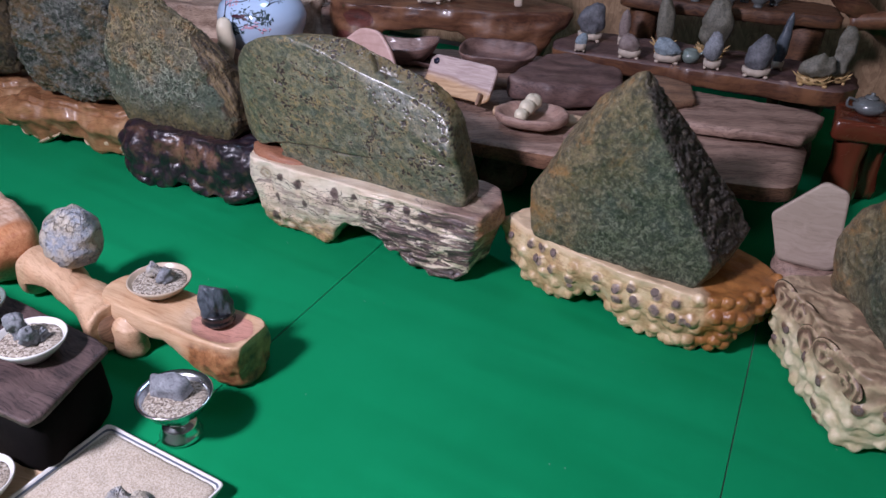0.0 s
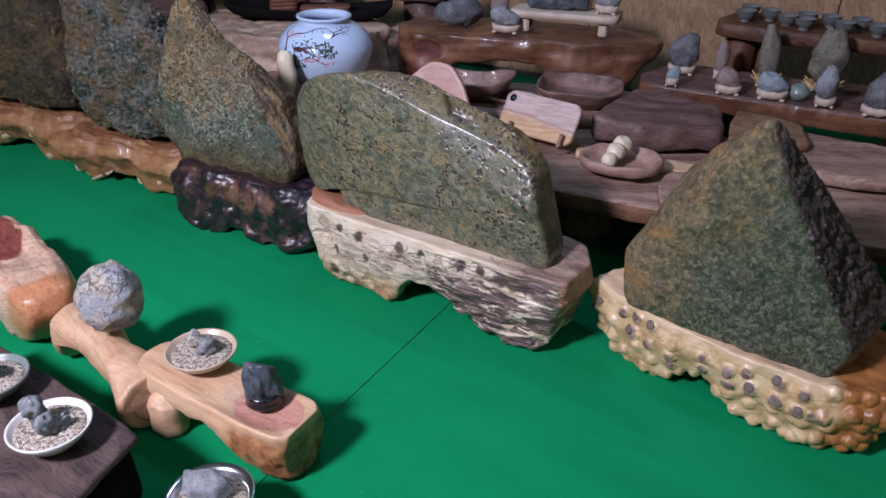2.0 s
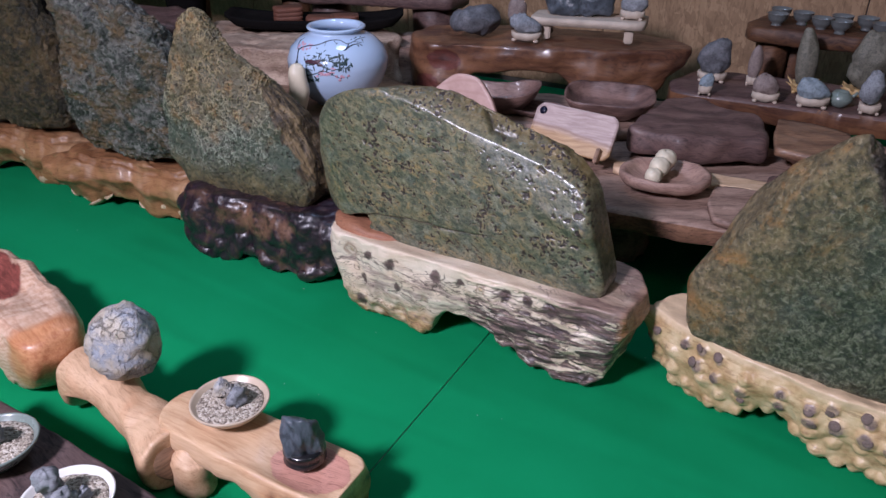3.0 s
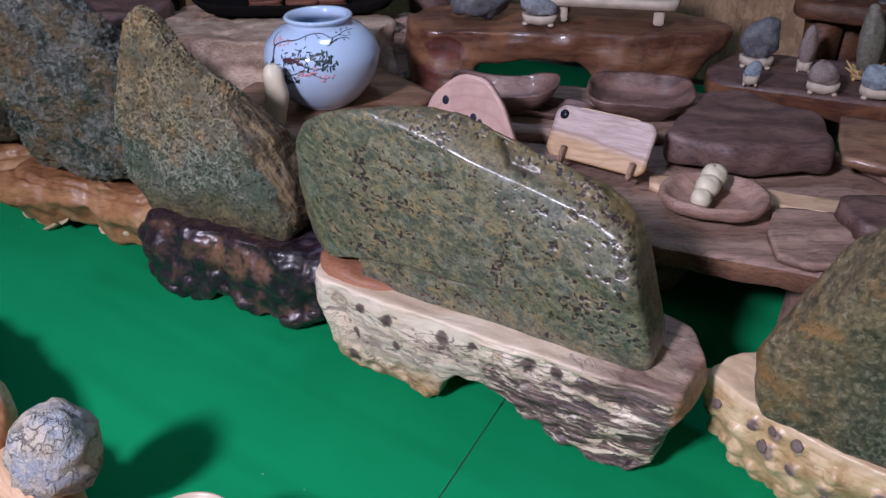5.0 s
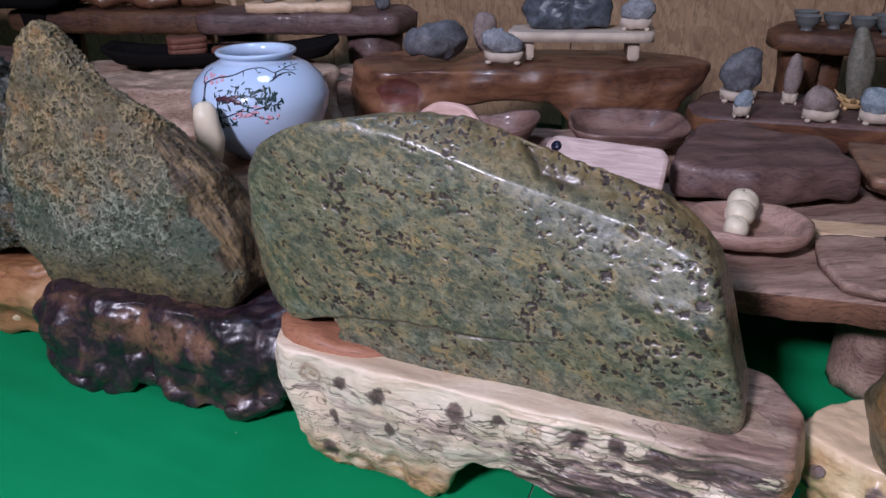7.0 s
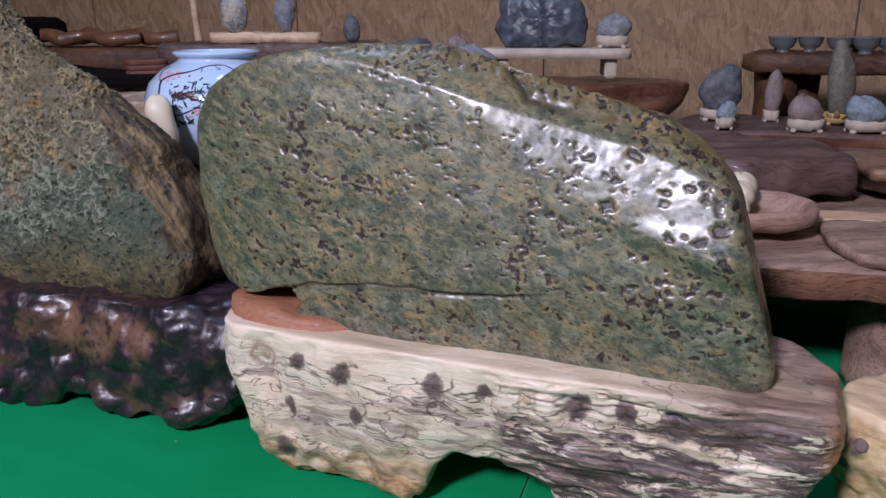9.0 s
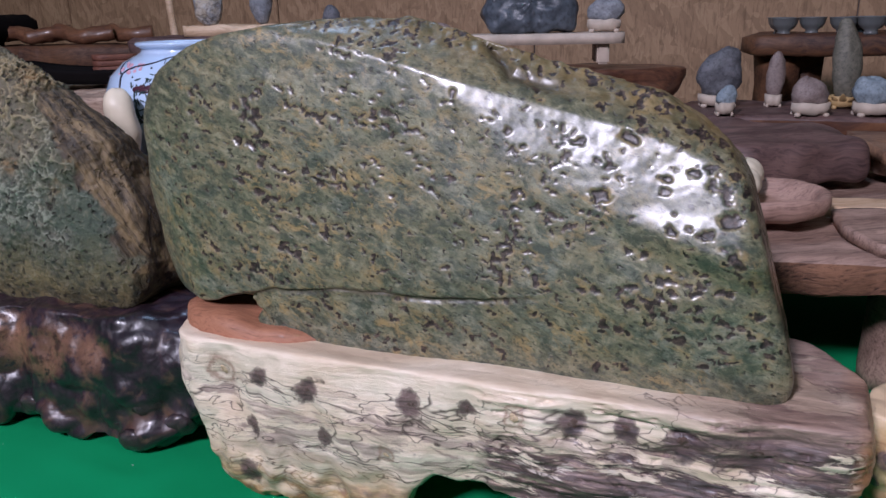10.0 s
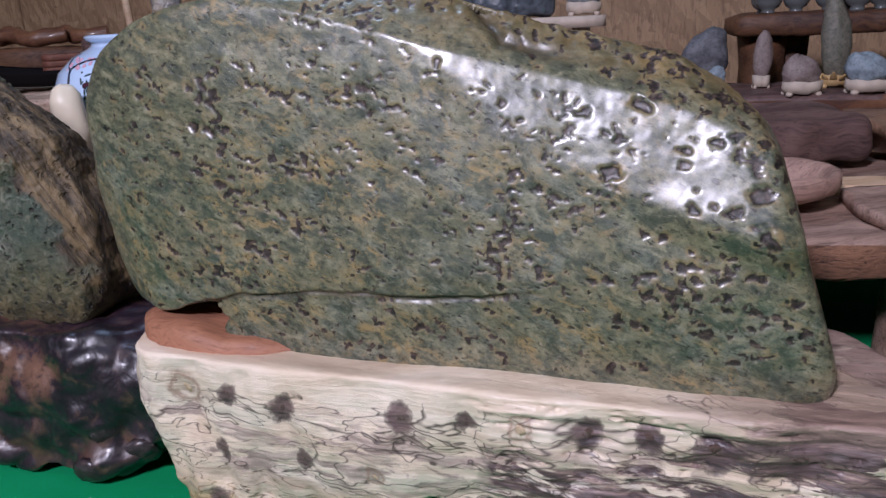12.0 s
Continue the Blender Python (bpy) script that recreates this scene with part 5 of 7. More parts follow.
    for q, nrm in knobs_on(me, 9, ((0.0, -0.2, 0.01), (0.42, 0.05, 0.11)), 9, 0.05):
        r = rnd.uniform(0.014, 0.026)
        part("knob", knob, stand, "", facing(q - nrm * r * 0.32, nrm, (r, r * 0.8, r * 0.7)))


def build_far_stones():
    face = [(0.20, 0.25), (0.05, 0.225), (-0.10, 0.215), (-0.23, 0.235), (-0.33, 0.33), (-0.335, 0.53), (-0.35, 0.76), (-0.25, 0.86), (-0.10, 0.81), (0.085, 0.685), (0.19, 0.57), (0.235, 0.40)]
    lean = lambda p: np.stack([p[:, 0], p[:, 1], p[:, 2] - np.clip(p[:, 2] / 0.07, 0, 1) * 0.15 * np.clip(p[:, 1] - 0.35, 0, 1)], 1)
    me = fine(slab_rock("stone", face, 0.08, 0.14, M_MOSSY, 0.5, 180, 80, lean, (rough(0.14, 0.022, 3, 12.0),), 3), 0.004)
    co = points_of(me)
    push(me, field(co, (0.05, 0.05, 0.035), 4, 14.0) * 0.011 + (0.2 - np.abs(field(co, (0.03, 0.03, 0.02), 3, 4.0))) * 0.014)
    thing("viewing_stone", "mossy grey-green stone with brown bands, on an orange root stand", "stone", along(-1.47, 3.075, 0.95, -0.31), "standing stones", me=me)
    face = [(0.24, 0.25), (0.0, 0.22), (-0.25, 0.24), (-0.38, 0.35), (-0.40, 0.6), (-0.30, 0.8), (-0.10, 0.83), (0.08, 0.73), (0.19, 0.55), (0.27, 0.35)]
    me = fine(slab_rock("stone", face, 0.08, 0.14, M_BROWNROCK, 0.5, 160, 70, lean, (rough(0.14, 0.02, 3, 22.0),), 3), 0.005)
    co = points_of(me)
    push(me, field(co, 0.04, 4, 24.0) * 0.009 + (0.2 - np.abs(field(co, 0.025, 3, 5.0))) * 0.010)
    thing("viewing_stone", "dark brown-olive rough stone, on an orange root stand", "stone", along(-2.10, 3.36, 0.95, -0.31), "standing stones", me=me)
    under = curve_of([(-0.40, 0.05), (-0.34, 0.0), (-0.2, 0.0), (-0.12, 0.045), (0.0, 0.05), (0.08, 0.0), (0.28, 0.0), (0.33, 0.05)])
    plan = [(-0.40, -0.06), (-0.38, 0.05), (-0.2, 0.19), (0.15, 0.2), (0.33, 0.12), (0.35, 0.0), (0.28, -0.09), (0, -0.07), (-0.25, -0.10)]
    for i, (x, y, lab) in enumerate(((-1.53, 3.085, "glossy orange-brown root stand with lumpy feet"), (-2.16, 3.38, "orange root stand with pale sapwood patches"))):
        stand = thing("root_stand", lab, "stand", along(x, y, 0.95, -0.31), "root stands")
        me = fine(stand_mesh("body", plan, 0.215, M_ORANGE, under, 0.82, 160, 60, (rough(0.17, 0.020, 1, 30.0 + i * 5),), bulge=1.14, rim=0.07, shoulder=0.2), 0.005)
        co = points_of(me)
        push(me, field(co, (0.10, 0.08, 0.09), 2, 3.0 + i) * 0.016 + np.abs(field(co, (0.05, 0.05, 0.07), 2, 9.0 + i)) * 0.005 + field(co, 0.03, 2, 8.0) * 0.001)
        part("body", me, stand)
        foot = relief(dome_mesh("foot", M_CREAM, 0.5), lambda p: 0.3 * noise.fractal(p * 1.4 + Vector((i, 0, 0)), 1.0, 2.0, 3))
        for q, nrm in knobs_on(me, 7, ((-0.4, -0.3, 0.0), (0.4, 0.0, 0.05 + 0.08 * i)), 4 + i, 0.06):
            part("foot", foot, stand, "pale sapwood lump", facing(q - nrm * 0.008, nrm, (0.034, 0.024, 0.014)))


def build_side_stone():
    m = along(1.10, 1.68, 0.05, -0.99)
    stand = thing("root_stand", "cream burl root stand with dark figured growths, on the carpet", "stand", m, "root stands")
    plan = [(-0.24, -0.08), (-0.25, 0.10), (-0.1, 0.25), (0.15, 0.27), (0.27, 0.16), (0.27, 0.05), (0.21, -0.07), (0.1, -0.09), (-0.1, -0.09), (-0.2, -0.10)]
    under = curve_of([(-0.26, 0.05), (-0.2, 0.01), (0.0, 0.0), (0.2, 0.0), (0.27, 0.04)])
    g = Graph("cream_burl_with_swirls")
    n = g.noise(18, 5, 0.6)
    cream = g.ramp(n, [(0.3, (0.46, 0.36, 0.20)), (0.7, (0.70, 0.60, 0.42))])
    cream = g.mix(g.stored("tip"), cream, (0.15, 0.085, 0.060))
    warp = g.mix(0.16, g.co, g.noise(7, 4, colour=True))
    ring = g.waves(9, 5, 4, g.stretch((1, 1, 1), (20, 30, 0), warp), True, 1.2)
    brown = g.ramp(ring, [(0.1, (0.20, 0.125, 0.078)), (0.5, (0.29, 0.19, 0.12)), (0.9, (0.42, 0.30, 0.19))])
    top = g.ramp(g.calc("ADD", g.axis("Z"), g.calc("MULTIPLY", g.noise(6, 4), 0.12)), [(0.19, 0), (0.23, 0.9)])
    swirl = g.done(g.mix(top, cream, brown), 0.4, g.bump(g.calc("ADD", n, ring), 0.4, 0.005), coat=0.2)
    me = stand_mesh("body", plan, 0.24, swirl, under, 0.95, 200, 60, (rough(0.09, 0.014, 3, 41.0),), bulge=1.05)
    spots = knobs_on(me, 60, ((-0.5, -0.3, 0.01), (0.6, 0.06, 0.16)), 6, 0.042)
    me = fine(me, 0.004)
    knobbed(me, stand, knot_plug(), spots, 4, 0.018, 0.026, lambda q: True, 0.25)
    part("body", me, stand)
    growth = make_mesh("growth", *shell((1.0, 0.6), [(1.1, -0.2), (1.0, 0.05), (0.85, 0.2), (0.6, 0.16), (0.35, 0.26), (0.1, 0.2), (0, 0.22)], 30), M_RINGED)
    for x, z, s in ((-0.17, 0.20, 0.060), (-0.08, 0.205, 0.055), (0.0, 0.17, 0.065), (0.09, 0.20, 0.055), (0.17, 0.18, 0.055)):
        near = min(me.polygons, key=lambda p: (p.center - Vector((x, -0.11, z))).length)
        part("growth", growth, stand, "dark brown ringed growth", facing(near.center - near.normal * 0.004, near.normal, (s, s, s * 0.35)))
    face = [(-0.20, 0.22), (-0.24, 0.33), (-0.20, 0.47), (-0.02, 0.62), (0.15, 0.60), (0.25, 0.45), (0.25, 0.28), (0.20, 0.22)]
    me = slab_rock("stone", face, 0.09, 0.10, M_WAXED, 0.5, 160, 70, None, (rough(0.14, 0.02, 3, 52.0), rough(0.03, 0.004, 3, 54.0)), 3)
    thing("viewing_stone", "dark blue-green waxed stone, on a cream burl stand", "stone", m @ pose(0, 0.10, 0), "standing stones", me=me)


build_main_stone()
build_main_stand()
build_burl_stand()
build_pyramid_stone()
build_lace_stone()
build_far_stones()
build_side_stone()


# ---- the stools and dishes on the carpet ----
def bowl_mesh(name, r, h, mat, foot=0.5, wall=0.006, oval=1.0, around=48):
    prof = [(0, 0.0), (r * foot, 0.0), (r * foot, h * 0.12), (r * 0.78, h * 0.45), (r * 0.95, h * 0.82), (r, h), (r - wall * 0.5, h + 0.002), (r - wall, h - 0.002), (r * 0.9 - wall, h * 0.78), (r * 0.7 - wall, h * 0.42), (r * foot * 0.8, h * 0.25), (0, h * 0.22)]
    return make_mesh(name, *shell((1.0, oval), prof, around), mat)


def fill_mesh(name, r, mat, crown=0.006, oval=1.0):
    me = make_mesh(name, *shell((1.0, oval), [(0, -0.004), (r * 0.98, -0.004), (r, 0), (r * 0.8, crown * 0.5), (r * 0.4, crown), (0, crown * 1.1)], 48, 24), mat)
    return relief(me, rough(0.02, 0.003, 3, r * 50))


def stool_material():
    """Tan branch wood that turns to orange-brown bark low on the thick end."""
    g = Graph("tan_wood_with_bark")
    fibre = g.noise(9, 7, 0.72, 0.5, g.stretch((1, 16, 16)))
    col = g.ramp(g.calc("ADD", g.calc("MULTIPLY", fibre, 0.6), g.calc("MULTIPLY", g.noise(4, 5, 0.6, 0.8, g.stretch((1, 4, 4))), 0.4)), [(0.36, (0.40, 0.22, 0.12)), (0.5, (0.54, 0.35, 0.21)), (0.66, (0.66, 0.46, 0.30))])
    n = g.noise(14, 5, 0.68)
    low = g.calc("MULTIPLY", g.ramp(g.calc("ADD", g.axis("Z"), g.calc("MULTIPLY", n, 0.05)), [(0.140, 1), (0.168, 0)]), g.ramp(g.calc("ADD", g.axis("X"), g.calc("MULTIPLY", n, 0.08)), [(0.10, 0), (0.15, 1)]))
    col = g.mix(low, col, g.ramp(g.noise(20, 5, 0.7), [(0.38, (0.10, 0.036, 0.020)), (0.52, (0.30, 0.125, 0.052)), (0.66, (0.46, 0.235, 0.110))]))
    return g.done(col, 0.42, g.bump(g.calc("ADD", fibre, n), 0.3, 0.003), coat=0.12, coat_rough=0.2)


def build_stools():
    # long stool that carries the bowl and the black stone
    m = along(-0.66, 1.715, 0.915, -0.40)
    stool = thing("carved_stool", "low tan branch stool with a hollowed pink top", "stool", m, "carved stools")

    me = fine(sweep("top", [(-0.242, 0.118, 0.040, 0.024), (-0.225, 0.118, 0.062, 0.036), (-0.18, 0.117, 0.076, 0.040), (-0.10, 0.114, 0.080, 0.038), (0.0, 0.110, 0.084, 0.042), (0.07, 0.098, 0.088, 0.056),
                            (0.12, 0.082, 0.090, 0.074), (0.18, 0.078, 0.090, 0.080), (0.225, 0.078, 0.084, 0.080), (0.243, 0.080, 0.066, 0.070)], stool_material()), 0.0035, 3)
    co = points_of(me)
    x, y, z = co.T
    flat = step(z, 0.120, 0.138)
    z += flat * (0.152 - z) * 0.8 - flat * 0.020 * np.exp(-((x - 0.135) / 0.105) ** 4) * np.exp(-((y + 0.005) / 0.062) ** 4)
    z += flat * 0.008 * step(-x, 0.08, 0.2)
    me.vertices.foreach_set("co", np.stack([x, y, z], 1).ravel())
    me.update()
    low = step(z, 0.12, 0.05)
    push(me, field(co, 0.10, 2, 3.0) * 0.006 + field(co, (0.05, 0.05, 0.06), 2, 8.0) * 0.010 * low)
    part("top", me, stool)
    pink = wood_material("pink_heartwood", (0.56, 0.29, 0.22), (0.38, 0.17, 0.125), 1.5, 0.5)
    part("hollow", patch_of("hollow", me, (0.145, -0.004, 0.135), (0.092, 0.062, 0.06), pink, 0.0008, 0.08, 0.5), stool, "smooth pink heartwood hollow")
    leg = make_mesh("leg", *shell((0.05, 0.042), [(0, 0), (0.8, 0), (1, 0.012), (0.85, 0.05), (0.95, 0.09), (0, 0.13)], 40, 24), M_TAN)
    part("leg", relief(leg, rough(0.05, 0.008, 3)), stool, "", pose(-0.135, -0.065, 0))

    # bone-shaped branch with the round stone
    m = along(-1.02, 1.865, 0.80, -0.60)
    bone = thing("carved_stool", "tan bone-shaped branch stool with a sawn end", "stool", m, "carved stools")
    me = fine(sweep("body", [(-0.240, 0.082, 0.050, 0.050), (-0.228, 0.078, 0.076, 0.066), (-0.18, 0.078, 0.086, 0.074), (-0.12, 0.088, 0.074, 0.062), (-0.05, 0.094, 0.056, 0.048), (0.03, 0.088, 0.050, 0.046),
                             (0.10, 0.080, 0.060, 0.056), (0.17, 0.076, 0.084, 0.074), (0.212, 0.074, 0.094, 0.080), (0.222, 0.074, 0.086, 0.072)], M_TAN), 0.0035, 3)
    co = points_of(me)
    x, y, z = co.T
    lift = 0.072 * step(x, -0.19, -0.14) * step(x, -0.03, -0.08)
    z = np.where(z < 0.09, lift + z * (1 - lift / 0.09), z)
    z -= 0.014 * step(z, 0.11, 0.13) * np.exp(-((x - 0.15) / 0.06) ** 4)
    me.vertices.foreach_set("co", np.stack([x, y, z], 1).ravel())
    me.update()
    push(me, field(co, 0.09, 2, 13.0) * 0.007 + field(co, 0.02, 2, 4.0) * 0.001)
    part("body", me, bone)
    cut = make_mesh("saw_cut", *shell((0.066, 0.060), [(0, -0.02), (1.05, -0.02), (1, 0), (0.93, 0.003), (0, 0.003)], 40), M_BROWN)
    part("saw_cut", relief(cut, rough(0.04, 0.004, 2)), bone, "darker sawn end face", facing(Vector((0.224, 0.0, 0.080)), Vector((1.0, -0.05, 0.12)), (1, 1, 1)))

    # reddish log stool at the end of the row
    m = along(-1.46, 2.15, 0.77, -0.64)
    red = thing("carved_stool", "reddish carved log stool with a hollowed dark red top", "stool", m, "carved stools")

    def saddle(p):
        x, y, z = p[:, 0].copy(), p[:, 1], p[:, 2].copy()
        p[:, 2] = np.where(z > 0.13, z - 0.055 * np.exp(-((x + 0.14) / 0.17) ** 4) * np.exp(-(y / 0.065) ** 4), z)
        lift = curve_of([(-0.36, 0.0), (-0.26, 0.0), (-0.18, 0.06), (0.06, 0.06), (0.14, 0.01), (0.2, 0.0), (0.32, 0.0)])
        up = np.array([lift(a) for a in x])
        p[:, 2] = up + p[:, 2] * (1 - up / 0.2)
        p[:, 0] = x + np.where(x > 0.15, 0.07 * (p[:, 2] / 0.19) - 0.03, 0)
        return p

    plan = [(-0.36, -0.10), (-0.37, 0.09), (-0.15, 0.12), (0.10, 0.11), (0.24, 0.085), (0.27, 0.02), (0.26, -0.07), (0.12, -0.10), (-0.15, -0.12)]
    prof = [(0, 0), (0.82, 0), (0.9, 0.012), (1.0, 0.08), (1.0, 0.13), (0.9, 0.175), (0.72, 0.195), (0, 0.19)]
    me = make_mesh("body", *shell(plan, prof, 140, 70, 3, saddle), M_RED)
    part("body", relief(me, rough(0.1, 0.012, 3, 23.0)), red)
    part("knot", relief(dome_mesh("knot", M_REDWOOD, 0.15), rough(0.5, 0.15, 2)), red, "small dark red knot", facing(Vector((0.02, -0.108, 0.11)), Vector((0, -1, 0.1)), (0.018, 0.014, 0.012)))


def build_round_stone():
    me = pebble("stone", 0.165, 0.16, 0.175, M_CRACKED, 2.3, lump=0.075)
    relief(me, rough(0.035, 0.010, 3, 8.0))
    relief(me, rough(0.012, 0.002, 2, 3.0))
    thing("round_stone", "round pale blue-grey cracked stone, on a bone-shaped stool", "stone", pose(-1.02, 1.93, 0.142, 4, -6, 20), "", "", me)


def build_black_stone():
    m = along(-0.545, 1.68, 0.94, 0.34, 0.143) @ Matrix.Diagonal((0.62, 1.15, 1.0, 1))
    st = thing("scholar_stone", "small blue-black stone on a carved black base, on the stool", "stone", m)
    base = make_mesh("base", *shell((0.072, 0.038), [(0, 0), (0.9, 0), (1, 0.006), (0.9, 0.012), (0.86, 0.018), (1.0, 0.028), (0.9, 0.034), (0, 0.03)], 40), plain_material("black_gloss_wood", (0.008, 0.008, 0.010), 0.25, coat=0.5))
    part("base", base, st, "glossy black carved base")
    me = hull_rock("body", [(-0.066, -0.022, 0.02), (0.064, -0.024, 0.02), (0.066, 0.024, 0.02), (-0.06, 0.026, 0.02), (-0.076, -0.004, 0.075), (-0.062, 0.01, 0.112), (-0.04, -0.012, 0.115), (-0.02, 0.016, 0.10),
                            (0.02, -0.016, 0.112), (0.05, 0.0, 0.095), (0.07, 0.0, 0.055), (-0.01, -0.03, 0.07)], M_BLACKSTONE, 4, 1, (rough(0.03, 0.004, 3, 3.0),))
    part("body", me, st)


def dish_of_gravel(x, y, z, r, h, mat, label, seed, stones, fill=M_GRAVEL, turn=0.0):
    dish = thing("bowl", label, "bowl", pose(x, y, z, 0, 0, turn), "bowls of gravel")
    part("body", bowl_mesh("body", r, h, mat), dish)
    part("gravel", fill_mesh("gravel", r * 0.86, fill), dish, "coarse grey-brown gravel", pose(0, 0, h * 0.80))
    for i, (sx, sy, w, hh, mm) in enumerate(stones):
        part("stone", pebble("stone", w, w * 0.6, hh, mm, seed + i * 1.3, lump=0.26), dish, "", pose(sx, sy, h * 0.76, 0, 0, 40 * i + turn))
    return dish


def build_goblet():
    ob = thing("goblet", "polished steel goblet filled with gravel and a grey stone", "goblet", pose(-0.572, 1.405, 0))
    prof = [(0, 0), (0.050, 0), (0.052, 0.006), (0.046, 0.012), (0.043, 0.032), (0.040, 0.04), (0.030, 0.046), (0.027, 0.052), (0.033, 0.058), (0.026, 0.062), (0.05, 0.075), (0.068, 0.09), (0.076, 0.112), (0.086, 0.124), (0.090, 0.127), (0.087, 0.130), (0.074, 0.118), (0.062, 0.095), (0.03, 0.08), (0, 0.078)]
    part("cup", make_mesh("cup", *shell(1.0, prof, 64), M_CHROME), ob)
    part("gravel", fill_mesh("gravel", 0.072, M_GRAVEL), ob, "coarse grey-brown gravel", pose(0, 0, 0.112))
    me = hull_rock("stone", [(-0.055, -0.02, 0), (0.045, -0.03, 0), (0.05, 0.025, 0), (-0.045, 0.03, 0), (-0.062, 0.012, 0.05), (0.0, 0.03, 0.062), (0.045, 0.01, 0.048), (0.03, -0.025, 0.045), (-0.045, -0.022, 0.045)], M_SLATE, 3, 2, (rough(0.03, 0.005, 3),))
    part("stone", me, ob, "blue-grey flat-topped stone", pose(-0.008, 0.012, 0.108, 0, 0, -8))


def build_sand_tray():
    c, ux, uy = (-0.640, 1.172), 0.895, -0.445
    tray = thing("sand_tray", "white square ceramic tray of pale sand with a blue rim line", "tray", along(*c, ux, uy))
    w, d = 0.185, 0.15
    sq = [(-w, -d), (w, -d), (w, d), (-w, d)]
    prof = [(0, 0), (0.9, 0), (0.94, 0.01), (1.0, 0.034), (1.0, 0.038), (0.975, 0.038), (0.95, 0.03), (0.93, 0.022), (0, 0.02)]
    part("body", make_mesh("body", *shell(sq, prof, 160, 0, 1), M_GLAZE), tray)
    ring = [(0.958, 0.0325), (0.945, 0.0295), (0.940, 0.0285)]
    pts, faces = shell(sq, ring, 160, 0, 1)
    part("rim_line", make_mesh("rim_line", pts + [0, 0, 0.0012], faces[:-320], plain_material("blue_grey_glaze", (0.10, 0.12, 0.16), 0.3)), tray, "thin blue-grey rim line")
    sand = make_mesh("sand", *shell(sq, [(0, 0.01), (0.93, 0.01), (0.935, 0.026), (0.8, 0.029), (0, 0.030)], 120, 40, 1), M_SAND)
    part("sand", relief(sand, rough(0.03, 0.002, 3)), tray, "pale beige sand")
    for x, y, w, h, s in ((0.055, -0.02, 0.075, 0.06, 1.0), (0.105, -0.005, 0.065, 0.075, 2.2)):
        part("stone", pebble("stone", w, w * 0.8, h, M_CRACKED, s, lump=0.16), tray, "grey-purple veined stone", pose(x, y, 0.024))


def build_dark_table():
    m = along(-1.027, 1.395, 0.884, -0.467)
    tab = thing("low_table", "low dark rosewood table with a live edge, on the carpet", "table", m)
    plan = [(-0.50, -0.07), (-0.50, 0.20), (-0.1, 0.212), (0.17, 0.21), (0.215, 0.203), (0.245, 0.10), (0.288, -0.03), (0.28, -0.06), (0.1, -0.075), (-0.2, -0.07)]
    me = board_mesh("tabletop", plan, 0.016, M_DARKTABLE, 0.002, 300, 0, (rough(0.1, 0.002, 3, 5.0), rough(0.02, 0.001, 3, 6.0)), 60, 0.008)
    part("tabletop", me, tab, "", pose(0, 0, 0.182))
    plan2 = [(-0.49, -0.06), (-0.49, 0.19), (-0.1, 0.204), (0.17, 0.202), (0.206, 0.195), (0.236, 0.10), (0.278, -0.03), (0.27, -0.052), (0.1, -0.066), (-0.2, -0.06)]
    # Black colour merges the dark side with the deep shade below the top.
    part("base", board_mesh("base", plan2, 0.184, M_BLACKWOOD, 0.01, 120, 2, (rough(0.08, 0.01, 3, 6.0),)), tab, "solid black base, with the shade under the top")
    dish_of_gravel(-0.903, 1.436, 0.199, 0.082, 0.05, M_GLAZE, "white bowl of gravel with small grey stones", 3.0,
                   ((-0.025, 0.0, 0.04, 0.06, M_SLATE), (0.012, -0.02, 0.05, 0.045, M_SLATE), (0.03, 0.005, 0.035, 0.03, M_SLATE)))
    dish_of_gravel(-1.118, 1.56, 0.199, 0.082, 0.05, M_CELADON, "grey bowl of gravel with a slate stone", 5.0, ((-0.01, 0.0, 0.07, 0.045, M_SLATE),))


def build_corner_board():
    b = board_mesh("board", [(-0.13, -0.09), (0.13, -0.09), (0.15, -0.05), (0.15, 0.05), (0.13, 0.09), (-0.13, 0.09)], 0.022, M_PALE, 0.005, 100, 3)
    thing("board", "pale rounded wooden board lying on the carpet", "board", along(-0.955, 1.235, 0.89, -0.455, 0.0), "", "", b)
    dish_of_gravel(-0.925, 1.17, 0.0225, 0.075, 0.05, M_GLAZE, "white bowl of dark gravel with a slate stone", 9.0, ((-0.02, 0.02, 0.07, 0.05, M_SLATE),))


build_stools()
build_round_stone()
build_black_stone()
dish_of_gravel(-0.735, 1.785, 0.150, 0.086, 0.045, M_BOWLTAN, "tan ceramic bowl of gravel with grey stones, on the stool", 1.0,
               ((0.0, 0.01, 0.065, 0.035, M_CRACKED), (0.02, -0.005, 0.045, 0.04, M_SLATE)))
build_goblet()
build_sand_tray()
build_dark_table()
build_corner_board()


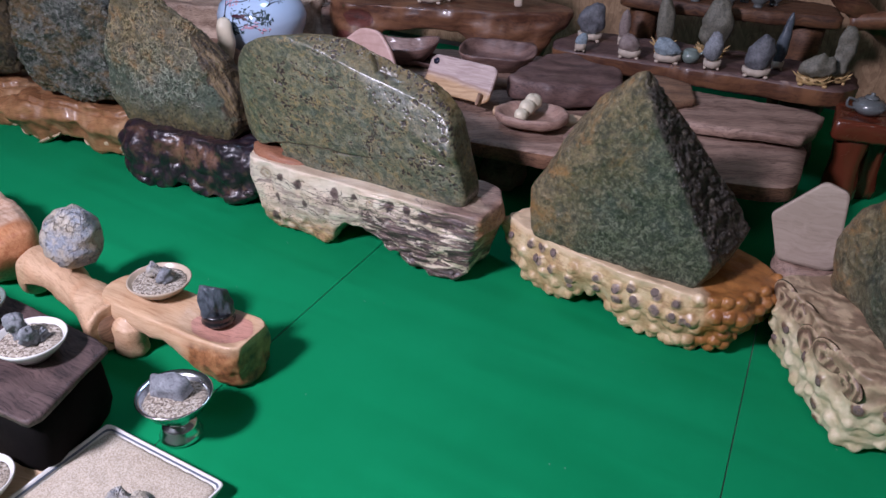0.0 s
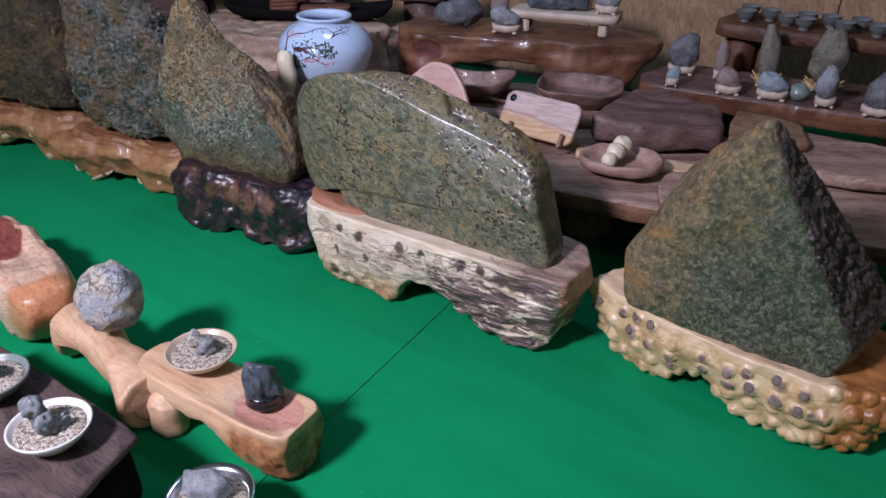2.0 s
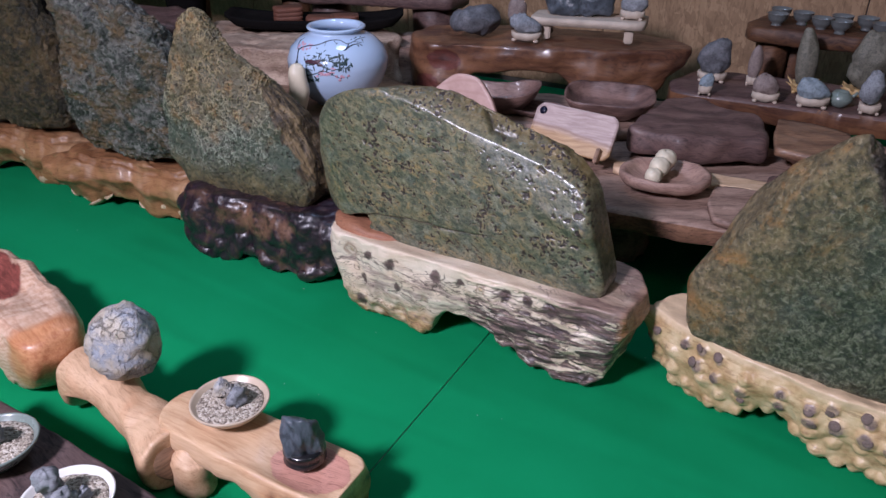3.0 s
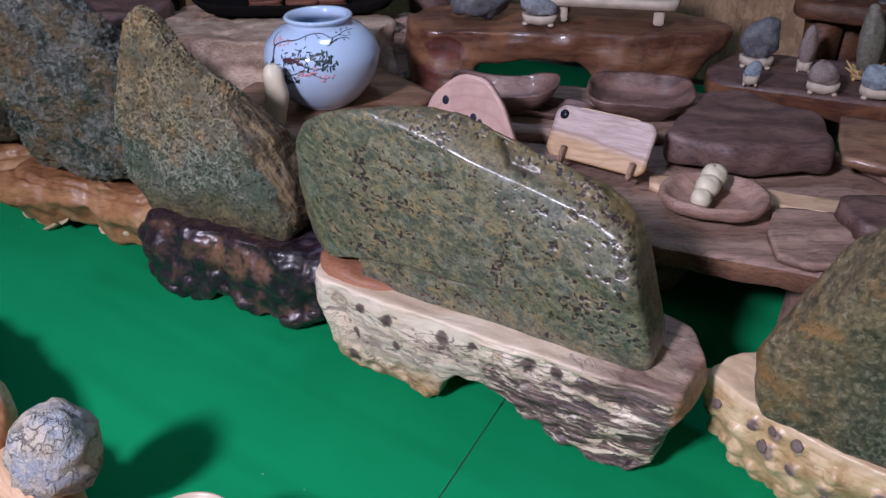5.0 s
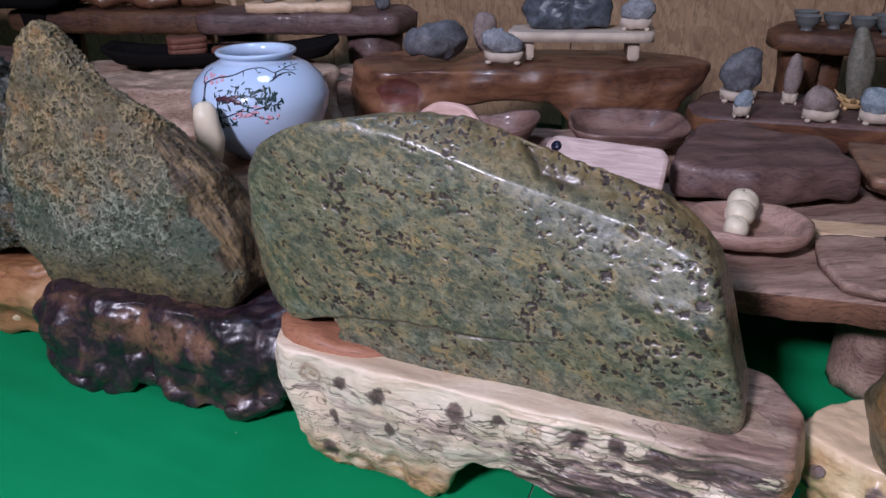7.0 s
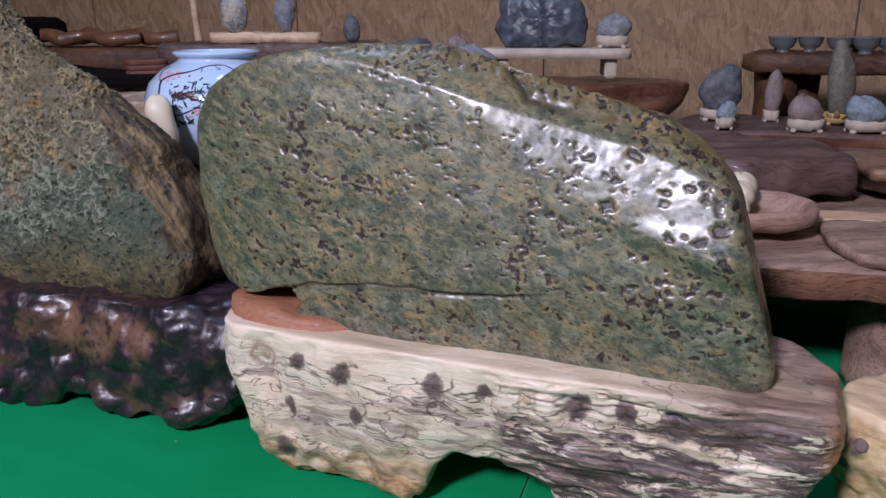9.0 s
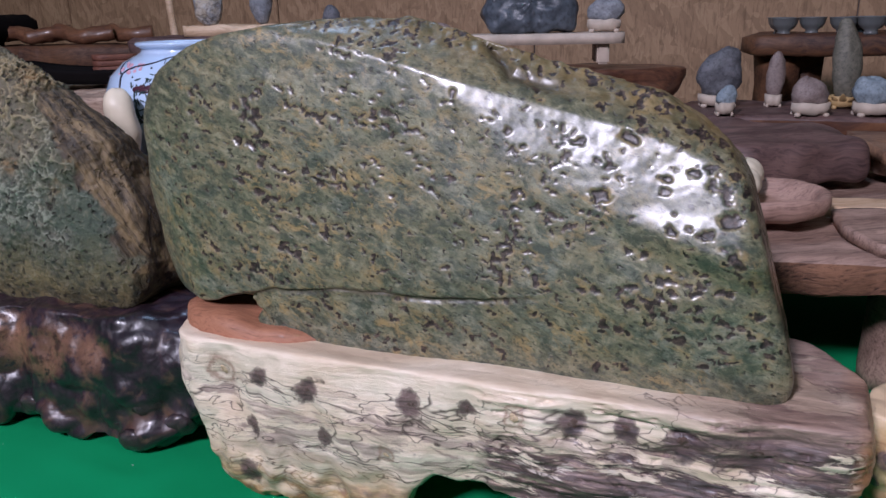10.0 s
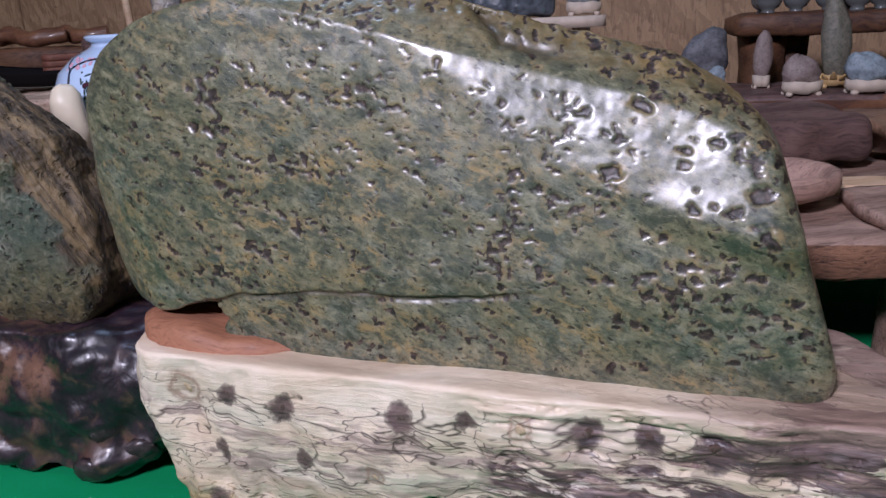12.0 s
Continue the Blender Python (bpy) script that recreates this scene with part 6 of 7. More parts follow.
# ---- the low table and the shelves behind ----
def live_table(name, label, plan, z, thick, mat, legs, m=None, seed=0.0, legmat=None, edge=None):
    tab = thing(name, label, "table", m or pose(0, 0, 0))
    me = board_mesh("tabletop", plan, thick, mat, 0.012, 220, 2, (rough(0.12, 0.007, 3, seed), rough(0.03, 0.003, 3, seed + 1)), 40)
    part("tabletop", me, tab, "", pose(0, 0, z - thick))
    if edge:
        part("live_edge", patch_of("live_edge", me, (0, 2.5, 0), (9, 9, 9), edge, 0.0015, 0, -0.9, 0.55), tab, "split red-brown live edge", pose(0, 0, z - thick))
    for i, (x, y, rx, ry) in enumerate(legs):
        h = z - thick + 0.01
        leg = make_mesh("leg", *shell((rx, ry), [(0, 0), (0.95, 0), (1, 0.01), (0.8, h * 0.5), (1.0, h), (0, h)], 40, 20), legmat or mat)
        part("leg", relief(leg, rough(0.07, 0.014, 3, seed + i)), tab, "", pose(x, y, 0))
    return tab


def build_low_table():
    plan = [(-0.95, 3.0), (-0.6, 2.93), (-0.1, 2.72), (0.14, 2.61), (0.42, 2.52), (0.55, 2.475), (0.85, 2.42), (1.12, 2.33), (1.2, 2.38), (1.36, 2.72), (1.3, 2.95), (0.7, 3.25), (-0.2, 3.5), (-0.8, 3.5)]
    live_table("live_edge_table", "long low brown live-edge slab table, crowded with wooden ware", plan, 0.30, 0.065, M_PLANK,
               ((0.95, 2.62, 0.13, 0.10), (0.25, 2.95, 0.10, 0.12), (-0.55, 3.2, 0.12, 0.12), (0.60, 2.66, 0.07, 0.08)), seed=3.0, edge=M_EDGE)
    thing("board", "pale rough wooden board lying on the low table", "board", pose(0, 0, 0.3), "", "",
          board_mesh("board", [(0.19, 2.96), (0.50, 2.87), (0.80, 2.77), (0.77, 2.69), (0.45, 2.80), (0.18, 2.88)], 0.022, M_PALE, 0.004, 140, 1, (rough(0.06, 0.003, 2),)))
    # thick dark slab
    me = board_mesh("slab", [(0.235, 3.03), (0.30, 3.16), (0.42, 3.37), (0.52, 3.42), (0.62, 3.30), (0.73, 3.19), (0.715, 3.04), (0.69, 2.96), (0.55, 2.945), (0.40, 2.925)], 0.095, M_WALNUT, 0.016, 180, 2, (rough(0.14, 0.012, 2, 8.0),), 40)
    me = fine(me, 0.006, 22)
    push(me, field(points_of(me), 0.10, 2, 4.0) * 0.007)
    thing("wood_slab", "thick dark walnut slab with rounded live edges, on the table", "slab", pose(0, 0, 0.322), "", "", me)
    # long plank over the right half
    me = board_mesh("plank", [(0.80, 3.20), (1.20, 3.03), (1.42, 2.93), (1.46, 2.87), (1.38, 2.74), (1.30, 2.65), (1.05, 2.70), (0.88, 2.76), (0.76, 3.05)], 0.045, M_PLANK, 0.006, 200, 1, (rough(0.1, 0.005, 3, 18.0),), 40)
    thing("plank", "long weathered brown plank with a ragged end", "plank", pose(0, 0, 0.318), "", "", me)
    me = board_mesh("board", [(0.70, 2.93), (0.74, 3.08), (0.80, 3.24), (0.92, 3.2), (1.0, 3.1), (0.97, 2.9), (0.85, 2.84)], 0.026, M_BROWN, 0.004, 120, 1, (rough(0.08, 0.005, 3, 20.0),))
    thing("board", "figured brown board with a broken edge", "board", pose(0, 0, 0.365), "", "", me)
    me = board_mesh("board", [(0.49, 2.775), (0.57, 2.765), (0.65, 2.745), (0.66, 2.62), (0.60, 2.50), (0.50, 2.49), (0.43, 2.53), (0.44, 2.65)], 0.02, M_PLANK, 0.004, 100, 1, (rough(0.05, 0.003, 3, 22.0),))
    thing("board", "small grey-brown leaf-shaped board", "board", pose(0, 0, 0.302), "", "", me)
    me = board_mesh("block", [(0.62, 2.74), (0.70, 2.76), (0.86, 2.70), (0.88, 2.58), (0.72, 2.54), (0.63, 2.60)], 0.05, M_WALNUT, 0.018, 100, 2, (rough(0.05, 0.006, 3, 25.0),))
    thing("wood_block", "dark pointed wooden block on the low table", "block", pose(0, 0, 0.322), "", "", me)
    # shelf plank that carries the bowls
    me = board_mesh("plank", [(-0.46, 3.30), (-0.40, 3.62), (0.10, 3.58), (0.52, 3.52), (0.50, 3.40), (0.30, 3.18), (0.0, 3.17), (-0.3, 3.22)], 0.05, M_PLANK, 0.008, 140, 1, (rough(0.08, 0.005, 3, 28.0),))
    thing("plank", "brown plank under the wooden bowls", "plank", pose(0, 0, 0.30), "", "", me)


def wooden_bowl(x, y, z, rx, ry, h, label, mat, turn, dip=0.0):
    prof = [(0, 0), (0.5, 0), (0.62, h * 0.15), (0.86, h * 0.55), (1.0, h * 0.95), (0.985, h), (0.94, h * 0.98), (0.88, h * 0.72), (0.70, h * 0.34), (0.4, h * 0.2), (0, h * 0.17)]
    lift = lambda p: np.stack([p[:, 0], p[:, 1], p[:, 2] + dip * (p[:, 0] / rx) ** 2 * p[:, 2] / h], 1)
    box = [(-rx, -ry * 0.6), (-rx * 0.75, -ry), (rx * 0.7, -ry), (rx, -ry * 0.5), (rx, ry * 0.5), (rx * 0.75, ry), (-rx * 0.7, ry), (-rx, ry * 0.6)]
    me = make_mesh("bowl", *shell(box, prof, 90, 44, 8, lift), mat)
    relief(me, rough(0.08, 0.005, 3, x))
    thing("wooden_bowl", label, "bowl", pose(x, y, z, 0, 0, turn), "wooden bowls", "", me)


def build_ware():
    wooden_bowl(0.215, 3.34, 0.352, 0.168, 0.15, 0.082, "oval dark brown hollowed wooden bowl", M_BOWLWOOD, -8)
    wooden_bowl(-0.215, 3.34, 0.352, 0.178, 0.10, 0.085, "long brown wooden trough with upturned ends", M_BOWLWOOD, -4, 0.03)
    wooden_bowl(-0.06, 3.30, 0.352, 0.13, 0.07, 0.035, "shallow dark wooden dish beside the boards", M_WALNUT, -20)
    # cutting board on an easel
    m = Matrix.Translation((0.04, 2.96, 0.335)) @ pose(0, 0, 0, 0, 0, -31) @ pose(0, 0, 0, 58, 0, 0)
    cb = thing("cutting_board", "pale pink-brown cutting board with a hole, leaning on a rack", "cutting board", m)
    w, d = 0.157, 0.155
    sq = [(-w, 0.02), (-w + 0.02, 0), (w - 0.02, 0), (w, 0.02), (w, d - 0.02), (w - 0.02, d), (-w + 0.02, d), (-w, d - 0.02)]
    panel = part("board", board_mesh("board", sq, 0.014, M_PINKBOARD, 0.003, 160, 1), cb)
    # No hole is cut; a dark disc paints the shade inside it.
    part("hole", make_mesh("hole", *shell(0.013, [(0, 0), (1, 0), (1.05, 0.0008), (0, 0.0006)], 24), M_INK), panel, "dark round disc painting the hanging hole's shade", pose(-0.125, 0.125, 0.0142))
    for x in (-0.09, 0.12):
        box_part("peg", (0.013, 0.05, 0.03), M_BROWN, pose(x, 0.012, 0.026), cb, 0.003, "brown rack peg")
    me = board_mesh("cutting_board", [(-0.14, 0), (0.10, 0), (0.11, 0.06), (0.09, 0.125), (-0.12, 0.125), (-0.14, 0.06)], 0.014, M_PALE, 0.003, 100, 3)
    thing("cutting_board", "pale wooden board standing behind the cutting board", "cutting board", Matrix.Translation((0.08, 3.03, 0.335)) @ pose(0, 0, 0, 62, 0, -30), "", "", me)
    # fan-shaped board
    m = Matrix.Translation((-0.325, 3.0, 0.325)) @ pose(0, 0, 0, 76, 0, -24) @ Matrix.Diagonal((1.22, 1.14, 1, 1))
    fan = thing("fan_board", "pink ringed fan-shaped board with small dark knots", "board", m)
    fp = [(-0.13, 0.05), (-0.10, 0.16), (-0.03, 0.225), (0.04, 0.22), (0.09, 0.16), (0.14, 0.05), (0.155, 0.0), (-0.12, 0.0)]
    g = Graph("ringed_pink_wood")
    rings = g.waves(9, 2.5, 3, g.node("ShaderNodeMapping", Vector=g.co, Location=(-0.02, -0.085, 0), Scale=(0.85, 1.1, 0.1)).outputs[0], True, 2.0, "Z")
    warm = g.mix(g.ramp(g.noise(14, 5, 0.65), [(0.35, 0), (0.65, 1)]), (0.43, 0.265, 0.225), (0.55, 0.365, 0.32))
    mat = g.done(g.mix(g.ramp(rings, [(0.0, 0.35), (0.25, 0)]), warm, (0.36, 0.20, 0.165)), 0.45, g.bump(g.noise(40, 4), 0.1, 0.002))
    blade = part("body", board_mesh("body", fp, 0.02, mat, 0.004, 120, 14), fan)
    for x, y, s in ((-0.06, 0.15, 0.008), (0.0, 0.112, 0.007), (0.016, 0.118, 0.008), (0.034, 0.110, 0.006), (0.06, 0.085, 0.007), (0.085, 0.062, 0.008)):
        part("knot", dome_mesh("knot", M_INK, 0.1), blade, "small dark knot hole", pose(x, y, 0.02) @ Matrix.Diagonal((s, s * 1.3, 0.004, 1)))
    # round tray with a peanut-shaped carving
    prof = [(0, 0), (0.75, 0), (0.92, 0.010), (1.0, 0.030), (0.985, 0.042), (0.93, 0.046), (0.86, 0.044), (0.74, 0.026), (0.6, 0.016), (0.3, 0.013), (0, 0.013)]
    me = make_mesh("tray", *shell([(-0.14, -0.03), (-0.10, 0.08), (0, 0.115), (0.11, 0.09), (0.155, 0.0), (0.12, -0.09), (0, -0.115), (-0.1, -0.09)], prof, 90, 36, 8), M_TRAY)
    thing("wooden_tray", "round brown hollowed wooden tray", "tray", pose(0.325, 2.772, 0.322, 0, 0, -14), "", "", relief(me, rough(0.06, 0.004, 2)))
    carve = thing("carving", "ivory peanut-shaped carving lying in the round tray", "carving", pose(0.315, 2.77, 0.352, 0, 0, 62))
    for x, z, r in ((-0.055, -0.002, 0.030), (-0.005, 0.006, 0.036), (0.045, 0.012, 0.038)):
        part("lobe", pebble("lobe", r * 2, r * 1.7, r * 1.6, M_IVORY, x + 4, lump=0.05), carve, "", pose(x, 0, z - 0.008))


def build_vase():
    slab = board_mesh("slab", [(-1.20, 3.25), (-1.15, 3.60), (-0.72, 3.80), (-0.44, 3.52), (-0.48, 3.42), (-0.72, 3.05), (-0.9, 3.02)], 0.032, M_BROWN, 0.01, 120, 2, (rough(0.08, 0.006, 3),))
    thing("wood_slab", "brown wooden slab under the painted vase", "slab", pose(0, 0, 0.302) @ pose(0, 0, 0.012), "", "", slab)
    under = board_mesh("slab", [(-1.0, 3.1), (-0.95, 3.4), (-0.7, 3.5), (-0.5, 3.38), (-0.7, 3.02)], 0.016, M_WALNUT, 0.003, 80, 2)
    thing("wood_slab", "thin dark board under the vase slab", "slab", pose(0, 0, 0.30), "", "", under)
    m = pose(-0.825, 3.42, 0.347, 0, 0, 14) @ Matrix.Diagonal((1.13, 1.13, 1.06, 1))
    vase = thing("vase", "round white porcelain vase painted with plum blossom branches", "vase", m)
    prof = [(0, 0), (0.082, 0), (0.088, 0.006), (0.118, 0.032), (0.152, 0.08), (0.170, 0.13), (0.171, 0.165), (0.155, 0.205), (0.125, 0.235), (0.098, 0.249), (0.088, 0.256), (0.087, 0.262), (0.097, 0.268), (0.099, 0.274), (0.094, 0.278), (0.084, 0.276), (0.078, 0.262), (0.08, 0.25), (0.12, 0.22), (0.15, 0.16), (0.10, 0.05), (0, 0.03)]
    xs = np.array(prof[:12])
    fine = []
    for i in range(len(prof) - 1):
        fine += [prof[i], tuple((np.array(prof[i]) + np.array(prof[i + 1])) / 2)]
    part("body", make_mesh("body", *shell(1.0, fine + [prof[-1]], 96), M_PORCELAIN), vase)

    def on(az, z, lift=0.0012):
        r = float(np.interp(z, xs[:, 1], xs[:, 0])) + lift
        a = radians(az)
        return (r * math.sin(a), -r * math.cos(a), z)

    def brush(name, stops, w, mat, label=""):
        path = bend([on(a, z) for a, z in stops], 5)
        path = [Vector(on(math.degrees(math.atan2(p.x, -p.y)), p.z)) for p in path]
        n = len(path)
        part(name, tube(name, path, [w * 0.68 * (1 - 0.6 * i / n) for i in range(n)], mat, 6), vase, label)

    brush("branch", [(-60, 0.134), (-55, 0.175), (-56, 0.202), (-58, 0.216), (-48, 0.228), (-36, 0.233), (-27, 0.238), (-20, 0.244), (-9, 0.248), (5, 0.247), (14, 0.238), (23, 0.24), (40, 0.245), (58, 0.244)], 0.0034, M_INK, "dark painted plum branch")
    for stops, w in (([(-58, 0.211), (-68, 0.223), (-72, 0.236), (-72, 0.243)], 0.0022), ([(9, 0.222), (16, 0.23), (22, 0.234), (33, 0.234), (37, 0.227)], 0.0028), ([(16, 0.237), (12, 0.226), (7, 0.221)], 0.0030),
                     ([(-51, 0.157), (-42, 0.138), (-32, 0.143), (-20, 0.157), (-13, 0.156), (-6, 0.143), (2, 0.133)], 0.0026), ([(-9, 0.161), (-2, 0.166), (6, 0.169), (11, 0.156)], 0.0022),
                     ([(-20, 0.243), (-19, 0.234)], 0.0018), ([(28, 0.241), (36, 0.237), (44, 0.236)], 0.0018), ([(-6, 0.247), (-2, 0.238)], 0.0016), ([(34, 0.243), (33, 0.249)], 0.0016), ([(-64, 0.13), (-58, 0.15), (-56, 0.17)], 0.0040)):
        brush("branch", stops, w, M_INK)
    rnd = random.Random(12)
    leaf = make_mesh("leaf", *shell((1.0, 0.24), [(0, 0), (1.0, 0), (0.9, 0.10), (0, 0.16)], 10), M_LEAF)
    petal = make_mesh("blossom", *shell((1.0, 1.0), [(0, 0), (1.0, 0), (0.8, 0.2), (0, 0.3)], 10), M_PINK)
    rock = make_mesh("painted_rock", *shell((1.0, 0.6), [(0, 0), (1.0, 0), (0.8, 0.1), (0, 0.15)], 14), M_MAROON)
    bud = make_mesh("bud", *shell((1.0, 1.0), [(0, 0), (1.0, 0), (0.8, 0.2), (0, 0.3)], 8), M_INK)

    def lay(name, me, az, z, s, spin, label=""):
        p = Vector(on(az, z, 0.0004))
        nrm = Vector((p.x, p.y, (p.z - 0.15) * 1.1)).normalized()
        part(name, me, vase, label, facing(p, nrm, (s, s, min(s, 0.006))) @ pose(0, 0, 0, 0, 0, spin))

    for az, z, n, sa, sz, size in ((-54, 0.152, 14, 4, 0.012, 0.012), (-38, 0.128, 16, 7, 0.007, 0.013), (-22, 0.200, 16, 8, 0.008, 0.010), (-4, 0.192, 14, 6, 0.010, 0.014), (5, 0.176, 8, 4, 0.006, 0.015), (-14, 0.168, 16, 10, 0.010, 0.011), (-40, 0.165, 10, 6, 0.010, 0.009)):
        for _ in range(int(n * 1.6)):
            lay("leaf", leaf, rnd.gauss(az, sa * 1.15), rnd.gauss(z, sz * 1.1), size * rnd.uniform(0.45, 0.95), rnd.gauss(60, 50))
    for az, z, s in ((-37, 0.183, 0.013), (-32, 0.180, 0.012), (-27, 0.185, 0.013), (-22, 0.178, 0.011), (-34, 0.188, 0.009), (-24, 0.190, 0.009)):
        lay("painted_rock", rock, az, z, s, rnd.uniform(-20, 20))
    for az, z in ((-63, 0.226), (-60, 0.233), (-45, 0.222), (-45, 0.233), (-19, 0.152), (-16, 0.145), (-8, 0.153), (-3, 0.139), (1, 0.135), (-5, 0.168), (-63, 0.216), (-50, 0.218), (-42, 0.226), (-56, 0.228), (-23, 0.146), (-12, 0.149), (4, 0.140), (-27, 0.138)):
        for _ in range(3):
            lay("blossom", petal, az + rnd.gauss(0, 2.0), z + rnd.gauss(0, 0.0035), rnd.uniform(0.0030, 0.0052), 0)
    for az, z in ((-1, 0.240), (20, 0.232), (30, 0.229), (26, 0.246), (45, 0.240), (12, 0.228), (-30, 0.226), (-44, 0.208), (8, 0.134), (-24, 0.212), (-15, 0.208), (38, 0.249), (50, 0.248), (10, 0.161)):
        lay("bud", bud, az, z, rnd.uniform(0.0022, 0.0034), 0)
    me = pebble("carving", 0.07, 0.055, 0.205, M_IVORY, 6.4, lump=0.06)
    thing("carving", "ivory horn-shaped carving beside the vase", "carving", pose(-0.925, 3.19, 0.345, 0, 0, 0), "", "", me)


def build_bench():
    m = pose(0, 3.80, 0, 0, 0, -6)
    bench = thing("log_bench", "glossy red-brown carved log bench with a wide arch", "bench", m)
    plan = [(-0.56, -0.13), (-0.60, -0.02), (-0.52, 0.14), (-0.1, 0.2), (0.4, 0.17), (0.56, 0.02), (0.59, -0.07), (0.46, -0.14), (0.2, -0.19), (-0.1, -0.20), (-0.35, -0.21), (-0.48, -0.2)]
    under = curve_of([(-0.62, 0.0), (-0.40, 0.0), (-0.36, 0.30), (-0.30, 0.40), (-0.1, 0.435), (0.05, 0.42), (0.12, 0.36), (0.16, 0.15), (0.2, 0.0), (0.36, 0.0), (0.44, 0.33), (0.50, 0.42), (0.6, 0.47)])
    me = stand_mesh("body", plan, 0.535, M_BENCH, under, 0.90, 240, 110, (rough(0.2, 0.02, 3, 2.0),), rim=0.03, dish=0.002, bulge=1.0)
    me = fine(me, 0.006, 5)
    push(me, field(points_of(me), (0.22, 0.12, 0.07), 2, 6.0) * 0.010)
    part("body", me, bench)
    dents = ((Vector((-0.42, -0.20, 0.455)), 0.065), (Vector((-0.49, -0.16, 0.34)), 0.065))
    relief(me, lambda p: -sum(0.034 * math.exp(-((p - c).length / r) ** 2) for c, r in dents))
    for c, size in (((-0.42, -0.20, 0.455), (0.075, 0.08, 0.045)), ((-0.49, -0.16, 0.34), (0.06, 0.08, 0.055))):
        part("hollow", patch_of("hollow", me, c, size, M_REDWOOD, 0.0015, 0.12), bench, "dark red hollow in the wood")
    # small pale stand with a black stone
    st = thing("display_stand", "small pale wooden display stand with short legs", "stand", pose(0.15, 3.745, 0.54, 0, 0, -9))
    part("top", board_mesh("top", [(-0.24, -0.08), (0.23, -0.09), (0.245, 0.08), (-0.22, 0.09)], 0.03, M_PALEBASE, 0.006, 100, 2), st, "", pose(0, 0, 0.058))
    for x in (-0.165, 0.165):
        for y in (-0.05, 0.05):
            box_part("leg", (0.035, 0.03, 0.062), M_PALEBASE, pose(x, y, 0.031), st, 0.005)
    me = slab_rock("stone", [(-0.13, 0.0), (-0.15, 0.06), (-0.13, 0.15), (-0.04, 0.17), (0.06, 0.16), (0.12, 0.14), (0.135, 0.05), (0.13, 0.0)], 0.05, 0.05, M_BLACKSTONE, 0.6, 90, 40, None, (rough(0.05, 0.012, 4, 3.0),))
    thing("scholar_stone", "craggy blue-black stone on the pale display stand", "stone", pose(0.115, 3.765, 0.628, 0, 0, -9), "", "", me)
    stone_on_stand(0.315, 3.70, 0.628, 0.10, 0.06, 0.075, M_SLATE, M_PALEBASE, "small blue-grey stone on a pale base", 1.2)
    stone_on_stand(-0.10, 3.70, 0.535, 0.13, 0.09, 0.08, M_SLATE, M_PALEBASE, "blue-grey craggy stone on a scalloped pale base", 3.3, lump=0.16)
    me = pebble("stone", 0.22, 0.13, 0.105, M_DARKSTONE, 8.1, lump=0.12)
    thing("scholar_stone", "flat dark grey stone with a pale vein, on the bench", "stone", pose(-0.315, 3.78, 0.532, 0, 0, 10), "", "", me)
    me = pebble("stone", 0.085, 0.05, 0.13, M_REDSTONE, 9.4, lump=0.05)
    thing("scholar_stone", "upright oval brown pebble on the bench", "stone", pose(-0.14, 3.93, 0.53), "", "", me)


def stone_on_stand(x, y, z, w, d, h, mat, base, label, seed, base_h=0.036, turn=-15, lump=0.10):
    st = thing("scholar_stone", label, "stone", pose(x, y, z, 0, 0, turn), "stones on small bases")
    prof = [(0, 0.006), (0.75, 0.006), (0.85, 0.008), (0.96, base_h * 0.6), (1.0, base_h), (0.90, base_h), (0, base_h * 0.8)]
    part("base", relief(make_mesh("base", *shell((w * 0.52, d * 0.60), prof, 40, 16), base), rough(0.022, 0.004, 3, seed)), st, "carved wooden base")
    if base is M_YELLOWBASE:
        spike = make_mesh("spike", *shell((0.5, 0.22), [(0, 0), (1, 0), (0.85, 0.5), (0.45, 0.85), (0, 1.0)], 10), base)
        for k in range(11):
            a = k * 2 * math.pi / 11 + seed
            part("spike", spike, st, "", facing(Vector((w * 0.36 * math.cos(a), d * 0.42 * math.sin(a), base_h * 0.55)), Vector((math.cos(a), math.sin(a), 0.75 + 0.3 * math.sin(5 * a))), (0.020, 0.020, 0.040 + 0.010 * math.sin(3 * a + seed))))
    foot = make_mesh("foot", *shell((w * 0.09, w * 0.09), [(0, 0), (0.8, 0), (1, 0.005), (0.8, 0.010), (0, 0.010)], 10), base)
    for a in (-0.35, 0.35):
        for b in (-0.3, 0.3):
            part("foot", foot, st, "", pose(w * a, d * b, 0))
    me = pebble("stone", w, d, h, mat, seed, lump=lump)
    lean = 0.22 * math.sin(seed * 7)
    for v in me.vertices:
        k = min(1.0, v.co.z / h)
        v.co.x = v.co.x * (1.06 - 0.30 * k * k) + lean * w * k * k
        v.co.y *= 1.05 - 0.25 * k * k
    relief(me, rough(h * 0.10, h * 0.012, 3, seed + 9))
    part("stone", me, st, "", pose(0, 0, base_h * 0.6))
    return st


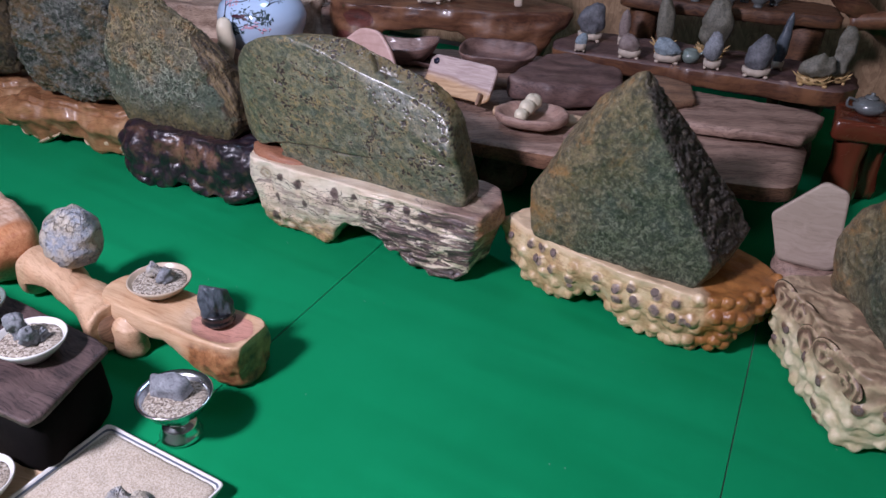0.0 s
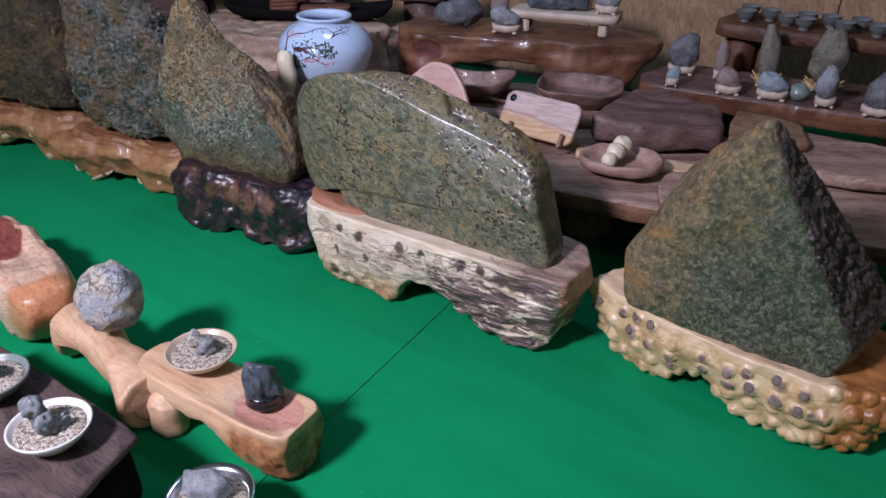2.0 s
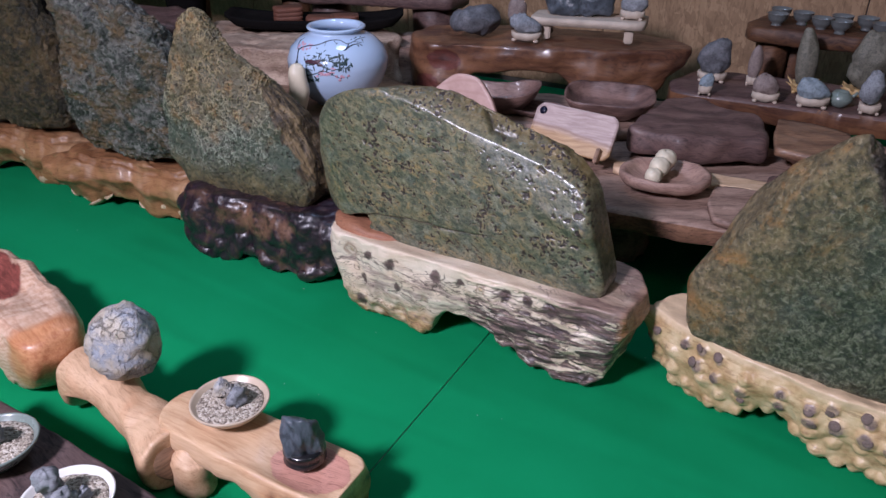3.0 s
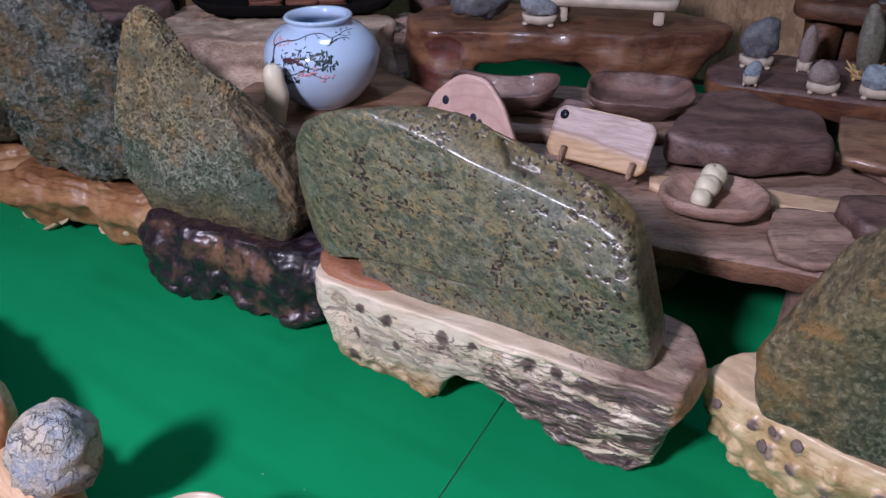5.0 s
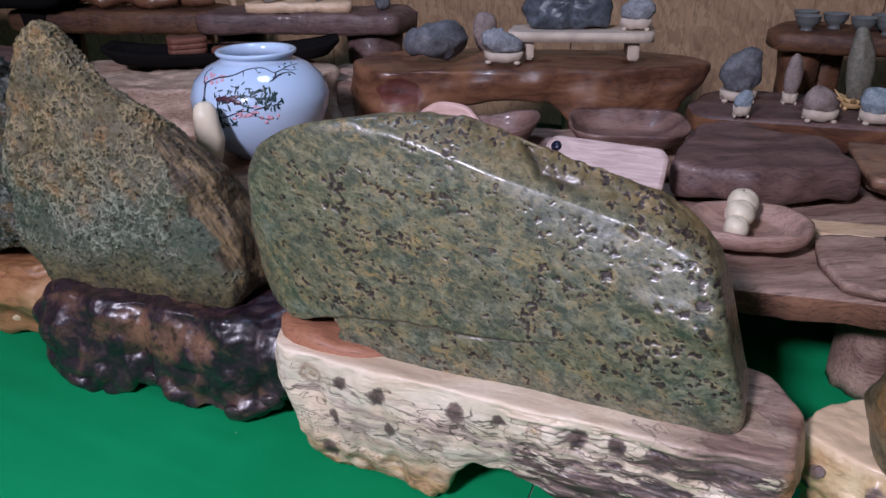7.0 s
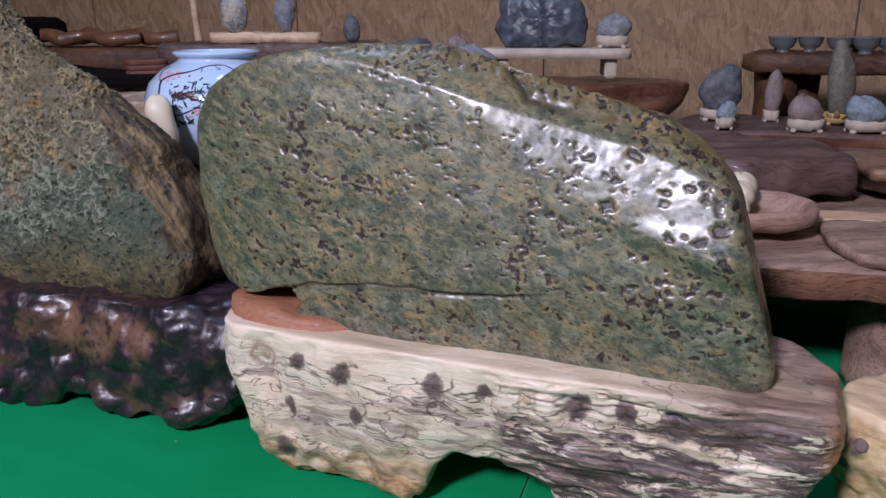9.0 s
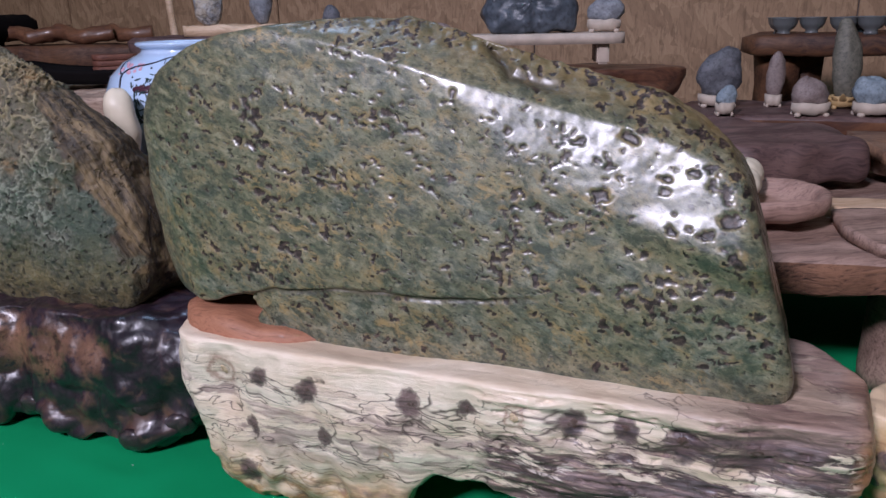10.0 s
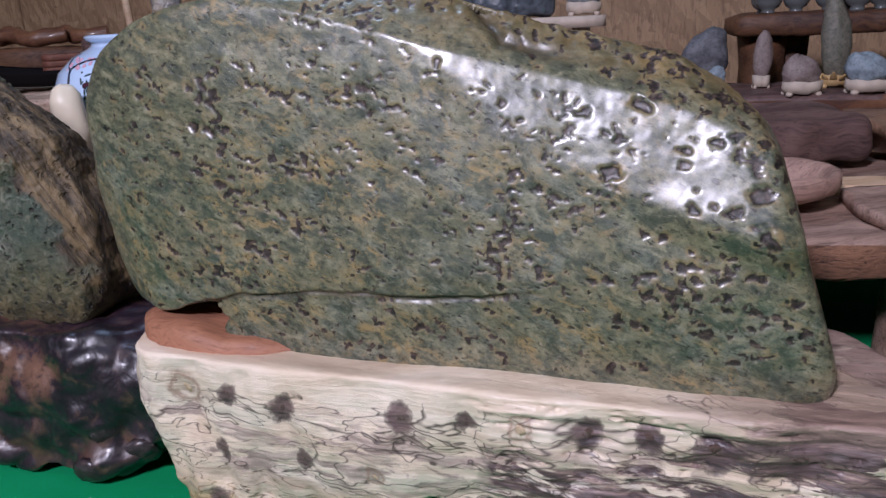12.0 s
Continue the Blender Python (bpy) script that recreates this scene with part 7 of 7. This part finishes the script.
def build_tier():
    plan = [(-0.62, -0.16), (-0.66, 0.0), (-0.6, 0.2), (0.0, 0.24), (0.62, 0.2), (0.64, -0.05), (0.56, -0.17), (0.2, -0.15), (-0.2, -0.17)]
    tab = live_table("live_edge_table", "dark brown live-edge bench crowded with small stones", plan, 0.41, 0.075, M_WALNUT,
                     ((-0.42, 0.05, 0.10, 0.12), (0.45, 0.05, 0.10, 0.12)), along(1.10, 3.40, 0.93, -0.37), 33.0, None, M_BENCH)
    for a in (
        (0.645, 3.63, 0.115, 0.075, 0.15, M_DARKSTONE, M_PALEBASE, "dark grey upright stone on a pale base", 1.1),
        (0.58, 3.44, 0.052, 0.045, 0.055, M_BLUESTONE, M_PALEBASE, "small blue pebble on a little base", 2.1),
        (0.79, 3.58, 0.05, 0.04, 0.13, M_REDSTONE, M_PALEBASE, "thin brown upright stone on a pale base", 3.1),
        (0.785, 3.375, 0.10, 0.07, 0.075, M_REDSTONE, M_PALEBASE, "rounded reddish grey stone on a pale base", 4.1),
        (0.94, 3.335, 0.115, 0.08, 0.075, M_BLUESTONE, M_PALEBASE, "pale blue dome-shaped stone on a white base", 5.1),
        (0.955, 3.50, 0.08, 0.06, 0.22, M_GREYGREEN, M_YELLOWBASE, "tall grey-green stone in a yellow carved base", 6.1),
        (1.115, 3.27, 0.075, 0.06, 0.125, M_SLATE, M_PALEBASE, "speckled grey egg-shaped stone on a pale base", 7.1),
        (1.16, 3.47, 0.13, 0.08, 0.23, M_GREYGREEN, M_YELLOWBASE, "broad tall grey-green stone on a low base", 8.1),
        (1.275, 3.19, 0.115, 0.08, 0.14, M_DARKSTONE, M_PALEBASE, "dark grey rounded stone on a white base", 9.1),
        (1.40, 3.30, 0.05, 0.045, 0.22, M_BLACKSTONE, M_PALEBASE, "slim blue-black upright stone", 10.1),
        (1.475, 3.10, 0.13, 0.06, 0.10, M_GREYGREEN, M_YELLOWBASE, "forked grey-green stone on a four-legged yellow base", 11.1),
        (1.585, 3.14, 0.08, 0.05, 0.19, M_GREYGREEN, M_YELLOWBASE, "leaning grey-green stone on a yellow base", 12.1),
    ):
        x, y, w, d, h, mat, base, lab, seed = a
        stone_on_stand(x, y, 0.41, w, d, h, mat, base, lab, seed, lump=0.04 if h > 2.5 * w else 0.11)
    pot = thing("teapot", "small celadon water pot among the stones", "pot", pose(1.04, 3.345, 0.41))
    part("body", make_mesh("body", *shell(1.0, [(0, 0), (0.022, 0), (0.026, 0.004), (0.042, 0.022), (0.042, 0.036), (0.028, 0.05), (0.024, 0.056), (0.020, 0.052), (0, 0.04)], 32), M_CELADON), pot)
    part("spout", tube("spout", [(0.035, 0, 0.03), (0.05, 0, 0.042), (0.058, 0, 0.052)], [0.009, 0.006, 0.005], M_CELADON, 8), pot)
    # cup stand
    plan = [(-0.44, -0.13), (-0.46, 0.0), (-0.4, 0.15), (0.2, 0.17), (0.5, 0.14), (0.52, -0.1), (0.2, -0.15), (-0.2, -0.15)]
    live_table("cup_stand", "dark brown root stand carrying rows of tea cups", plan, 0.605, 0.06, M_DIMROOT,
               ((-0.34, 0.0, 0.07, 0.09), (-0.25, 0.06, 0.06, 0.06), (0.38, 0.02, 0.09, 0.10)), along(1.24, 3.71, 0.95, -0.31), 44.0)
    prof = [(0, 0), (0.021, 0), (0.019, 0.006), (0.018, 0.012), (0.030, 0.020), (0.037, 0.033), (0.040, 0.048), (0.042, 0.050), (0.040, 0.050), (0.035, 0.036), (0.026, 0.024), (0, 0.019)]
    cup = thing("tea_cup", "small grey glazed tea cup on the dark stand", "cup", pose(0.895, 3.755, 0.605), "tea cups")
    part("body", make_mesh("body", *shell(1.0, prof, 32), M_CUP), cup)
    for x, y in ((1.005, 3.79), (1.045, 3.69), (0.94, 3.86), (1.14, 3.74), (1.10, 3.64), (1.225, 3.71), (1.24, 3.60), (1.33, 3.67), (1.36, 3.57), (1.45, 3.63)):
        copy_thing(cup, pose(x, y, 0.605))


def build_right_corner():
    plan = [(-0.24, -0.14), (-0.22, 0.14), (0.22, 0.16), (0.26, -0.12)]
    live_table("tea_stand", "glossy red-brown lacquered root tea stand", plan, 0.36, 0.08, M_REDLAC, ((-0.15, -0.06, 0.07, 0.06), (0.14, 0.02, 0.08, 0.07), (-0.05, 0.05, 0.06, 0.05)), pose(1.76, 2.90, 0, 0, 0, -20), 51.0)
    pot = thing("teapot", "grey glazed teapot on the lacquered stand", "teapot", pose(1.64, 2.93, 0.36))
    part("body", make_mesh("body", *shell(1.0, [(0, 0), (0.035, 0), (0.058, 0.02), (0.062, 0.035), (0.045, 0.055), (0.028, 0.06), (0.02, 0.064), (0, 0.066)], 36), M_CUP), pot)
    part("spout", tube("spout", bend([(0.05, 0, 0.03), (0.08, 0, 0.045), (0.09, 0, 0.065)]), 0.008, M_CUP, 8), pot)
    part("handle", tube("handle", bend([(-0.05, 0, 0.05), (-0.085, 0, 0.06), (-0.085, 0, 0.03), (-0.055, 0, 0.022)]), 0.005, M_CUP, 8), pot)
    part("lid", make_mesh("lid", *shell(1.0, [(0, 0), (0.028, 0), (0.024, 0.008), (0.007, 0.012), (0.009, 0.02), (0, 0.024)], 24), M_CUP), pot, "", pose(0, 0, 0.062))
    cup = thing("tea_cup", "pale glazed tea cup on the lacquered stand", "cup", pose(1.77, 2.84, 0.36), "tea cups")
    part("body", make_mesh("body", *shell(1.0, [(0, 0), (0.02, 0), (0.021, 0.008), (0.036, 0.02), (0.045, 0.05), (0.043, 0.05), (0.032, 0.022), (0, 0.016)], 32), M_GLAZE), cup)
    br = thing("root_branch", "dark red-brown twisted root branch behind the stones", "branch", pose(1.75, 3.35, 0))
    part("trunk", tube("trunk", bend([(0.75, 0.55, 0.0), (0.55, 0.42, 0.3), (0.1, 0.16, 0.58), (-0.12, 0.1, 0.72), (-0.2, 0.2, 0.95)]), 0.045, M_BENCH, 14, (rough(0.06, 0.012, 3),)), br)
    part("limb", tube("limb", bend([(-0.02, 0.12, 0.58), (0.25, 0.02, 0.62), (0.6, -0.15, 0.60)]), 0.04, M_BENCH, 14, (rough(0.06, 0.012, 3, 4.0),)), br)
    # boards between the two stands at the end of the row
    me = board_mesh("board", [(-0.09, 0.0), (-0.14, 0.14), (-0.02, 0.27), (0.05, 0.25), (0.075, 0.02), (0.06, 0.0)], 0.02, M_SHADEDBOARD, 0.004, 100, 2)
    thing("board", "pale wedge-shaped wooden board standing between two stands", "board", Matrix.Translation((1.12, 2.02, 0.20)) @ pose(0, 0, 0, 84, 0, -25), "", "", me)
    stub = make_mesh("stump", *shell((0.11, 0.09), [(0, 0), (0.95, 0), (1, 0.02), (0.85, 0.1), (0.95, 0.19), (0.9, 0.205), (0, 0.2)], 40, 24), M_PLANK)
    thing("stump", "grey-brown wooden stump supporting a pale board", "stump", pose(1.14, 2.06, 0), "", "", relief(stub, rough(0.07, 0.01, 3)))


def build_left_shelves():
    # gnarled pale trunk and root table behind the vase
    me = stand_mesh("trunk", [(-0.46, -0.22), (-0.44, 0.2), (-0.1, 0.28), (0.36, 0.24), (0.5, 0.05), (0.42, -0.2), (0.1, -0.28), (-0.2, -0.26)], 0.50, M_DRIFT, curve_of([(-0.5, 0.0), (0.5, 0.0)]), 0.9, 180, 70, (rough(0.12, 0.03, 3, 61.0), rough(0.04, 0.010, 3, 62.0)))
    thing("tree_trunk", "gnarled grey-brown driftwood trunk lying behind the vase", "trunk", pose(-1.15, 3.88, 0, 0, 0, -6), "", "", me)
    me = stand_mesh("stump", [(-0.17, -0.12), (-0.16, 0.12), (0.1, 0.15), (0.19, 0.0), (0.12, -0.13)], 0.46, M_PLANK, curve_of([(-0.5, 0.0), (0.5, 0.0)]), 0.9, 120, 50, (rough(0.1, 0.03, 3, 71.0), rough(0.03, 0.006, 3, 72.0)))
    thing("stump", "weathered grey-brown stump beside the log bench", "stump", pose(-0.60, 4.0, 0, 0, 0, -10), "", "", me)
    # black tray with clay coasters
    tray = thing("wooden_tray", "long black wooden tray with upturned ends", "tray", pose(-1.05, 3.98, 0.505, 0, 0, 3))
    lift = lambda p: np.stack([p[:, 0], p[:, 1], p[:, 2] + 0.03 * (p[:, 0] / 0.4) ** 4], 1)
    part("body", make_mesh("body", *shell([(-0.40, -0.1), (-0.40, 0.1), (0.40, 0.12), (0.42, -0.08)], [(0, 0), (0.88, 0), (1.0, 0.04), (0.97, 0.045), (0.88, 0.018), (0, 0.015)], 120, 40, 2, lift), M_BLACKWOOD), tray)
    disc = make_mesh("coaster", *shell([(-0.06, -0.05), (-0.06, 0.05), (0.06, 0.055), (0.07, -0.045)], [(0, 0), (0.97, 0), (1, 0.003), (1, 0.014), (0.97, 0.017), (0, 0.015)], 40, 0, 4), M_COASTER)
    for i, (x, y, n, tilt) in enumerate(((-0.12, -0.01, 4, 5), (0.03, -0.02, 2, 0), (0.13, 0.02, 2, -2))):
        for k in range(n):
            thing("coaster", "red clay-coloured wooden coaster stacked in the black tray", "coaster", pose(-1.05 + x, 3.98 + y, 0.522 + 0.0175 * k, 0, 0, 8 + tilt * k), "coasters", "", disc)
    # upper shelf slab with stones
    live_table("live_edge_table", "thick grey-brown live-edge shelf table with one root leg", [(-0.42, -0.13), (-0.40, 0.14), (0.36, 0.16), (0.42, 0.0), (0.36, -0.15), (0.0, -0.12)], 0.63, 0.075, M_WALNUT, ((0.25, 0.0, 0.11, 0.10), (-0.3, 0.05, 0.10, 0.10)), pose(-0.78, 4.32, 0, 0, 0, -8), 81.0)
    me = board_mesh("board", [(-0.2, -0.06), (-0.18, 0.06), (0.2, 0.06), (0.22, -0.03)], 0.035, M_PALE, 0.008, 90, 2, (rough(0.05, 0.005, 3),))
    thing("board", "pale live-edge board on the shelf table", "board", pose(-0.82, 4.27, 0.632, 0, 0, -6), "", "", me)
    for x, y, w, h, mat, s, lab in ((-0.92, 4.27, 0.10, 0.13, M_CRACKED, 1.7, "pale mottled stone on the shelf board"), (-0.74, 4.27, 0.075, 0.14, M_SLATE, 2.7, "grey upright stone on the shelf board"), (-0.50, 4.28, 0.06, 0.10, M_DARKSTONE, 3.7, "small dark stone on the shelf table")):
        thing("scholar_stone", lab, "stone", pose(x, y, 0.665 if x < -0.6 else 0.63), "", "", pebble("stone", w, w * 0.8, h, mat, s, lump=0.07))
    # low orange root table with branches, further along
    live_table("root_table", "orange-brown root table with a wavy edge", [(-0.5, -0.14), (-0.48, 0.14), (0.42, 0.16), (0.48, -0.1), (0.1, -0.15)], 0.60, 0.09, M_DIMROOT, ((0.3, 0.0, 0.08, 0.08), (-0.35, 0.0, 0.10, 0.1)), pose(-1.62, 4.75, 0, 0, 0, -12), 91.0)
    for i, (x, y, l, yaw) in enumerate(((-1.55, 4.68, 0.34, -6), (-1.38, 4.72, 0.30, -14), (-1.75, 4.74, 0.36, 4))):
        me = tube("branch", bend([(-l / 2, 0, 0.03), (-l / 6, 0.03, 0.05), (l / 6, -0.02, 0.035), (l / 2, 0.01, 0.045)]), 0.028, M_BENCH, 12, (rough(0.05, 0.010, 3, i * 2.0),))
        thing("root_branch", "dark red-brown gnarled branch lying on the root table", "branch", pose(x, y, 0.60, 0, 0, yaw), "", "", me)
    me = tube("stick", bend([(0, 0, 0), (0.015, 0.02, 0.3), (0.0, 0.03, 0.6), (0.03, 0.05, 0.9)]), 0.016, M_PALE, 10, (rough(0.03, 0.004, 2),))
    thing("stick", "pale thin driftwood stick standing behind the vase", "stick", pose(-1.2, 4.85, 0.2), "", "", me)
    live_table("dark_chest", "black-brown wooden bench in the dim back of the hall", [(-0.8, -0.2), (-0.8, 0.22), (0.7, 0.24), (0.75, -0.18)], 0.72, 0.10, M_BLACKWOOD, ((-0.6, 0, 0.12, 0.12), (0.55, 0, 0.12, 0.12)), pose(-2.5, 4.95, 0, 0, 0, -18), 95.0)
    me = stand_mesh("boulder", [(-0.35, -0.15), (-0.3, 0.15), (0.1, 0.2), (0.36, 0.1), (0.34, -0.12), (0, -0.18)], 0.56, M_WALNUT, curve_of([(-0.5, 0.0), (0.5, 0.0)]), 0.95, 120, 40, (rough(0.15, 0.04, 3, 99.0),))
    thing("stump", "dim grey-brown root stump in the back row", "stump", pose(-1.9, 3.95, 0, 0, 0, -15), "", "", me)


build_low_table()
build_ware()
build_vase()
build_bench()
build_tier()
build_right_corner()
build_left_shelves()
